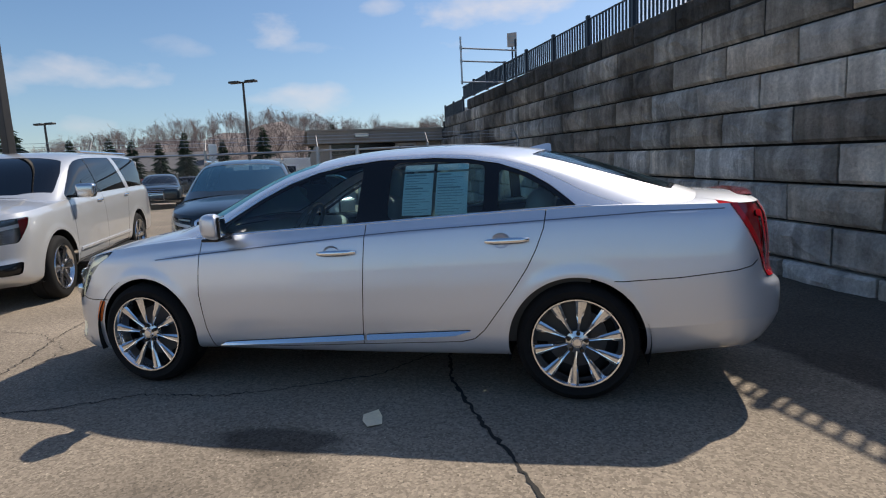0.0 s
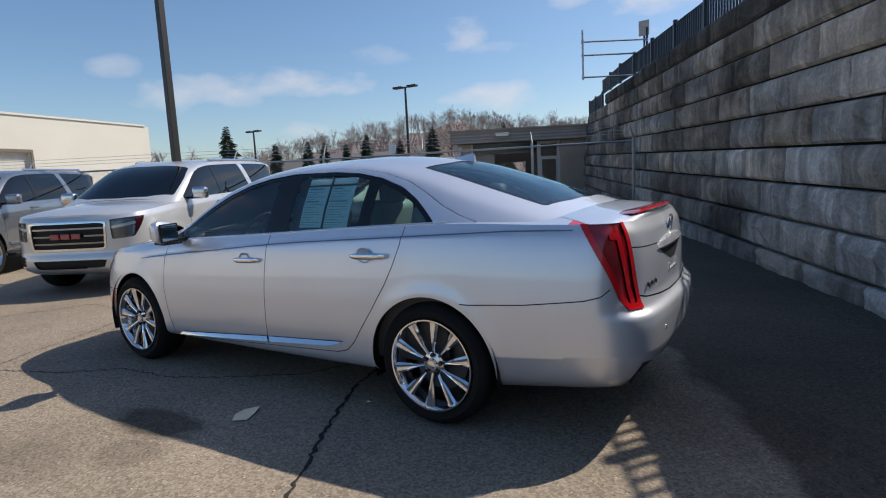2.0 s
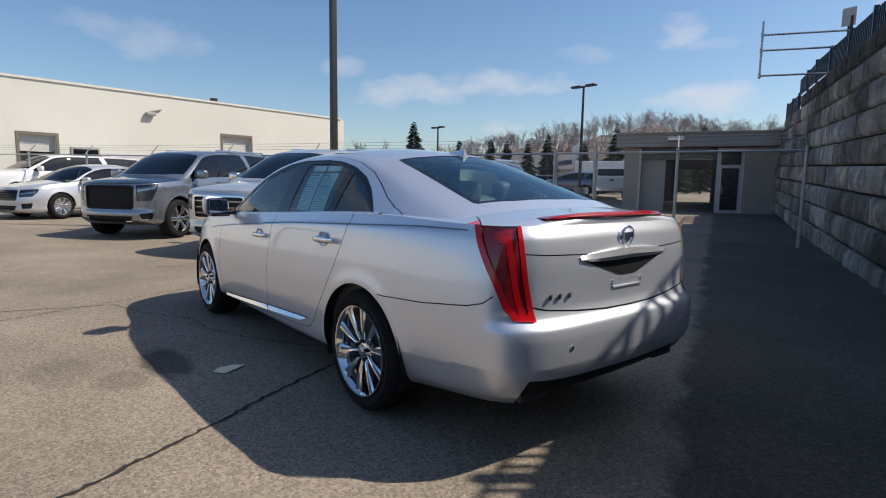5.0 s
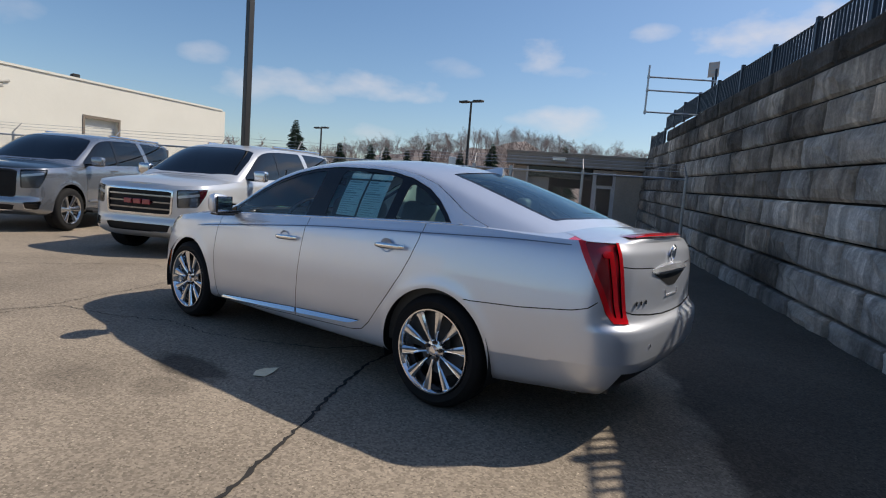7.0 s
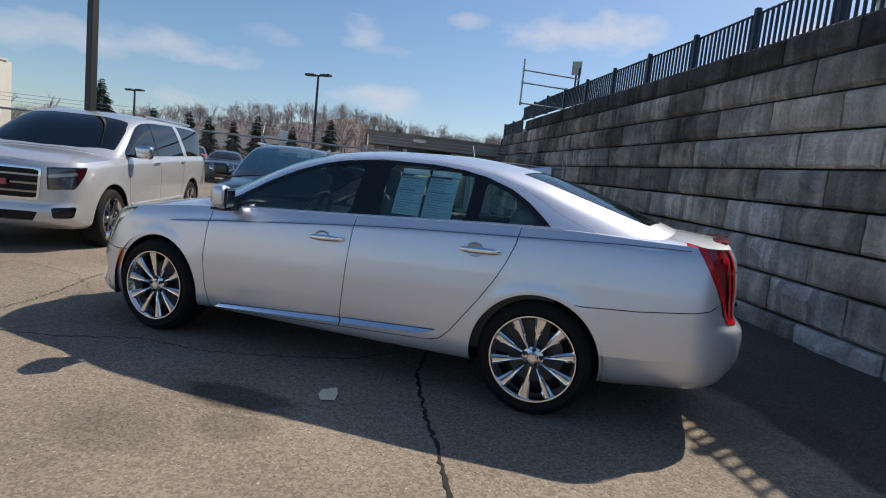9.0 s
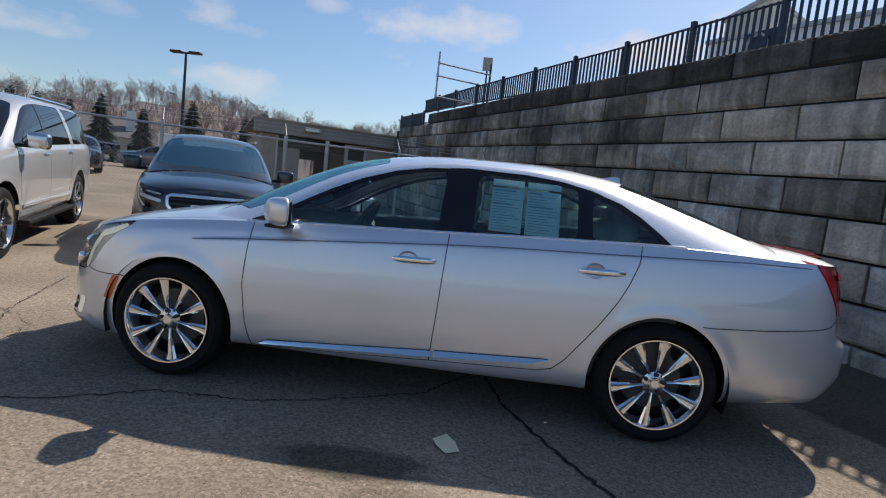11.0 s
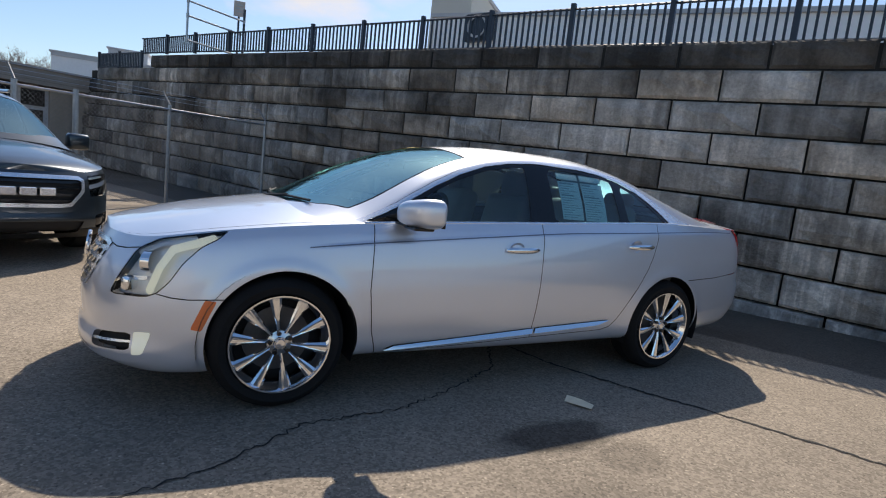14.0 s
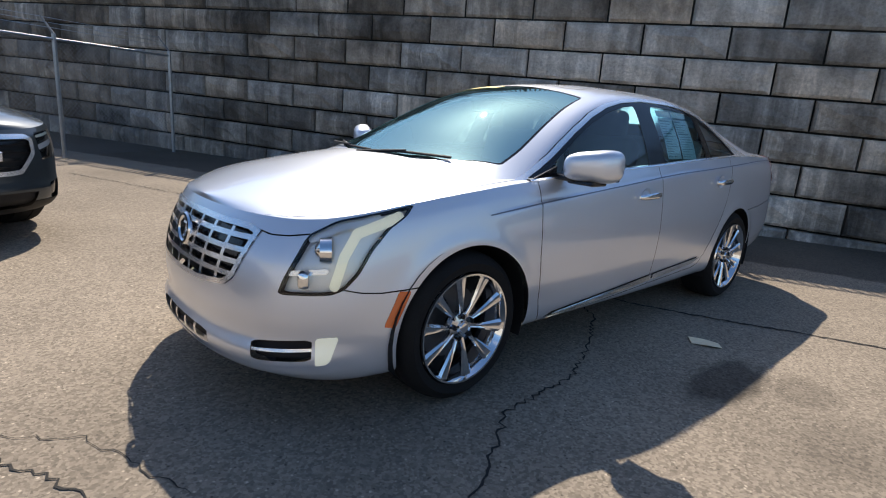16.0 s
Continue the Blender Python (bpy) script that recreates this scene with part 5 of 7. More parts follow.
def seat(x, y, wide):
    base = box_bm((0.52, wide, 0.20), bevel=0.07, segments=4, at=(x, y, 0.56))
    part("seat", base, LEATHER, sedan, smooth=True)
    backr = box_bm((0.17, wide, 0.62), bevel=0.07, segments=4, m=Matrix.Rotation(radians(14), 4, "Y"), at=(x + 0.31, y, 0.90))
    part("backrest", backr, LEATHER, sedan, smooth=True)


for y in (-0.40, 0.40):
    seat(-0.12, y, 0.50)
    part("headrest", box_bm((0.12, 0.27, 0.20), bevel=0.05, segments=4, at=(0.27, y, 1.27)), LEATHER, sedan, "padded leather headrest", smooth=True)
seat(0.85, 0, 1.25)
for y in (-0.42, 0, 0.42):
    part("headrest", box_bm((0.12, 0.26, 0.16), bevel=0.05, segments=4, at=(1.26, y, 1.22)), LEATHER, sedan, smooth=True)
tilt = pose(-0.42, -0.40, 0.99, 0, -62, 0)
part("steering_wheel", merge(*[tube_bm(tilt @ Vector((0.19 * math.cos(a), 0.19 * math.sin(a), 0)), tilt @ Vector((0.19 * math.cos(a + 0.2095), 0.19 * math.sin(a + 0.2095), 0)), 0.016) for a in np.arange(0, 6.28, 0.2094)],
                             tube_bm(tilt @ Vector((-0.18, 0, 0)), tilt @ Vector((0.18, 0, 0)), 0.02), tube_bm(tilt @ Vector((0, 0, 0.0)), tilt @ Vector((0, 0, -0.25)), 0.05)), TRIM_DARK, sedan, "leather steering wheel", smooth=True)
part("rear_view_mirror", box_bm((0.03, 0.24, 0.07), bevel=0.014, at=(-0.50, 0, 1.33)), GLOSS_BLACK, sedan)


# wheels
def wheel(name, at, parent, r=0.345, rim_r=0.252, wide=0.24, spokes=10, rim_mat=CHROME, out=-1, simple=False, turn=0.0):
    """A tyre on a spoked alloy rim; out is the side (in y) that the rim faces."""
    hub = new(name)
    hub.parent = parent
    hub.matrix_local = Matrix.Translation(at) @ Matrix.Scale(-1 if out > 0 else 1, 4, (0, 1, 0)) @ Matrix.Rotation(turn, 4, "Y")
    h = wide / 2
    n = 32 if simple else 64
    tyre = lathe_bm([(rim_r + 0.004, h - 0.02), (rim_r + 0.004, -h + 0.02), (rim_r + 0.012, -h + 0.004), (r * 0.87, -h - 0.006), (r - 0.028, -h + 0.006), (r - 0.010, -h + 0.024), (r - 0.002, -h + 0.05),
                     (r, -0.03), (r, -0.022), (r - 0.008, -0.02), (r - 0.008, -0.012), (r, -0.01), (r, 0.03), (r - 0.002, h - 0.05), (r - 0.012, h - 0.02), (r * 0.87, h)], n, "y", close=True)
    part("tyre", tyre, RUBBER, hub, "black rubber tyre", smooth=True)
    rim = lathe_bm([(rim_r + 0.006, -h + 0.004), (rim_r + 0.003, -h - 0.006), (rim_r - 0.005, -h - 0.005), (rim_r - 0.014, -h + 0.012), (rim_r - 0.03, -h + 0.05), (rim_r - 0.035, h - 0.02)], n, "y")
    part("rim", rim, rim_mat, hub, "polished alloy wheel rim", smooth=True)
    part("brake_disc", lathe_bm([(0.02, 0.0), (rim_r * 0.68, 0.0), (rim_r * 0.68, 0.03), (0.02, 0.03)], 32, "y", close=True), DARK_METAL, hub)
    part("wheel_back", lathe_bm([(0.0, 0.06), (rim_r - 0.03, 0.06)], 24, "y"), PLASTIC, hub)
    yo = -h + 0.012
    bms = []
    for k in range(spokes):
        ang = 2 * math.pi * k / spokes
        w0, w1 = (0.0105, 0.029) if not simple else (0.032, 0.050)
        bm = bmesh.new()
        stations = [(0.055, yo + 0.020, w0, 0.030), (0.10, yo + 0.010, w0 * 1.05, 0.028), (rim_r * 0.62, yo + 0.004, (w0 + w1) / 2, 0.024), (rim_r * 0.86, yo, w1, 0.022), (rim_r - 0.006, yo - 0.004, w1 * 1.15, 0.022)]
        rings = []
        for rr, y, w, d in stations:
            rings.append([bm.verts.new(p) for p in ((rr, y + d, -w * 0.8), (rr, y + 0.006, -w), (rr, y - 0.002, -w * 0.55), (rr, y + 0.001, 0), (rr, y - 0.002, w * 0.55), (rr, y + 0.006, w), (rr, y + d, w * 0.8))])
        for a, b in zip(rings[:-1], rings[1:]):
            for i in range(7):
                j = (i + 1) % 7
                bm.faces.new((a[i], a[j], b[j], b[i]))
        bmesh.ops.recalc_face_normals(bm, faces=bm.faces)
        bmesh.ops.rotate(bm, cent=(0, 0, 0), matrix=Matrix.Rotation(ang, 3, "Y"), verts=bm.verts)
        if simple:
            bms.append(bm)
        else:
            part("spoke", bm, rim_mat, hub, smooth=True)
    if simple:
        part("spokes", merge(*bms), rim_mat, hub, smooth=True)
    part("hub_plate", lathe_bm([(0.0, yo + 0.006), (0.03, yo + 0.006), (0.034, yo + 0.014), (0.064, yo + 0.024), (0.07, yo + 0.05)], 32, "y"), SATIN, hub, smooth=True)
    part("center_cap", lathe_bm([(0.0, yo - 0.002), (0.022, yo), (0.028, yo + 0.008), (0.028, yo + 0.02)], 24, "y"), CHROME, hub, "round center cap", smooth=True)
    if not simple:
        for k in range(5):
            a = 2 * math.pi * (k + 0.5) / 5
            c = (0.053 * math.cos(a), 0, 0.053 * math.sin(a))
            # a solid black plug draws the dark of each lug hole
            part("lug_hole", tube_bm((c[0], yo + 0.03, c[2]), (c[0], yo + 0.002, c[2]), 0.0125, 6), GLOSS_BLACK, hub)
    return hub


for x in SEDAN["axles"]:
    for side in (-1, 1):
        wheel("wheel", (x, side * 0.775, 0.345), sedan, out=side, turn=0.15 if x < 0 else 0.42)
        liner = lathe_bm([(0.398, -0.02), (0.398, 0.30), (0.0, 0.30)], 40, "y")
        bmesh.ops.bisect_plane(liner, geom=liner.verts[:] + liner.edges[:] + liner.faces[:], plane_co=(0, 0, -0.12), plane_no=(0, 0, -1), clear_outer=True)
        for v in liner.verts:
            v.co.y = -v.co.y * side
        bmesh.ops.translate(liner, vec=(x, side * 0.865, 0.345), verts=liner.verts)
        part("wheel_liner", liner, PLASTIC, sedan, smooth=True)

# lamps in front: bowl, lens, projector and light bar
for flip in (False, True):
    f = (lambda m: mirrored(m)) if flip else (lambda m: m)
    lamp = new("headlamp")
    lamp.parent = sedan
    panel("lens", f(push(head, 0.001)), GLASS_LAMP, lamp, "clear headlamp lens")
    rimm, bowl = split(head, lambda V: HEAD(V) + 0.006)[::-1]
    panel("bezel", f(push(rimm, -0.004)), GLOSS_BLACK, lamp)
    panel("bowl", f(push(bowl, -0.04)), BOWL, lamp, "bright reflector bowl")
    sgn = 1 if flip else -1
    bars, _ = carve(head, line([(1.17, 0.862), (0.985, 0.80), (0.93, 0.71), (0.895, 0.60)], 0.020, 6, 2))
    panel("light_bar", f(push(bars, -0.008)), DRL, lamp, "lit pale yellow light bar")
    shelf_, _ = carve(head, line([(0.66, 0.634), (0.86, 0.655)], 0.010, 6, 2))
    panel("divider", f(push(shelf_, -0.014)), BRIGHT, lamp, "bright divider between the lamp bowls")
    brow_, _ = carve(head, line([(0.79, 0.775), (0.92, 0.828), (1.08, 0.858)], 0.016, 6, 2))
    panel("brow", f(push(brow_, -0.016)), BOWL, lamp)
    part("projector", lathe_bm([(0.0, -0.024), (0.022, -0.019), (0.040, 0.0), (0.050, -0.004), (0.054, 0.04)], 28, "x", at=(0, 0, 0)), CHROME, lamp, "round projector lens", smooth=True).matrix_local = \
        Matrix.Translation((-2.035, sgn * 0.69, 0.725)) @ Matrix.Rotation(radians(-28 * -sgn), 4, "Z")
    part("reflector", box_bm((0.05, 0.15, 0.07), bevel=0.02, m=Matrix.Rotation(radians(40 * -sgn * -1), 4, "Z"), at=(-2.075, sgn * 0.66, 0.62)), CHROME, lamp, smooth=True)
    fl = new("fog_lamp")
    fl.parent = sedan
    panel("lens", f(push(fog, 0.002)), DRL, fl, "lit pale yellow fog lamp lens")
    panel("inlet", f(push(inlet, -0.03)), PLASTIC, sedan, "black air inlet")
    slat, _ = carve(inlet, line([(0.54, 0.318), (0.82, 0.343)], 0.006, 6, 2))
    panel("inlet_bar", f(push(slat, -0.004)), BRIGHT, sedan)
    tl = new("tail_lamp")
    tl.parent = sedan
    ring, core = split(tail, lambda V: TAIL(V) + 0.030)[::-1]
    panel("outer_lens", f(push(ring, 0.006)), RED_LENS, tl, "bright red outer lens")
    inner_, core = carve(core, line([(5.335, 1.04), (5.375, 1.04), (5.43, 0.80), (5.455, 0.735)], 0.017, 6, 2))
    panel("light_strip", f(push(inner_, 0.006)), RED_LENS, tl, "bright red light strip")
    panel("inner_lens", f(push(core, -0.006)), RED_DEEP, tl, "dark red inner lens")
# grille: dark back, a chrome frame and bars
whole("grille_back", push(grille, -0.05), GLOSS_BLACK, "dark space behind the grille")
frame_, _ = split(grille, lambda V: -(GRILLE(V) + 0.022))
whole("grille_frame", push(frame_, 0.006), BRIGHT, "chrome grille surround")
for a in (0.075, 0.205, 0.34):
    b_, _ = carve(grille, line([(a * 1.08, 0.80), (a * 0.92, 0.51)], 0.0105, 6, 2))
    both("grille_bar", push(b_, -0.008), BRIGHT)
for z in (0.585, 0.635, 0.685, 0.735):
    b_, _ = carve(grille, line([(-0.6, z - 0.002), (0.6, z + 0.012)], 0.010, 6, 2))
    whole("grille_bar", push(b_, -0.004), BRIGHT)
whole("lower_grille", push(lowg, -0.025), PLASTIC, "black lower grille")
for a in (0.06, 0.17):
    b_, _ = carve(lowg, line([(a, 0.2), (a, 0.4)], 0.01, 6, 2))
    both("grille_bar", push(b_, -0.003), CHROME)
lip_, _ = carve(A, line([(-0.1, 0.232), (0.55, 0.240), (0.86, 0.262), (0.95, 0.275)], 0.016, 6, 2))
whole("lip_trim", push(lip_, 0.005), SILVER, "silver lower lip trim")


def emblem(x, z, size, flip):
    """A plain wreath round a small shield."""
    e = new("emblem")
    e.parent = sedan
    ring = bmesh.new()
    n = 28
    for k in range(n):
        for i in range(6):
            a, b = 2 * math.pi * k / n, 2 * math.pi * i / 6
            r = size * (1 + 0.17 * math.cos(b))
            ring.verts.new((0.16 * size * math.sin(b), r * math.cos(a) * 1.05, r * math.sin(a)))
    ring.verts.ensure_lookup_table()
    for k in range(n):
        for i in range(6):
            j, k2 = (i + 1) % 6, (k + 1) % n
            ring.faces.new([ring.verts[q] for q in (k * 6 + i, k2 * 6 + i, k2 * 6 + j, k * 6 + j)])
    bmesh.ops.recalc_face_normals(ring, faces=ring.faces)
    part("wreath", ring, CHROME, e, smooth=True)
    part("shield", prism_bm([(-0.6 * size, 0.45 * size), (0.6 * size, 0.45 * size), (0.5 * size, -0.25 * size), (0, -0.6 * size), (-0.5 * size, -0.25 * size)], -0.008, 0.008, "x"), SATIN, e)
    e.matrix_local = Matrix.Translation((x, 0, z)) @ Matrix.Rotation(radians(flip), 4, "Y")


emblem(-2.318, 0.70, 0.062, 8)
emblem(2.492, 1.035, 0.048, 6)

# trunk bar, dark recess patch below it, raised lines of a model badge
bar = bmesh.new()
ys = np.linspace(-0.36, 0.36, 25)
rings = []
for y in ys:
    x = 2.508 - 0.26 * y * y
    t = 1 - 0.55 * abs(y / 0.36) ** 3
    zc_ = 0.958 - 0.012 * abs(y) / 0.36 + 0.0
    rings.append([bar.verts.new(p) for p in ((x - 0.03, y, zc_ + 0.034 * t), (x + 0.014, y, zc_ + 0.026 * t), (x + 0.026, y, zc_ - 0.004), (x + 0.014, y, zc_ - 0.024 * t), (x - 0.03, y, zc_ - 0.028 * t))])
for a, b in zip(rings[:-1], rings[1:]):
    for i in range(5):
        bar.faces.new((a[i], a[(i + 1) % 5], b[(i + 1) % 5], b[i]))
for r_ in (rings[0], rings[-1]):
    bar.faces.new(r_)
bmesh.ops.recalc_face_normals(bar, faces=bar.faces)
part("trunk_bar", bar, BRIGHT, sedan, "polished chrome bar across the trunk", smooth=True)
# the recess's shade, put on the trunk face as a flat dark sheet
plate_, _ = carve(A, inside([(5.80, 0.95), (6.5, 0.95), (6.5, 0.850), (6.13, 0.850), (6.10, 0.856)], 6, 2))
whole("recess_shade", push(plate_, 0.002), PLASTIC, "flat dark wedge for the shaded plate recess under the trunk bar")
bracket = new("plate_bracket")
bracket.parent = sedan
xb_ = on_rear(0.0, 0.80) + 0.004
part("bar", box_bm((0.006, 0.24, 0.010), at=(xb_, 0, 0.795), bevel=0.002, segments=1), BRIGHT, bracket, "thin bright plate holder edge")
for y in (-0.12, 0.12):
    part("tab", box_bm((0.006, 0.010, 0.045), at=(on_rear(y, 0.80) + 0.004, y, 0.81), bevel=0.002, segments=1), BRIGHT, bracket)
bx = [(-0.545, 0.02), (-0.49, 0.02), (-0.43, 0.02)]
for y, w in bx:
    part("badge_bar", box_bm((0.006, 0.042, 0.022), bevel=0.002, segments=1, m=Matrix.Rotation(radians(22), 4, "Z"), at=(on_rear(y, 0.79) + 0.002, y, 0.79)), GLOSS_BLACK, sedan, "dark raised badge bar")
# lip spoiler with the red lamp strip
sp = bmesh.new()
rings = []
for y in np.linspace(-0.50, 0.50, 41):
    t = max(0.0, 1 - abs(y / 0.50) ** 4)
    x = 2.435 - 0.22 * y * y
    z = 1.118
    rings.append([sp.verts.new(p) for p in ((x - 0.14, y, z + 0.008), (x - 0.06, y, z + 0.010 + 0.016 * t), (x + 0.016, y, z + 0.012 + 0.026 * t), (x + 0.024, y, z + 0.010 + 0.019 * t), (x + 0.012, y, z + 0.004), (x - 0.10, y, z - 0.01))])
for a, b in zip(rings[:-1], rings[1:]):
    for i in range(6):
        sp.faces.new((a[i], a[(i + 1) % 6], b[(i + 1) % 6], b[i]))
bmesh.ops.recalc_face_normals(sp, faces=sp.faces)
part("spoiler", sp, RED_DEEP, sedan, "dark red lip spoiler with a brake lamp", smooth=True)
st = bmesh.new()
rings = []
for y in np.linspace(-0.46, 0.46, 31):
    t = max(0.0, 1 - abs(y / 0.47) ** 4)
    x = 2.435 - 0.22 * y * y
    rings.append([st.verts.new(p) for p in ((x + 0.022, y, 1.128 + 0.006 * t), (x + 0.028, y, 1.127 + 0.014 * t), (x + 0.021, y, 1.129 + 0.021 * t))])
for a, b in zip(rings[:-1], rings[1:]):
    for i in range(2):
        st.faces.new((a[i], a[i + 1], b[i + 1], b[i]))
part("brake_lamp", st, RED_LENS, sedan, "bright red brake lamp strip", smooth=True)
for side in (-1, 1):
    part("exhaust_tip", box_bm((0.12, 0.20, 0.05), bevel=0.018, segments=3, at=(2.36, side * 0.55, 0.325)), DARK_METAL, sedan, "flat dull exhaust tip", smooth=True)
    part("sensor", tube_bm((on_rear(0.47, 0.565) - 0.02, side * 0.47, 0.565), (on_rear(0.47, 0.565) + 0.003, side * 0.47, 0.565), 0.011, 14), SATIN, sedan)
fin = prism_bm([(-0.10, 0), (0.10, 0), (0.085, 0.055), (0.06, 0.06)], -0.012, 0.012, "y")
for v in fin.verts:
    v.co.y *= 1.8 - 25 * v.co.z
part("antenna_fin", fin, SILVER, sedan, "small roof antenna fin").matrix_local = Matrix.Translation((1.19, 0, 1.466)) @ Matrix.Rotation(radians(10), 4, "Y") @ Matrix.Scale(0.85, 4)

# handles and mirrors
for side in (-1, 1):
    for x, z in ((0.01, 0.882), (1.043, 0.938)):
        h = new("door_handle")
        h.parent = sedan
        cup = lathe_bm([(0.0, 0.010), (0.03, 0.008), (0.048, 0.001), (0.052, -0.003)], 28, "y", at=(0, 0, 0))
        part("cup", cup, SILVER, h, "recessed cup", smooth=True).matrix_local = Matrix.Translation((x - 0.035, side * 0.9, z)) @ Matrix.Diagonal((1, -side * 1.0, 0.85, 1))
        grip = bmesh.new()
        rings = []
        for q in np.linspace(-1, 1, 15):
            w = 0.018 * (1 - 0.45 * q ** 4)
            y = 0.935 - 0.022 * q ** 4
            rings.append([grip.verts.new((x + 0.125 * q, side * (y + 0.008 * math.cos(a)), z + w * math.sin(a) + 0.004 * q)) for a in np.linspace(0, 2 * math.pi, 9)[:-1]])
        for a, b in zip(rings[:-1], rings[1:]):
            for i in range(8):
                grip.faces.new((a[i], a[(i + 1) % 8], b[(i + 1) % 8], b[i]))
        for r_ in (rings[0], rings[-1]):
            grip.faces.new(r_)
        bmesh.ops.recalc_face_normals(grip, faces=grip.faces)
        part("grip", grip, CHROME, h, "polished chrome grip", smooth=True)
    mir = new("side_mirror")
    mir.parent = sedan
    cap = bmesh.new()
    nu, nv = 28, 16
    rnd_ = lambda q, e: math.copysign(abs(q) ** e, q)
    grid = []
    for j in range(1, nv):
        el = math.pi * (j / nv - 0.5)
        row_ = []
        for i in range(nu):
            az = 2 * math.pi * i / nu
            py = rnd_(math.cos(el), 0.55) * rnd_(math.cos(az), 0.6)
            px = rnd_(math.cos(el), 0.75) * rnd_(math.sin(az), 0.8)
            pz = rnd_(math.sin(el), 0.6)
            px = px if px < 0 else px * 0.35
            row_.append(cap.verts.new((-0.730 + 0.105 * px + 0.055 * py, side * (0.995 + 0.118 * py), 1.068 + 0.077 * pz * (1 + 0.12 * py) + 0.010 * py)))
        grid.append(row_)
    for r0, r1 in zip(grid[:-1], grid[1:]):
        for i in range(nu):
            cap.faces.new((r0[i], r0[(i + 1) % nu], r1[(i + 1) % nu], r1[i]))
    cap.faces.new(grid[0])
    cap.faces.new(grid[-1])
    bmesh.ops.recalc_face_normals(cap, faces=cap.faces)
    part("housing", cap, SILVER, mir, "silver mirror housing", smooth=True)
    part("mirror_glass", box_bm((0.006, 0.185, 0.11), bevel=0.002, segments=1, m=Matrix.Rotation(radians(-25 * side), 4, "Z"), at=(-0.688, side * 0.992, 1.066)), material("mirror", (0.9, 0.9, 0.9), 0.02, 1.0, vary=0.0), mir, "mirror glass")
    part("glass_rim", box_bm((0.012, 0.205, 0.13), bevel=0.004, segments=1, m=Matrix.Rotation(radians(-25 * side), 4, "Z"), at=(-0.694, side * 0.992, 1.066)), GLOSS_BLACK, mir)
    part("foot", box_bm((0.09, 0.15, 0.03), bevel=0.012, at=(-0.78, side * 0.865, 1.003)), GLOSS_BLACK, mir, smooth=True)
    part("lower_cover", box_bm((0.12, 0.15, 0.02), bevel=0.008, at=(-0.75, side * 0.97, 0.988)), GLOSS_BLACK, mir)
    part("mirror_sail", prism_bm([(-0.97, 0.995), (-0.80, 1.0), (-0.80, 1.052)], side * 0.822, side * 0.812, "y"), GLOSS_BLACK, sedan)
# wipers lying at the foot of the glass
gl_ = joined(glass_w, mirrored(glass_w))[0]


def on_shield(x, y):
    k = np.argmin((gl_[:, 0] - x) ** 2 + (gl_[:, 1] - y) ** 2)
    return Vector((x, y, float(gl_[k, 2]) + 0.008))


for pts in (((-1.225, -0.50), (-1.29, -0.22), (-1.33, 0.08)), ((-1.325, 0.05), (-1.30, 0.30), (-1.21, 0.52))):
    w = new("wiper")
    w.parent = sedan
    p = [on_shield(*q) for q in pts]
    part("blade", merge(*[tube_bm(a, b, 0.007, 6) for a, b in zip(p[:-1], p[1:])]), PLASTIC, w)
    part("arm", tube_bm(p[2] + Vector((-0.03, 0.05, -0.01)), p[1] + Vector((0, 0, 0.008)), 0.009, 6, 0.006), PLASTIC, w)

# the two printed sheets inside the rear window, and the sticker on the windshield
for x0, x1 in ((0.40, 0.585), (0.605, 0.80)):
    s_ = new("window_sheet")
    tagged(s_, "white printed sheet taped inside the rear side window", "sheet", "window sheets")
    s_.matrix_world = Matrix.Translation(((x0 + x1) / 2, 0, 0))
    wd = x1 - x0
    zz = [(1.085, 0.792), (1.20, 0.745), (1.335, 0.672)]
    v = [(q * wd, -y, z) for z, y in zz for q in (-0.5, 0.5)]
    v += [(x, y + 0.001, z) for x, y, z in v]
    mesh_ob("paper", v, [(0, 1, 3, 2), (2, 3, 5, 4), (6, 8, 9, 7), (8, 10, 11, 9)], PAPER, s_)
    hv_ = [(q * wd, -y, z) for z, y in ((1.347, 0.664), (1.385, 0.642)) for q in (-0.5, 0.5)]
    mesh_ob("header_strip", hv_ + [(x, y + 0.001, z) for x, y, z in hv_], [(0, 1, 3, 2), (4, 6, 7, 5)], PAPER, s_)
    r_ = random.Random(int(x0 * 100))
    for k in range(15):
        z = 1.10 + 0.0155 * k
        y = np.interp(z, [1.085, 1.20, 1.335], [0.792, 0.745, 0.672]) + 0.0012
        a = -0.5 * wd + 0.012
        b = a + (wd - 0.024) * r_.uniform(0.45, 1.0)
        hgt = 0.004 if k not in (14, 9) else 0.009
        yy = np.interp(z + hgt, [1.085, 1.20, 1.335], [0.792, 0.745, 0.672]) + 0.0012
        mesh_ob("print_line", [(a, -y, z), (b, -y, z), (b, -yy, z + hgt), (a, -yy, z + hgt)], [(0, 1, 2, 3)], INK, s_)

# yellow sticker inside the top edge of the windshield
sv = []
for x in (-0.43, -0.34):
    for y in np.linspace(0.0, 0.34, 5):
        p = on_shield(x, y)
        sv.append((p.x, p.y, p.z - 0.006))
st_ = mesh_ob("sticker", sv + [(x, y, z + 0.0015) for x, y, z in sv], [(i, i + 1, i + 6, i + 5) for i in range(4)] + [(i + 10, i + 15, i + 16, i + 11) for i in range(4)], YELLOW)
tagged(st_, "yellow paper sticker on the top of the windshield", "sticker")

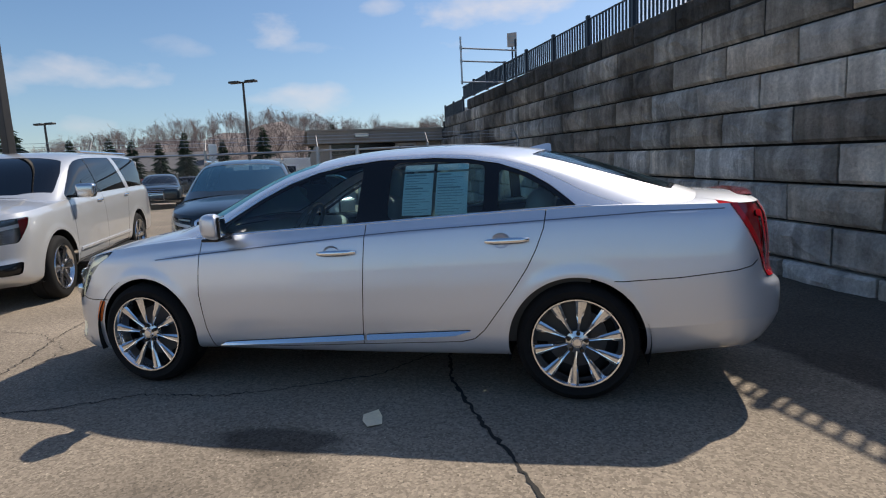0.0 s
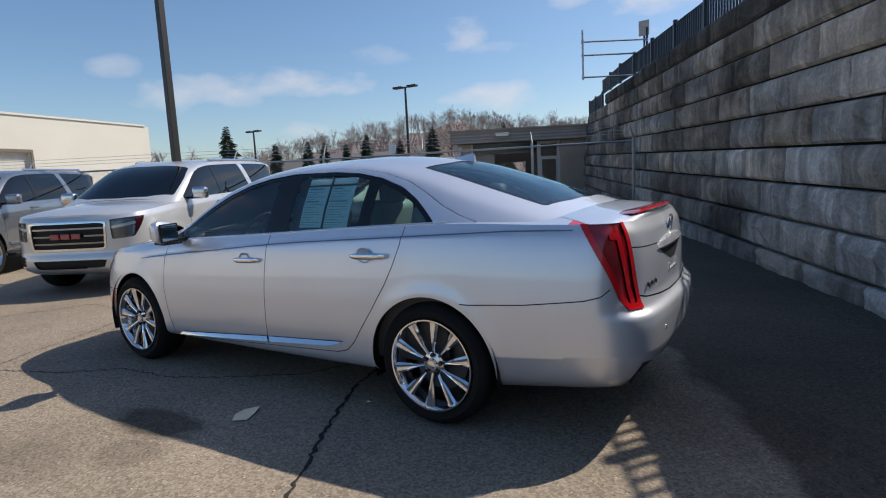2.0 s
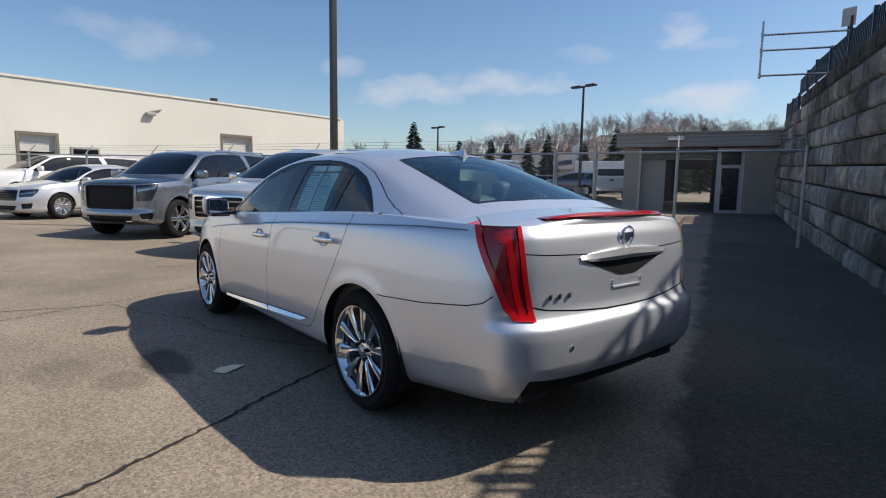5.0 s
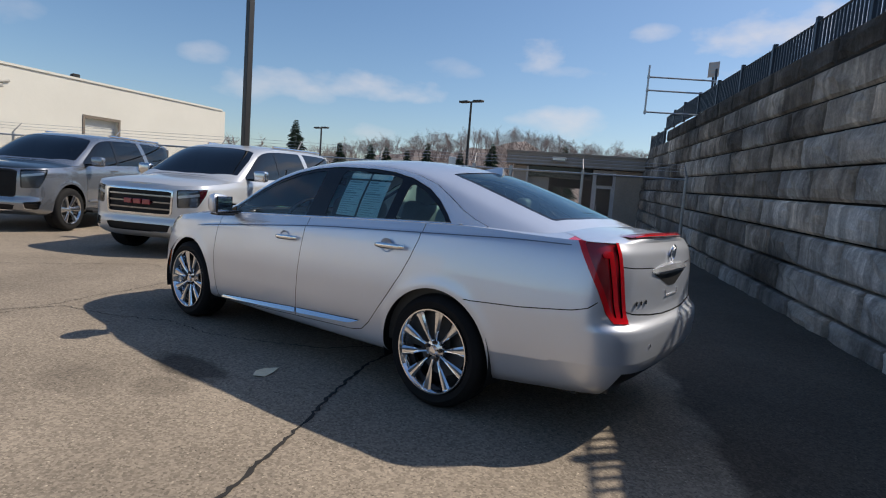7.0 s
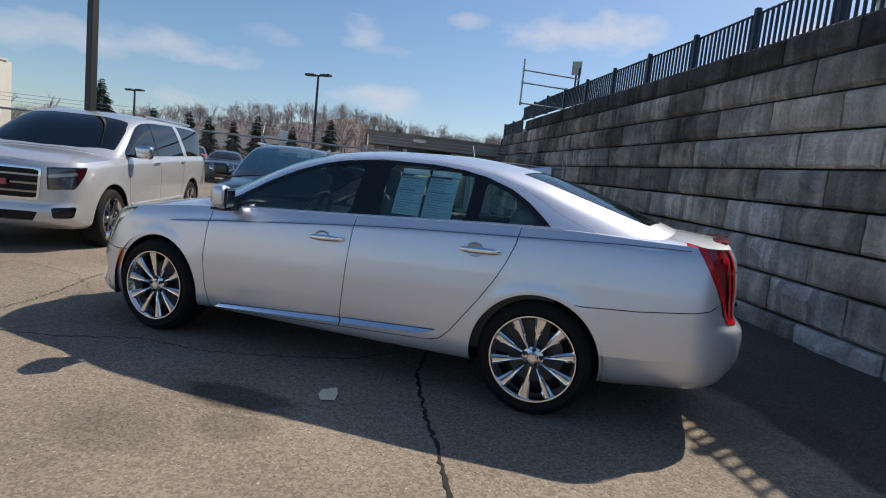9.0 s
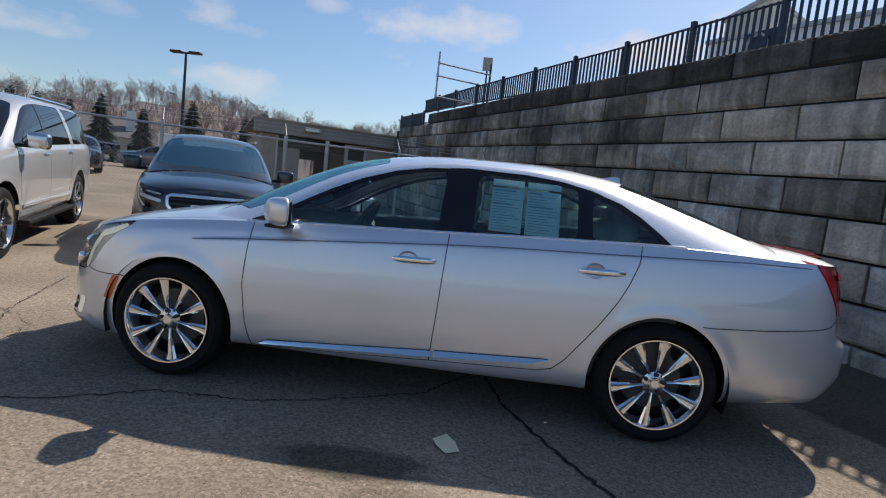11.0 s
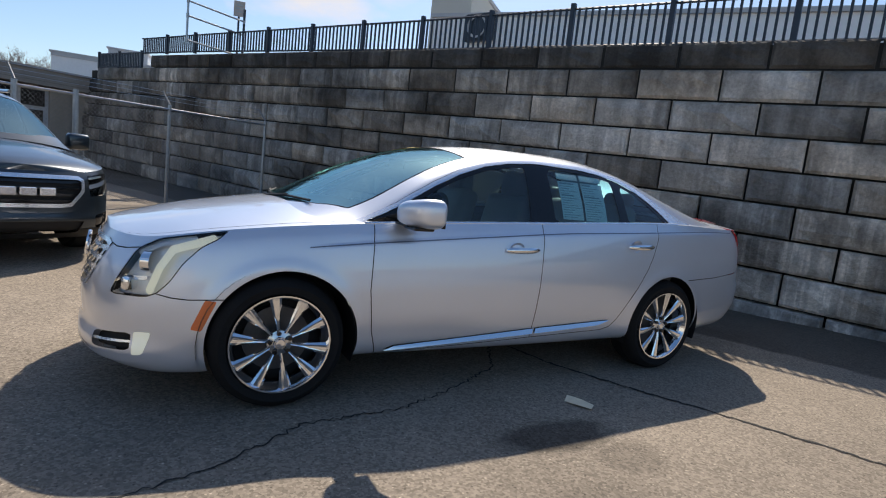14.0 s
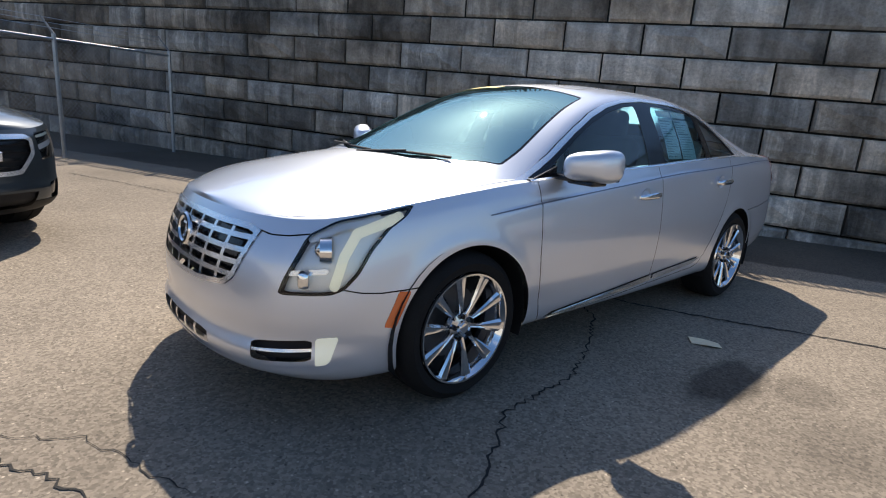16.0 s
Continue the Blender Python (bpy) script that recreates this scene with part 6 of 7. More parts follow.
# ---- the other vehicles ----
SUV = dict(
    plan=[(-2.60, 0), (-2.585, 0.45), (-2.52, 0.74), (-2.40, 0.90), (-2.15, 0.975), (-1.6, 1.0), (0, 1.015), (1.7, 1.01), (2.5, 0.985), (2.8, 0.93), (2.93, 0.75), (2.96, 0.4), (2.965, 0)],
    side=[(0, 0.12), (0.04, 0.06), (0.10, 0.025), (0.25, 0.008), (0.5, 0.0), (0.72, 0.004), (0.9, 0.02), (1, 0.05)],
    front=[(0, 0.22), (0.06, 0.10), (0.14, 0.02), (0.26, 0.0), (0.34, 0.012), (0.4, 0.03), (0.7, 0.035), (0.92, 0.05), (1, 0.085)],
    rear=[(0, 0.15), (0.1, 0.04), (0.25, 0), (0.35, 0.02), (0.45, 0.05), (1, 0.08)],
    low=[(-2.6, 0.30), (-2.2, 0.30), (0, 0.33), (2.96, 0.38)],
    belt=[(-2.6, 1.12), (-2.4, 1.135), (-1.9, 1.17), (-1.2, 1.215), (0, 1.25), (2.0, 1.27), (2.96, 1.27)],
    axles=(-1.65, 1.65), hub=0.40, arch=0.47, flare=0.01,
    tops=[([(-2.55, 1.135), (-2.3, 1.21), (-1.9, 1.255), (-1.5, 1.285), (-1.2, 1.30)], (-2.7, -1.1), 3.2)],
    cabin=(-1.5, 2.93), tuck=0.01, swell=0.02, crown=3.2,
    rail_y=[(-1.5, 0.95), (-1.25, 0.91), (-0.85, 0.85), (-0.5, 0.80), (-0.15, 0.775), (1.5, 0.77), (2.93, 0.75)],
    rail_z=[(-1.5, 1.19), (-1.3, 1.26), (-0.85, 1.53), (-0.5, 1.73), (-0.25, 1.80), (0.2, 1.835), (1.5, 1.85), (2.5, 1.83), (2.93, 1.79)],
    roof=[(-1.5, 1.29), (-1.25, 1.44), (-0.85, 1.68), (-0.5, 1.815), (-0.15, 1.87), (0.5, 1.893), (2.4, 1.88), (2.93, 1.82)],
    rake=(-1.47, -0.50), screen=(0.84, 0.70), mirror_x=-1.0, doors=(-1.12, 0.02, 1.15),
    posts=((0.06, 0.10, 0.05, False), (1.20, 1.42, 0.085, True)))


CROSS = dict(
    plan=[(-2.28, 0), (-2.26, 0.35), (-2.18, 0.62), (-2.02, 0.79), (-1.75, 0.875), (-1.3, 0.91), (0, 0.92), (1.4, 0.915), (2.0, 0.88), (2.25, 0.78), (2.33, 0.5), (2.35, 0)],
    side=SUV["side"], front=[(0, 0.20), (0.08, 0.08), (0.2, 0.01), (0.32, 0.0), (0.42, 0.015), (0.7, 0.03), (0.9, 0.06), (1, 0.10)], rear=SUV["rear"],
    low=[(-2.28, 0.24), (-1.9, 0.22), (0, 0.26), (2.35, 0.34)], belt=[(-2.28, 0.89), (-2.0, 0.92), (-1.6, 0.97), (-1.1, 1.03), (0, 1.06), (1.5, 1.10), (2.35, 1.12)],
    axles=(-1.3625, 1.3625), hub=0.36, arch=0.41, flare=0.012,
    tops=[([(-2.25, 0.92), (-2.0, 1.0), (-1.6, 1.07), (-1.2, 1.115), (-0.9, 1.13)], (-2.35, -0.8), 2.3)],
    cabin=(-1.15, 2.27), tuck=0.01, swell=0.02, crown=2.8,
    rail_y=[(-1.15, 0.85), (-0.9, 0.81), (-0.5, 0.735), (-0.15, 0.68), (0.2, 0.65), (1.5, 0.645), (2.27, 0.63)],
    rail_z=[(-1.15, 1.04), (-0.95, 1.10), (-0.5, 1.35), (-0.15, 1.52), (0.1, 1.58), (0.5, 1.605), (1.5, 1.59), (2.27, 1.52)],
    roof=[(-1.15, 1.12), (-0.9, 1.26), (-0.5, 1.47), (-0.15, 1.59), (0.15, 1.64), (0.7, 1.665), (1.6, 1.645), (2.27, 1.56)],
    rake=(-1.06, -0.16), screen=(0.74, 0.60), mirror_x=-0.66)


def vehicle(name, m, spec, body_mat, label, category, scale=(1, 1, 1), group="", grille=(0.55, 0.62, 1.06, 4), badge=None, dark_hood=None, wheels=SATIN, rake=None, tail_x=None, low_mat=None, rack=True, bar_mat=None, cells=(190, 36, 12, 96, 34), rim=0.035, shield=GLASS_SUV, frame_mat=None, amber=False, handles=None, mold=None, mirror_mat=None, hexed=False, bowl=None):
    """A parked vehicle: body, cut doors, glass, lamps, grille, mirrors and wheels, facing -x before m."""
    car = empty(name, m, label, category, group)
    sc = np.array(scale, float)
    wide_ = max(p[1] for p in spec["plan"]) * sc[1]

    def fit(p):
        V, F = p
        V = V.copy()
        V[:, :3] *= sc
        return V, F

    def pb(n, p, mt, lab="", host=None):
        p = fit(p)
        panel(n, p, mt, host or car, lab)
        panel(n, mirrored(p), mt, host or car, lab)

    def pw(n, p, mt, lab=""):
        p = fit(p)
        panel(n, joined(p, mirrored(p)), mt, car, lab)
    A_, tops_, C_ = skin(spec, cells)
    f = lambda V: np.minimum(*[np.hypot(V[:, 0] - x, V[:, 2] - spec["hub"]) for x in spec["axles"]]) - spec["arch"]
    _, b = split(A_, f)
    gw, z0, z1, nb = grille
    gr = inside([(-1, z1), (gw, z1), (gw * 0.96, z0 + 0.04), (gw * 0.9, z0), (-1, z0)], 6, 2, 0.06)
    if hexed:
        gr = inside([(-1, z1), (gw * 0.88, z1), (gw, z1 - 0.035), (gw * 0.97, z0 + 0.15), (gw * 0.70, z0), (-1, z0)], 6, 2, 0.06)
    g_, b = carve(b, gr, 0.02, 1)
    hl = inside([(gw + 0.05, z1 - 0.28 * (z1 - z0)), (gw + 0.05, z1 + 0.005), (gw + 0.30, z1 + 0.02), (gw + 0.55, z1 + 0.03), (gw + 0.50, z1 - 0.06), (gw + 0.36, z1 - 0.62 * (z1 - z0)), (gw + 0.06, z1 - 0.66 * (z1 - z0))], 6, 2, 0.05)
    h_, b = carve(b, hl, 0.02, 1)
    lg = inside([(-1, z0 - 0.13), (gw * 0.95, z0 - 0.13), (gw * 0.85, z0 - 0.25), (-1, z0 - 0.25)], 6, 2, 0.06)
    l_, b = carve(b, lg, 0.02, 1)
    fg = inside([(gw + 0.10, z0 - 0.08), (gw + 0.38, z0 - 0.06), (gw + 0.34, z0 - 0.20), (gw + 0.12, z0 - 0.21)], 6, 2, 0.1)
    fo_, b = carve(b, fg, 0.02, 1)
    x0, x1, x2 = spec.get("doors", (spec["axles"][0] + 0.62, 0.14, spec["axles"][1] - 0.50))
    zb = spec["low"][1][1]
    zt = 1.3
    cuts = [line([(x0, zb + 0.10), (x0 - 0.03, zt)], 0.005), line([(x1, zb + 0.08), (x1 + 0.03, zt)], 0.005), line([(x2 - 0.15, zb + 0.12), (x2, spec["hub"] + spec["arch"] + 0.1), (x2 + 0.12, zt)], 0.005),
            line([(x0, zb + 0.10), (x2 - 0.15, zb + 0.12)], 0.005)]
    gaps_ = []
    for c in cuts:
        gp, b = carve(b, c, 0.009, 2)
        gaps_.append(gp)
    if low_mat:
        lo_, b = split(b, lambda V: V[:, 2] - (zb + 0.13))
        pw("lower_cladding", push(lo_, 0.004), low_mat)
    pw("body", b, body_mat)
    for gp in gaps_:
        pb("door_gap", push(gp, -0.008), GAP)
    pw("hood", tops_[0], dark_hood or body_mat)
    for extra in tops_[1:]:
        pw("rear_deck", extra, body_mat)
    pw("grille", push(g_, -0.03), PLASTIC, "dark grille")
    fr_, _ = split(g_, lambda V: -(gr(V) + rim))
    bm_ = bar_mat or CHROME
    pw("grille_frame", push(fr_, 0.008), frame_mat or bm_, "bright grille surround")
    for k in range(nb):
        z = z0 + (z1 - z0) * (k + 1) / (nb + 1)
        s_, _ = carve(g_, line([(-1, z), (2, z)], 0.012, 6, 2), 0.009, 2)
        pw("grille_bar", push(s_, -0.005), bm_)
    pw("lower_grille", push(l_, -0.02), PLASTIC)
    if badge:
        for k in (-1, 0, 1):
            part("badge_bar", box_bm((0.03, 0.13 * sc[1], 0.075 * sc[2]), bevel=0.008, segments=1, at=((spec["plan"][0][0] + 0.045) * sc[0] - 0.03, k * 0.155 * sc[1], (z0 + z1) / 2 * sc[2])), badge, car)
    hf = fit(h_)
    for side in (False, True):
        lamp = new("headlamp")
        lamp.parent = car
        q = mirrored(hf) if side else hf
        panel("bowl", push(q, -0.03), bowl or LAMP_SMOKE, lamp)
        inn_, _ = carve(h_, line([(gw + 0.08, z1 - 0.1), (gw + 0.44, z1 - 0.05)], 0.02, 6, 2), 0.02, 1)
        inn_ = fit(inn_)
        panel("light_bar", push(mirrored(inn_) if side else inn_, -0.012), BOWL, lamp)
        if amber:
            am_, _ = split(h_, lambda V: gw + 0.40 - V[:, 6])
            am_ = fit(am_)
            panel("corner_marker", push(mirrored(am_) if side else am_, -0.006), RED_DEEP, lamp, "red-brown corner marker")
        if hexed:
            for pts, w_ in (([(gw + 0.52, z1 + 0.02), (gw + 0.44, z1 - 0.10), (gw + 0.30, z1 - 0.18)], 0.016), ([(gw + 0.08, z1 - 0.02), (gw + 0.30, z1 + 0.0)], 0.010)):
                drl, _ = carve(h_, line(pts, w_, 6, 2), 0.012, 2)
                drl = fit(drl)
                panel("running_light", push(mirrored(drl) if side else drl, -0.006), LAMP_WHITE, lamp, "bright running light strip")
        panel("lens", q, GLASS_LAMP, lamp, "clear headlamp lens")
        q = mirrored(fit(fo_)) if side else fit(fo_)
        panel("fog_recess", push(q, -0.02), GLOSS_BLACK, car)
    # cabin glass
    rz, rx = spec["rail_z"], spec["cabin"]
    zr, bz = table(rz), table(spec["belt"])
    xs = np.linspace(rx[0] + 0.36, rx[1] - 0.14, 26)
    top_, low_2 = split(C_, lambda V: V[:, 7] - 1.0)[::-1]
    win = inside([(x, bz(x) + 0.025) for x in (xs[0], xs[-1])] + [(x, max(zr(x) - 0.055, bz(x) + 0.03)) for x in xs[::-1]])
    w_, pl = carve(low_2, win, 0.02, 1)
    posts = spec.get("posts")
    if posts is None:
        posts = [(x1 + 0.06, x1 + 0.10, 0.05, False), (x2 + 0.11, x2 + 0.15, 0.05, False)]
        posts.append((rx[1] - 1.00, rx[1] - 1.04, 0.10, True) if tail_x is None else (tail_x - 0.02, tail_x + 0.02, 0.02, False))
    pillars = []
    for xt, xb, hw, own in posts:
        pp, w_ = carve(w_, line([(xb, 1.0 if tail_x is not None else bz(0)), (xt, 2.0 if tail_x is not None else zr(0.5))], hw), 0.02, 1)
        pillars.append((pp, own))
    pb("side_window", push(w_, -0.004), GLASS_SUV, "dark tinted side glass")
    for pp, own in pillars:
        pb("window_pillar", pp, body_mat if own else GLOSS_BLACK)
    pb("pillar", pl, body_mat)
    wx = rake or spec.get("rake", (-1.22, -0.30))
    sb, stp = spec.get("screen", (0.86, 0.70))
    scr = inside([(wx[0] - 0.3, 0.9), (wx[0], 0.02), (wx[0] + 0.03, -0.58 * sb), (wx[0] + 0.19, -sb), (wx[1] - 0.3, -stp - 0.08), (wx[1], -stp), (wx[1] - 0.03, 0.02), (wx[1], 0.9)], 0, 1, 0.05)
    s_, top_ = carve(top_, scr, 0.02, 1)
    pw("windshield", push(s_, -0.004), shield, "tinted windshield")
    if tail_x is not None:
        bk = inside([(1.25, 0.6), (1.25, 0.02), (1.165, -0.46), (1.965, -0.535), (2.05, 0.02), (2.05, 0.6)], 0, 1, 0.06)
        s_, top_ = carve(top_, bk, 0.02, 1)
        pw("rear_windshield", push(s_, -0.004), GLASS_SUV)
    pw("roof", top_, body_mat)
    part("cabin_floor", box_bm(((rx[1] - rx[0] - 0.5) * sc[0], 1.5 * sc[1], 0.6 * sc[2]), at=((rx[0] + rx[1]) / 2 * sc[0], 0, 0.75 * sc[2]), bevel=0.03), TRIM_DARK, car)
    if tail_x is None:
        end = rx[1] * sc[0]
        zz_ = (float(zr(rx[1])) - 0.05, float(bz(rx[1])) - 0.05)
        part("tailgate", box_bm((0.05, 1.45 * wide_, (zz_[0] - zz_[1]) * sc[2]), at=(end - 0.03, 0, (zz_[0] + zz_[1]) / 2 * sc[2]), bevel=0.02), body_mat, car)
        if rack:
            for side in (-1, 1):
                part("roof_rail", tube_bm((0.2 * sc[0], side * 0.685 * wide_, (zr(0.5) + 0.035) * sc[2]), ((rx[1] - 0.5) * sc[0], side * 0.67 * wide_, (zr(0.5) + 0.035) * sc[2]), 0.022), CHROME if rack is True else rack, car)
        for side in (-1, 1):
            part("running_board", box_bm(((spec["axles"][1] - spec["axles"][0] - 1.15) * sc[0], 0.16, 0.06), at=(0, side * (wide_ - 0.015), 0.34 * sc[2]), bevel=0.02), PLASTIC, car)
    mx = spec.get("mirror_x", -0.78)
    for side in (-1, 1):
        for xh in (x1 - 0.16, x2 - 0.02 if tail_x is None else x2 - 0.1):
            zh = float(bz(xh)) - 0.10
            part("door_handle", box_bm((0.22, 0.03, 0.032), bevel=0.012, at=(xh * sc[0], side * (wide_ - 0.008), zh * sc[2])), handles or body_mat, car)
        part("door_molding", box_bm(((x2 - x0 - 0.1) * sc[0], 0.02, 0.045), bevel=0.008, at=((x0 + x2) / 2 * sc[0], side * (wide_ - 0.003), (zb + 0.24) * sc[2])), mold or body_mat, car)
        part("side_mirror", box_bm((0.14, 0.24, 0.19 if tail_x is None else 0.14), bevel=0.045, segments=3, at=(mx * sc[0], side * (wide_ + 0.12), (float(bz(mx)) + (0.10 if tail_x is None else 0.06)) * sc[2])), mirror_mat or body_mat, car, smooth=True)
        part("mirror_arm", box_bm((0.07, 0.16, 0.04), bevel=0.012, at=((mx - 0.02) * sc[0], side * (wide_ - 0.01), (float(bz(mx)) + 0.03) * sc[2])), PLASTIC, car)
        # dark box added inside the front as stand-in shade
        part("bumper_shadow", box_bm((0.5, 0.5, 0.2), at=(spec["axles"][0] * sc[0], side * 0.45 * sc[1], 0.55 * sc[2])), PLASTIC, car)
        for x in spec["axles"]:
            wheel("wheel", (x * sc[0], side * (wide_ - 0.15), spec["hub"] * sc[2]), car, r=spec["hub"] * sc[2], rim_r=spec["hub"] * sc[2] * 0.69, wide=0.27, spokes=6 if tail_x is None else 10, rim_mat=wheels, out=side, simple=True)
            ln = lathe_bm([(spec["arch"] + 0.01, 0.0), (spec["arch"] + 0.01, 0.35), (0.0, 0.35)], 28, "y")
            for v in ln.verts:
                v.co = Vector((v.co.x * sc[0], -v.co.y * side, max(v.co.z, -0.1) * sc[2]))
            bmesh.ops.translate(ln, vec=(x * sc[0], side * (wide_ - 0.085), spec["hub"] * sc[2]), verts=ln.verts)
            part("wheel_liner", ln, PLASTIC, car)
    return car


def parked(x, y, hx, hy, axle):
    """The pose of a vehicle whose front axle's middle is at x, y and that faces the way hx, hy."""
    turn = math.atan2(-hy, -hx)
    d = Vector((hx, hy, 0)).normalized()
    at = Vector((x, y, 0)) + d * axle
    rear = at + d * axle
    z0, z1 = ground_z(x, y), ground_z(rear.x, rear.y)
    return Matrix.Translation((at.x, at.y, (z0 + z1) / 2)) @ Matrix.Rotation(turn, 4, "Z") @ Matrix.Rotation(math.atan2(z0 - z1, -2 * axle), 4, "Y")


vehicle("suv", parked(-5.735, 1.215, 0.447, -0.894, -1.65), SUV, PEARL_PAINT, "long silver-white full-size sport utility vehicle with chrome grille", "suv", badge=RED_PAINT, amber=True, group="parked cars", grille=(0.58, 0.66, 1.06, 3), bar_mat=GRILLE_BAR, frame_mat=CHROME, rim=0.03, mirror_mat=SATIN, handles=CHROME)
vehicle("suv", parked(-9.3, -0.02, 0.6, -0.8, -1.485), SUV, GREY_PAINT, "grey luxury sport utility vehicle with a black grille", "suv", group="parked cars", bar_mat=PLASTIC, dark_hood=DARK_PAINT, grille=(0.6, 0.62, 1.10, 6), scale=(0.9, 1, 1))
vehicle("crossover", parked(-3.40, 3.35, 0.46, -0.888, -1.3625), CROSS, DARK_PAINT, "dark blue-grey crossover with a wide chrome-framed grille", "suv", badge=BRIGHT, group="parked cars", grille=(0.52, 0.56, 0.86, 4), low_mat=PLASTIC, bar_mat=GLOSS_BLACK, frame_mat=BRIGHT, rim=0.035, shield=GLASS_TEAL, hexed=True, bowl=GLOSS_BLACK)
SED2 = dict(SEDAN, crease=[])
vehicle("sports_sedan", parked(-15.0, -1.5, 0.5, -0.866, -1.4185), SED2, PEARL_PAINT, "pale silver sports sedan with black grille", "car", group="parked cars", grille=(0.45, 0.50, 0.78, 5), bar_mat=GLOSS_BLACK, tail_x=0.95, rake=(-1.36, -0.28), shield=GLASS_FRONT)
vehicle("suv", parked(-20.6, -2.2, 0.35, -0.94, -1.65), SUV, WHITE_PAINT, "white sport utility vehicle parked behind the sports sedan", "suv", group="parked cars")

# ---- the long cream building ----
B0, BD = Vector((-26.1, 13.9, 0)), Vector((0.22, -0.9755, 0))
BN = Vector((0.9755, 0.22, 0))
hall = empty("warehouse_building", Matrix.Identity(4), "long low cream-painted commercial building with grey doors", "building")


def on_hall(d, out, z):
    p = B0 + BD * d + BN * out
    return Vector((p.x, p.y, z))


def slab(name, d0, d1, z0, z1, out0, out1, mat, parent, label=""):
    v = [on_hall(d, o, z) for d in (d0, d1) for o in (out0, out1) for z in (z0, z1)]
    return mesh_ob(name, v, [(0, 1, 3, 2), (4, 6, 7, 5), (0, 4, 5, 1), (2, 3, 7, 6), (0, 2, 6, 4), (1, 5, 7, 3)], mat, parent, label)


HOLES = [(6.09, 7.64, 0.2, 3.45), (14.75, 15.95, 0.2, 2.9), (24.0, 27.0, 0.2, 3.4)]
edge_ = 0.0
for d0, d1, z0, z1 in HOLES:
    slab("wall", edge_, d0, -0.5, 5.0, -0.3, 0, CREAM, hall)
    slab("wall", d0, d1, z1, 5.0, -0.3, 0, CREAM, hall)
    half = z1 - 0.62 if d0 > 10 and d0 < 20 else -0.2
    dr = slab("door", d0, d1, half, z1, -0.25, -0.18, DOOR_PALE, hall, "pale roll-up door" if half < 0 else "half-raised pale roll-up door")
    if half > 0:
        slab("door_opening", d0, d1, -0.2, half, -0.29, -0.26, DARK_INSIDE, hall)
    for e0, e1 in ((d0 - 0.1, d0), (d1, d1 + 0.1)):
        slab("door_jamb", e0, e1, -0.2, z1, -0.02, 0.03, DOOR_FRAME, hall)
    slab("door_head", d0 - 0.1, d1 + 0.1, z1, z1 + 0.12, -0.02, 0.03, DOOR_FRAME, hall)
    zk = half + 0.3
    while zk < z1 - 0.1:
        slab("door_slat", d0 + 0.02, d1 - 0.02, zk, zk + 0.02, -0.178, -0.165, GREY_METAL, dr)
        zk += 0.5
    edge_ = d1
slab("wall", edge_, 45.0, -0.5, 5.0, -0.3, 0, CREAM, hall)
slab("roof", 0, 45.0, 4.88, 4.95, -26, -0.3, GREY_METAL, hall)
slab("coping", -0.05, 45.0, 5.0, 5.09, -0.35, 0.05, CREAM, hall)
slab("wall", -0.3, -0.001, -0.5, 5.0, -26, 0.0, CREAM, hall)
w_ = new("window")
w_.parent = hall
slab("frame", 13.2, 14.25, 2.0, 2.52, 0.003, 0.05, DOOR_GREY, w_)
slab("pane", 13.27, 14.18, 2.07, 2.45, 0.05, 0.056, GLOSS_BLACK, w_)
part("wall_lamp", box_bm((0.2, 0.42, 0.14), bevel=0.03, m=Matrix.Rotation(0.22, 4, "Z"), at=on_hall(11.1, 0.13, 4.15)), DOOR_GREY, hall)
part("conduit", tube_bm(on_hall(11.1, 0.05, 4.25), on_hall(10.6, 0.05, 4.4), 0.04), DOOR_GREY, hall)
for d in (7.7, 19.0):
    part("roof_vent", box_bm((0.3, 0.3, 0.34), bevel=0.03, at=on_hall(d, -0.6, 5.15)), DARK_INSIDE, hall)

# ---- the low garage at the end of the wall ----
GA, GE, GB = Vector((-8.75, 17.3, 0)), Vector((0.885, 0.465, 0)), Vector((-0.465, 0.885, 0))
shed = empty("garage_building", Matrix.Identity(4), "low tan masonry garage with an open bay and glass door", "building")
gz = 0.30


def g_at(a, b, z):
    p = GA + GE * a + GB * b
    return Vector((p.x, p.y, z + gz))


def gbox(name, a0, a1, b0, b1, z0, z1, mat, parent=shed, label=""):
    v = [g_at(a, b, z) for a in (a0, a1) for b in (b0, b1) for z in (z0, z1)]
    return mesh_ob(name, v, [(0, 1, 3, 2), (4, 6, 7, 5), (0, 4, 5, 1), (2, 3, 7, 6), (0, 2, 6, 4), (1, 5, 7, 3)], mat, parent, label)


gbox("wall", 0, 0.55, 0, 0.3, -0.6, 2.5, BLOCK_TAN)
gbox("wall", 4.30, 6.2, 0, 0.3, -0.6, 2.5, BLOCK_TAN)
gbox("fascia", -0.3, 6.2, -0.35, 0.3, 2.52, 3.0, BLOCK_TAN, label="wide tan fascia under the flat roof")
for k in range(3):
    gbox("fascia_joint", -0.305, 6.19, -0.356, -0.351, 2.64 + 0.12 * k, 2.65 + 0.12 * k, DOOR_FRAME)
gbox("roof", -0.35, 6.2, -0.4, 9.0, 3.003, 3.07, BLOCK_TAN)
gbox("wall", 0, 0.3, 0.3, 8.7, -0.6, 2.5, BLOCK_TAN)
gbox("wall", 4.45, 4.75, 0.3, 8.7, -0.6, 2.5, BLOCK_TAN)
gbox("ceiling", 0.3, 4.45, 0.3, 8.7, 2.4, 2.5, DARK_INSIDE)
gbox("wall", 0.3, 2.0, 8.7, 9.0, -0.6, 2.4, DARK_INSIDE)
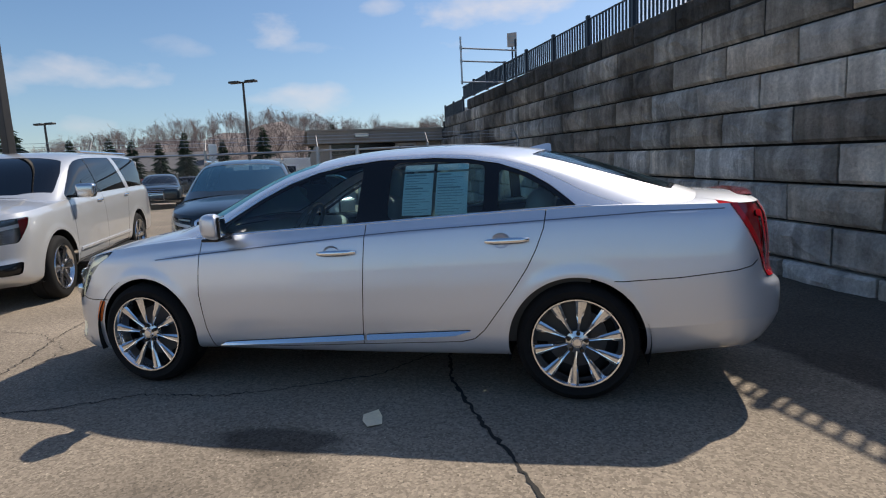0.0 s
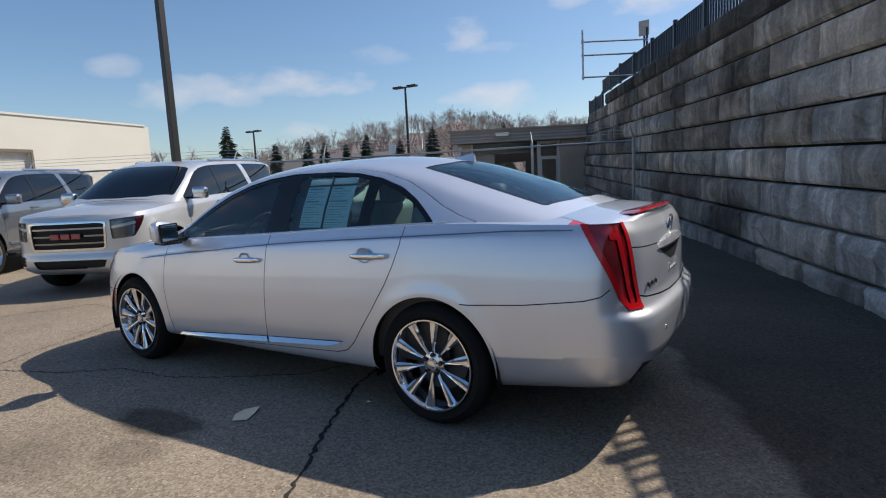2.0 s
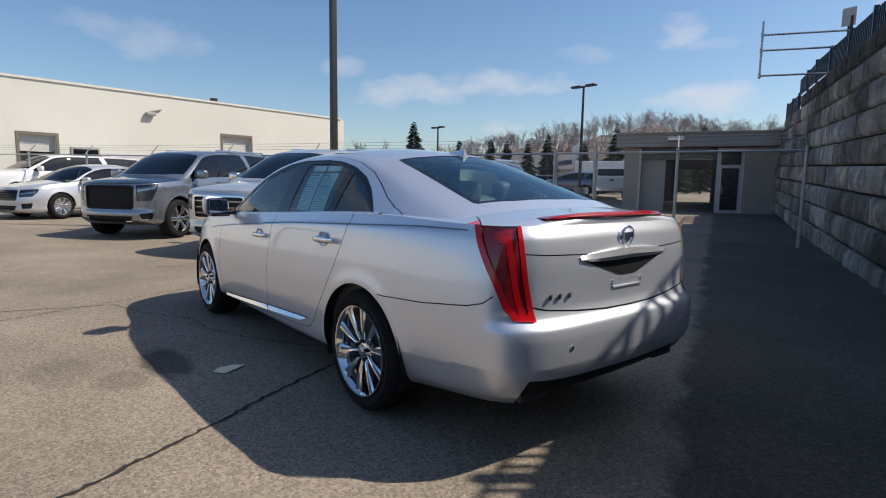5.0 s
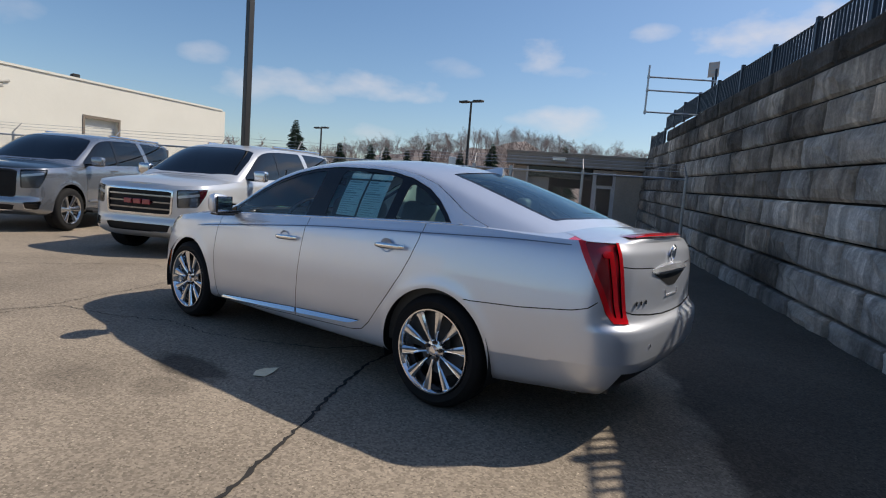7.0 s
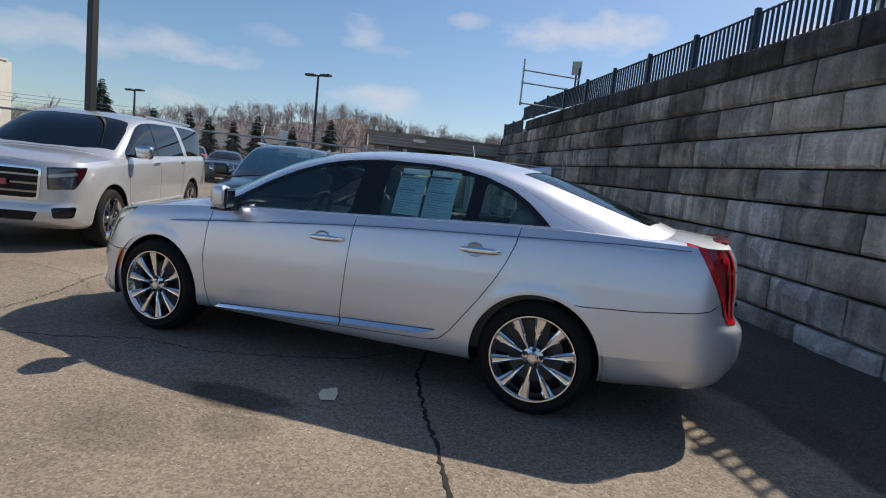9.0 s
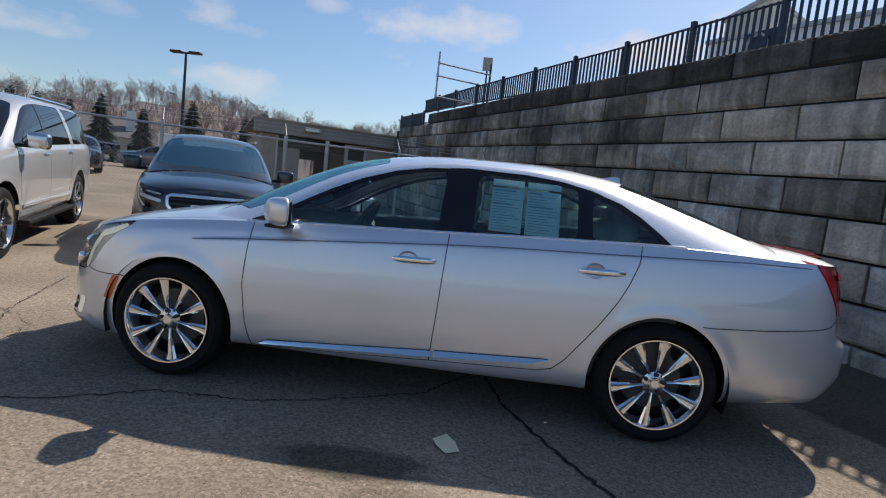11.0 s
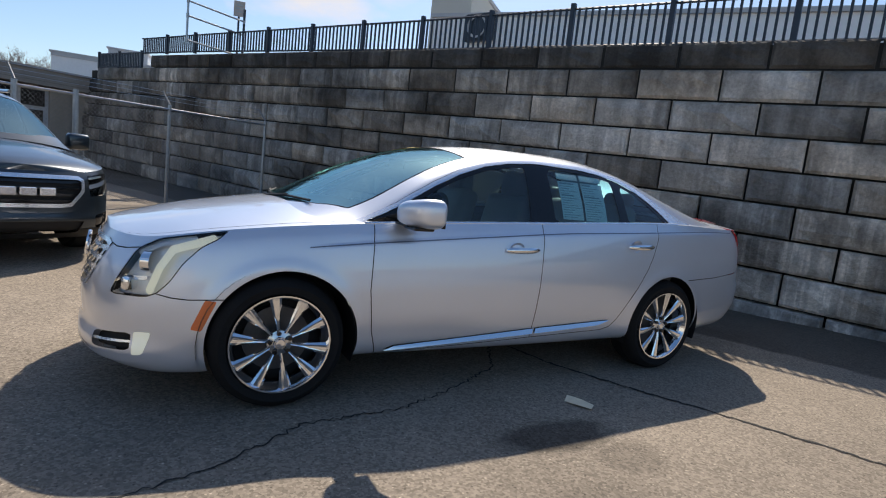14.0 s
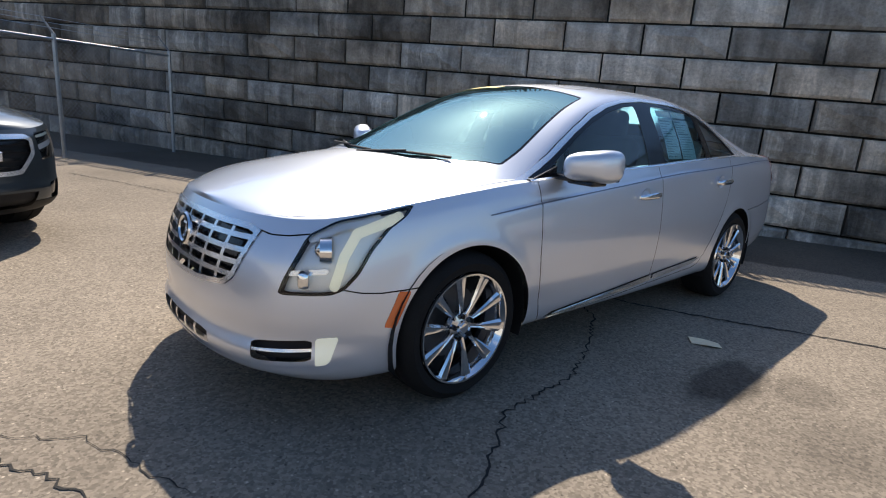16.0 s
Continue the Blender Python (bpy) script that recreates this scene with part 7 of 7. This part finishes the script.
gbox("wall", 3.6, 4.45, 8.7, 9.0, -0.6, 2.4, DARK_INSIDE)
gbox("wall", 2.0, 3.6, 8.7, 9.0, 1.9, 2.4, DARK_INSIDE)
gbox("bay_header", 0.55, 3.30, 0.1, 0.2, 2.05, 2.5, GLOSS_BLACK)
gbox("bay_jamb", 0.56, 0.64, -0.02, 0.09, -0.3, 2.48, GREY_METAL)
gbox("bay_panel", 0.64, 1.55, 0.30, 0.36, -0.2, 2.05, DOOR_GREY)
gd = gbox("door_frame", 3.36, 4.29, 0.08, 0.16, -0.3, 2.48, GREY_METAL, label="grey aluminium door frame")
gbox("door_glass", 3.54, 4.12, 0.03, 0.075, 0.15, 1.72, GLOSS_BLACK, gd)
gbox("transom_glass", 3.50, 4.16, 0.03, 0.075, 1.85, 2.36, GLOSS_BLACK, gd)
gbox("door_pull", 3.56, 3.60, -0.01, 0.02, 0.75, 1.05, CHROME, gd)
part("wall_lamp", box_bm((0.6, 0.2, 0.16), bevel=0.04, m=Matrix.Rotation(0.48, 4, "Z"), at=g_at(1.86, -0.46, 2.80)), DOOR_GREY, shed)
part("lamp_glass", box_bm((0.5, 0.02, 0.09), m=Matrix.Rotation(0.48, 4, "Z"), at=g_at(1.86, -0.57, 2.79)), LAMP_WHITE, shed)

# ---- buildings of the upper lot ----
def block(name, at, size, turn, mat, label, slope=0.0, extra=()):
    e = empty(name, Matrix.Translation(at) @ Matrix.Rotation(turn, 4, "Z"), label, "building")
    x, y, z = size
    poly = [(-x / 2, 0), (x / 2, 0), (x / 2, z - slope), (-x / 2, z)]
    part("wall", prism_bm(poly, -y / 2, y / 2, "y"), mat, e)
    part("roof", prism_bm([(-x / 2 - 0.1, z + 0.003), (x / 2 + 0.1, z - slope + 0.003), (x / 2 + 0.1, z - slope + 0.12), (-x / 2 - 0.1, z + 0.12)], -y / 2 - 0.1, y / 2 + 0.1, "y"), GREY_METAL, e)
    for nm, sx, sz, h, mt in extra:
        part(nm, box_bm((sx, 0.06, h), at=(0, -y / 2 - 0.04, sz)), mt, e)
    return e


wt = math.atan2(WD.y, WD.x)
p = on_wall(-2.25, -12.0, 0)
block("dealership_building", (p.x, p.y, 3.0), (25.5, 8, 2.08), wt, SIDING, "long pale grey metal-sided building behind the picket fence", slope=-1.86)
block("stair_tower", (10.3, 19.2, 3.4), (1.5, 3.0, 6.2), 0.15, CREAM, "pale block with a sloping top rising behind the fence", slope=1.0)
block("office_building", (4.2, 47.5, 2.5), (24.0, 8, 4.5), -0.1, SIDING, "low white building on the upper lot", extra=(("coping", 24.0, 4.4, 0.25, GREY_METAL),))
block("roof_unit", (-3.4, 46.5, 7.13), (2.6, 2, 0.9), -0.1, GREY_METAL, "grey rooftop unit on the white building")
roof_fan = empty("wall_fan", Matrix.Translation(on_wall(8.4, -7.86, 6.4)) @ Matrix.Rotation(wt, 4, "Z"), "dark round exhaust fan on the pale siding", "fan")
part("housing", box_bm((1.1, 0.2, 0.9), bevel=0.04), IRON, roof_fan)
part("ring", lathe_bm([(0.30, -0.10), (0.36, -0.12), (0.38, -0.05)], 24, "y", at=(0, 0.25, 0)), GREY_METAL, roof_fan)
blue = empty("wall_sign", Matrix.Translation(on_wall(-3.35, -7.9, 5.55)) @ Matrix.Rotation(wt, 4, "Z"), "plain blue sign panels on the pale siding", "sign")
for x in (-0.27, 0.27):
    part("sign_panel", box_bm((0.48, 0.1, 0.5), bevel=0.01, at=(x, 0, 0)), BLUE_BAND, blue)


# ---- lamp posts ----
def lamp_post(x, y, h, heads, label):
    e = empty("lamp_post", Matrix.Translation((x, y, ground_z(x, y))), label, "lamp post", "lot lamps")
    part("base", lathe_bm([(0, 0), (0.3, 0), (0.3, 0.6), (0, 0.6)], 16, "z"), BLOCK_TAN, e)
    part("shaft", tube_bm((0, 0, 0.6), (0, 0, h), 0.10, 8, 0.06), BROWN_STEEL, e)
    part("arm", box_bm((1.5, 0.08, 0.08), at=(0, 0, h), bevel=0.01), BROWN_STEEL, e)
    for s_ in heads:
        part("lamp_head", box_bm((0.62, 0.34, 0.12), at=(s_, 0, h + 0.03), bevel=0.03), BROWN_STEEL, e)


lamp_post(-15.9, 23.9, 6.3, (-0.5, 0.5), "tall dark lamp post with two flat heads")
lamp_post(-32.0, 26.1, 5.15, (-0.45, 0.45), "distant dark lamp post with two flat heads")


# ---- trees ----
def sticks(segs):
    """Thin three-sided sticks from (start, end, radius, radius)."""
    v, f = [], []
    for a, b, r0, r1 in segs:
        d = (b - a).normalized()
        u = d.orthogonal().normalized()
        w = d.cross(u)
        i = len(v)
        for p, r in ((a, r0), (b, r1)):
            for k in range(3):
                c, s_ = math.cos(2.0944 * k), math.sin(2.0944 * k)
                v.append(p + u * (r * c) + w * (r * s_))
        f += [(i, i + 1, i + 4, i + 3), (i + 1, i + 2, i + 5, i + 4), (i + 2, i, i + 3, i + 5)]
    return v, f


def bare(at, h, seed, depth=5, thin=1.0):
    """Trunk and limbs, and the twigs of a leafless tree."""
    r = random.Random(seed)
    wood, twigs = [], []

    def grow(p, d, l, rad, k):
        q = p + d * l
        (wood if k < 2 else twigs).append((p, q, rad, rad * 0.68))
        if k >= depth:
            return
        for _ in range(3 if k < 4 else 4):
            nd = (d + Vector((r.uniform(-1, 1), r.uniform(-1, 1), r.uniform(-0.25, 0.7))) * (0.62 if k else 0.5)).normalized()
            grow(p + d * l * r.uniform(0.55, 1.0), nd, l * r.uniform(0.55, 0.82), rad * 0.58, k + 1)
    grow(Vector(at), Vector((r.uniform(-0.06, 0.06), r.uniform(-0.06, 0.06), 1)).normalized(), h * 0.30, h * 0.022 * thin, 0)
    return wood, twigs


def bare_tree(x, y, h, seed):
    e = empty("bare_tree", Matrix.Identity(4), "leafless spreading tree with fine grey-brown twigs", "tree", "bare trees")
    wood, twigs = bare((x, y, ground_z(x, y) - 0.2), h, seed, 5)
    mesh_ob("trunk", *sticks(wood), BARK, e)
    mesh_ob("crown", *sticks(twigs), TWIG, e)


def spruce(x, y, h, seed, z=0.0):
    """Drooping tiers of needle sprays round a straight trunk."""
    r = random.Random(seed)
    e = empty("spruce_tree", Matrix.Identity(4), "dark green conical spruce tree", "tree", "spruces")
    b = Vector((x, y, ground_z(x, y) + z))
    mesh_ob("trunk", *sticks([(b - Vector((0, 0, 0.3)), b + Vector((0, 0, h * 0.97)), h * 0.025, 0.01)]), BARK, e)
    v, f = [], []
    zz = h * 0.05
    while zz < h * 0.985:
        reach = h * 0.25 * (1 - zz / h) ** 0.8 + 0.06
        for k in range(11):
            a = r.uniform(0, 6.283)
            l = reach * r.choice((0.55, 0.8, 1.0, 1.2)) * r.uniform(0.85, 1.1)
            droop = r.uniform(0.05, 0.4)
            d = Vector((math.cos(a), math.sin(a), 0))
            root = b + Vector((0, 0, zz + 0.05))
            # a limb hung with short sprays on both sides
            for j in range(6):
                q = 0.25 + 0.75 * j / 5
                c = root + d * (l * q) + Vector((0, 0, -droop * l * q * q + 0.06 * l))
                w = l * 0.38 * (1.15 - q) + 0.08
                for sd in (-1, 1):
                    tip = c + d * (w * r.uniform(0.5, 1.1)) + Vector((-d.y, d.x, 0)) * (sd * w * r.uniform(0.5, 1.1)) + Vector((0, 0, -w * r.uniform(0.1, 0.7)))
                    i = len(v)
                    v += [c - d * (0.35 * w), c + Vector((0, 0, 0.3 * w)), tip]
                    f.append((i, i + 1, i + 2))
        zz += h * 0.021 + 0.02
    mesh_ob("crown", v, f, NEEDLE, e)


def along(dx, dy, dist, x0=3.98, y0=-2.28):
    return x0 + dx * dist, y0 + dy * dist


for k, (dx, dy, dist, el) in enumerate(((-0.807, 0.582, 46, 0.100), (-0.555, 0.827, 52, 0.094), (-0.646, 0.758, 60, 0.086), (-0.70, 0.71, 64, 0.074), (-0.722, 0.692, 66, 0.078), (-0.675, 0.738, 63, 0.072), (-0.76, 0.65, 58, 0.07), (-0.60, 0.80, 66, 0.075), (-0.44, 0.90, 75, 0.10), (-0.47, 0.882, 70, 0.085))):
    x, y = along(dx, dy, dist)
    spruce(x, y, 1.0 + dist * el, 100 + k)
for k, (dx, dy, dist, el) in enumerate(((-0.86, 0.51, 62, 0.085), (-0.84, 0.54, 58, 0.08), (-0.52, 0.854, 74, 0.125), (-0.49, 0.872, 70, 0.115), (-0.455, 0.89, 78, 0.12), (-0.405, 0.914, 72, 0.10), (-0.36, 0.933, 80, 0.10), (-0.775, 0.632, 66, 0.08), (-0.24, 0.97, 60, 0.125), (-0.19, 0.98, 64, 0.12), (-0.27, 0.962, 66, 0.115))):
    x, y = along(dx, dy, dist)
    bare_tree(x, y, 1.5 + dist * el, 200 + k)

# the wooded rise in the distance
def crest(deg):
    """Height of the rise at that bearing."""
    deg = deg % 360
    return float(np.interp(deg, [20, 60, 92, 100, 107, 113, 119, 124, 130, 137, 141, 150, 165, 220, 300, 350, 380], [5, 7, 11, 12.2, 11.4, 12.6, 14.8, 14.4, 11.2, 9.2, 5.2, 4.0, 3.2, 3.5, 6, 6, 5]))


RINGS = ((88, -0.3), (100, 0.30), (118, 0.75), (138, 1.0), (170, 1.05), (260, 0.8))
hv, hf = [], []
n_ = 180
for i in range(n_):
    deg = 20 + 340 * i / (n_ - 1)
    a = math.radians(deg)
    h = crest(deg) * (1 + 0.08 * math.sin(a * 31) + 0.05 * math.sin(a * 73))
    for r_, k in RINGS:
        hv.append((r_ * math.cos(a), r_ * math.sin(a), h * k if k > 0 else -0.5))
for i in range(n_ - 1):
    for j in range(len(RINGS) - 1):
        k = i * len(RINGS) + j
        hf.append((k, k + len(RINGS), k + len(RINGS) + 1, k + 1))
tagged(mesh_ob("hillside", hv, hf, HILL, smooth=True), "low wooded hillside brown with leaf litter", "hill", kind="structure")


def ribbons(segs):
    """Flat thin twigs, each one strip, for trees far off."""
    v, f = [], []
    for n, (a, b, r0, r1) in enumerate(segs):
        u = (b - a).cross(Vector((math.sin(n * 2.4), math.cos(n * 2.4), 0.2))).normalized()
        i = len(v)
        v += [a - u * r0, a + u * r0, b + u * r1, b - u * r1]
        f.append((i, i + 1, i + 2, i + 3))
    return v, f


proto = []
for k in range(7):
    w_, t_ = bare((0, 0, 0), 7.5, 400 + k, 5, 0.5)
    proto.append(ribbons(w_ + t_))
protos = [(np.array(v, float), np.array(f, int)) for v, f in proto]
r = random.Random(9)
wv, wf, count = [], [], 0
for i in range(1250):
    deg = r.uniform(93, 156) if i < 1150 else r.uniform(156, 420)
    a = math.radians(deg)
    rad = 90 + 56 * r.random() ** 0.9
    h = crest(deg) * float(np.interp(rad, [q[0] for q in RINGS], [max(q[1], 0) for q in RINGS]))
    pv, pf = protos[r.randrange(7)]
    c, s_, k = math.cos(i * 1.7), math.sin(i * 1.7), r.uniform(0.5, 1.1)
    turn = np.array(((c, s_, 0), (-s_, c, 0), (0, 0, r.uniform(0.85, 1.15)))) * k
    wv.append(pv @ turn + np.array((rad * math.cos(a), rad * math.sin(a), h - 0.3 - k * 1.0)))
    wf.append(pf + count)
    count += len(pv)
wv, wf = np.concatenate(wv).tolist(), np.concatenate(wf).tolist()
tagged(mesh_ob("woods", wv, wf, TWIG), "bare leafless woods on the distant hillside", "trees", kind="stuff")


# ---- houses beyond the lot ----
def house(x, y, turn, size, label):
    e = empty("house", Matrix.Translation((x, y, 0.2)) @ Matrix.Rotation(turn, 4, "Z"), label, "house", "far houses")
    l, w, h = size
    part("wall", box_bm((l, w, h), at=(0, 0, h / 2)), CREAM, e)
    part("roof", prism_bm([(-w / 2 - 0.4, h + 0.01), (w / 2 + 0.4, h + 0.01), (0, h + w * 0.32)], -l / 2 - 0.4, l / 2 + 0.4, "x"), material("grey shingles", (0.13, 0.125, 0.13), 0.9, vary=0.2), e)
    part("chimney", box_bm((0.9, 0.9, 3.0), at=(l * 0.36, -w * 0.3, h + 1.4), bevel=0.03), WHITE_PAINT, e)
    for k in range(4):
        wn_ = new("window")
        wn_.parent = e
        part("pane", box_bm((1.0, 0.04, 1.2), at=(-l / 2 + l * (k + 0.5) / 4, -w / 2 - 0.03, h * 0.55)), GLOSS_BLACK, wn_)
        part("frame", box_bm((1.2, 0.03, 1.4), at=(-l / 2 + l * (k + 0.5) / 4, -w / 2 - 0.016, h * 0.55)), WHITE_PAINT, wn_)


x, y = along(-0.655, 0.757, 72)
house(x, y, 0.7, (11, 7, 3.0), "pale house with a grey roof and white chimney behind the trees")
x, y = along(-0.745, 0.667, 80)
house(x, y, 0.5, (10, 7, 2.6), "pale house with a grey shingle roof")

# ---- cars far off in the next lot ----
far = [("crossover", -16.6, 17.6, 2.2, (0.97, 0.97, 0.9), DARK_PAINT, "dark car parked beyond the chain-link fence"),
       ("crossover", -21.0, 20.0, 2.3, (1, 1, 1), RED_PAINT, "red crossover parked beyond the chain-link fence"), ("crossover", -18.6, 26.6, 0.25, (1, 1, 0.9), BLUE_PAINT, "slate blue car parked in the far lot"),
       ("crossover", -33.0, 39.5, 0.6, (1, 1, 0.92), DARK_PAINT, "dark car parked far off in the next lot"), ("crossover", -36.5, 43.5, 0.6, (1, 1, 0.95), BLUE_PAINT, "blue car parked far off in the next lot")]
for nm, x, y, t_, sc_, mt, lb in far:
    vehicle(nm, Matrix.Translation((x, y, ground_z(x, y))) @ Matrix.Rotation(t_, 4, "Z"), CROSS if nm == "crossover" else SUV, mt, lb, "car", scale=sc_, group="far cars", cells=(90, 20, 7, 46, 18))


def pickup(x, y, turn, label):
    """A pickup seen from behind: cab, open bed with a tailgate, bumper, lamps and wheels; it faces +y before turn."""
    e = empty("pickup_truck", Matrix.Translation((x, y, ground_z(x, y))) @ Matrix.Rotation(turn, 4, "Z"), label, "truck", "far cars")
    part("cab", prism_bm([(0.1, 0.75), (2.2, 0.75), (2.2, 1.2), (1.75, 1.78), (0.35, 1.80), (0.1, 1.2)], -0.92, 0.92, "x"), WHITE_PAINT, e)
    part("hood", box_bm((1.84, 1.2, 0.55), at=(0, 2.75, 0.93), bevel=0.08), WHITE_PAINT, e)
    for s_ in (-1, 1):
        part("bed_side", box_bm((0.08, 2.1, 0.62), at=(s_ * 0.92, -1.0, 0.92), bevel=0.02), WHITE_PAINT, e)
        part("tail_lamp", box_bm((0.16, 0.03, 0.34), at=(s_ * 0.87, -2.07, 0.98), bevel=0.01), RED_LENS, e)
        for y_ in (-1.15, 2.45):
            part("wheel", lathe_bm([(0, -0.13), (0.2, -0.13), (0.22, -0.11), (0.40, -0.12), (0.40, 0.12), (0, 0.12)], 24, "x", at=(s_ * 0.86, y_, 0.40)), RUBBER, e)
    tg = part("tailgate", box_bm((1.58, 0.06, 0.56), at=(0, -2.05, 0.92), bevel=0.02), WHITE_PAINT, e)
    part("latch", box_bm((0.22, 0.02, 0.08), at=(0, -2.09, 1.05), bevel=0.008), PLASTIC, tg)
    part("bed_floor", box_bm((1.76, 2.1, 0.05), at=(0, -1.0, 0.64)), PLASTIC, e)
    part("rear_window", box_bm((1.45, 0.02, 0.42), at=(0, 0.17, 1.50), m=Matrix.Rotation(radians(-22), 4, "X"), bevel=0.005), GLOSS_BLACK, e)
    part("rear_bumper", box_bm((1.86, 0.16, 0.2), at=(0, -2.14, 0.55), bevel=0.03), CHROME, e)
    part("chassis", box_bm((1.5, 4.8, 0.2), at=(0, 0.6, 0.52)), PLASTIC, e)


pickup(-14.3, 24.6, 0.62, "white pickup truck parked tail-on beyond the chain-link fence")
tr = empty("box_trailer", Matrix.Translation((-18.8, 32.6, ground_z(-18.8, 32.6))) @ Matrix.Rotation(0.5, 4, "Z"), "white box trailer parked in the far lot", "trailer")
part("box", box_bm((6.4, 2.3, 1.7), at=(0, 0, 1.45), bevel=0.05), WHITE_PAINT, tr)
for x in (-1.2, 1.2):
    for s_ in (-1, 1):
        part("wheel", lathe_bm([(0, -0.12), (0.45, -0.12), (0.45, 0.12), (0, 0.12)], 20, "y", at=(x, s_ * 1.1, 0.45)), RUBBER, tr)
# painted lines of the lot
for k, (x, y) in enumerate(((-6.2, 6.9), (-7.6, 10.2), (-9.5, 13.6))):
    d_ = Vector((0.43, -0.9, 0)).normalized()
    n2 = Vector((d_.y, -d_.x, 0)) * 0.05
    c = Vector((x, y, 0))
    v = [c + d_ * a + n2 * b for a in (-1.4, 1.4) for b in (-1, 1)]
    mesh_ob("parking_line", [(p.x, p.y, ground_z(p.x, p.y) + 0.005) for p in v], [(0, 1, 3, 2)], LINE_PAINT, ground)
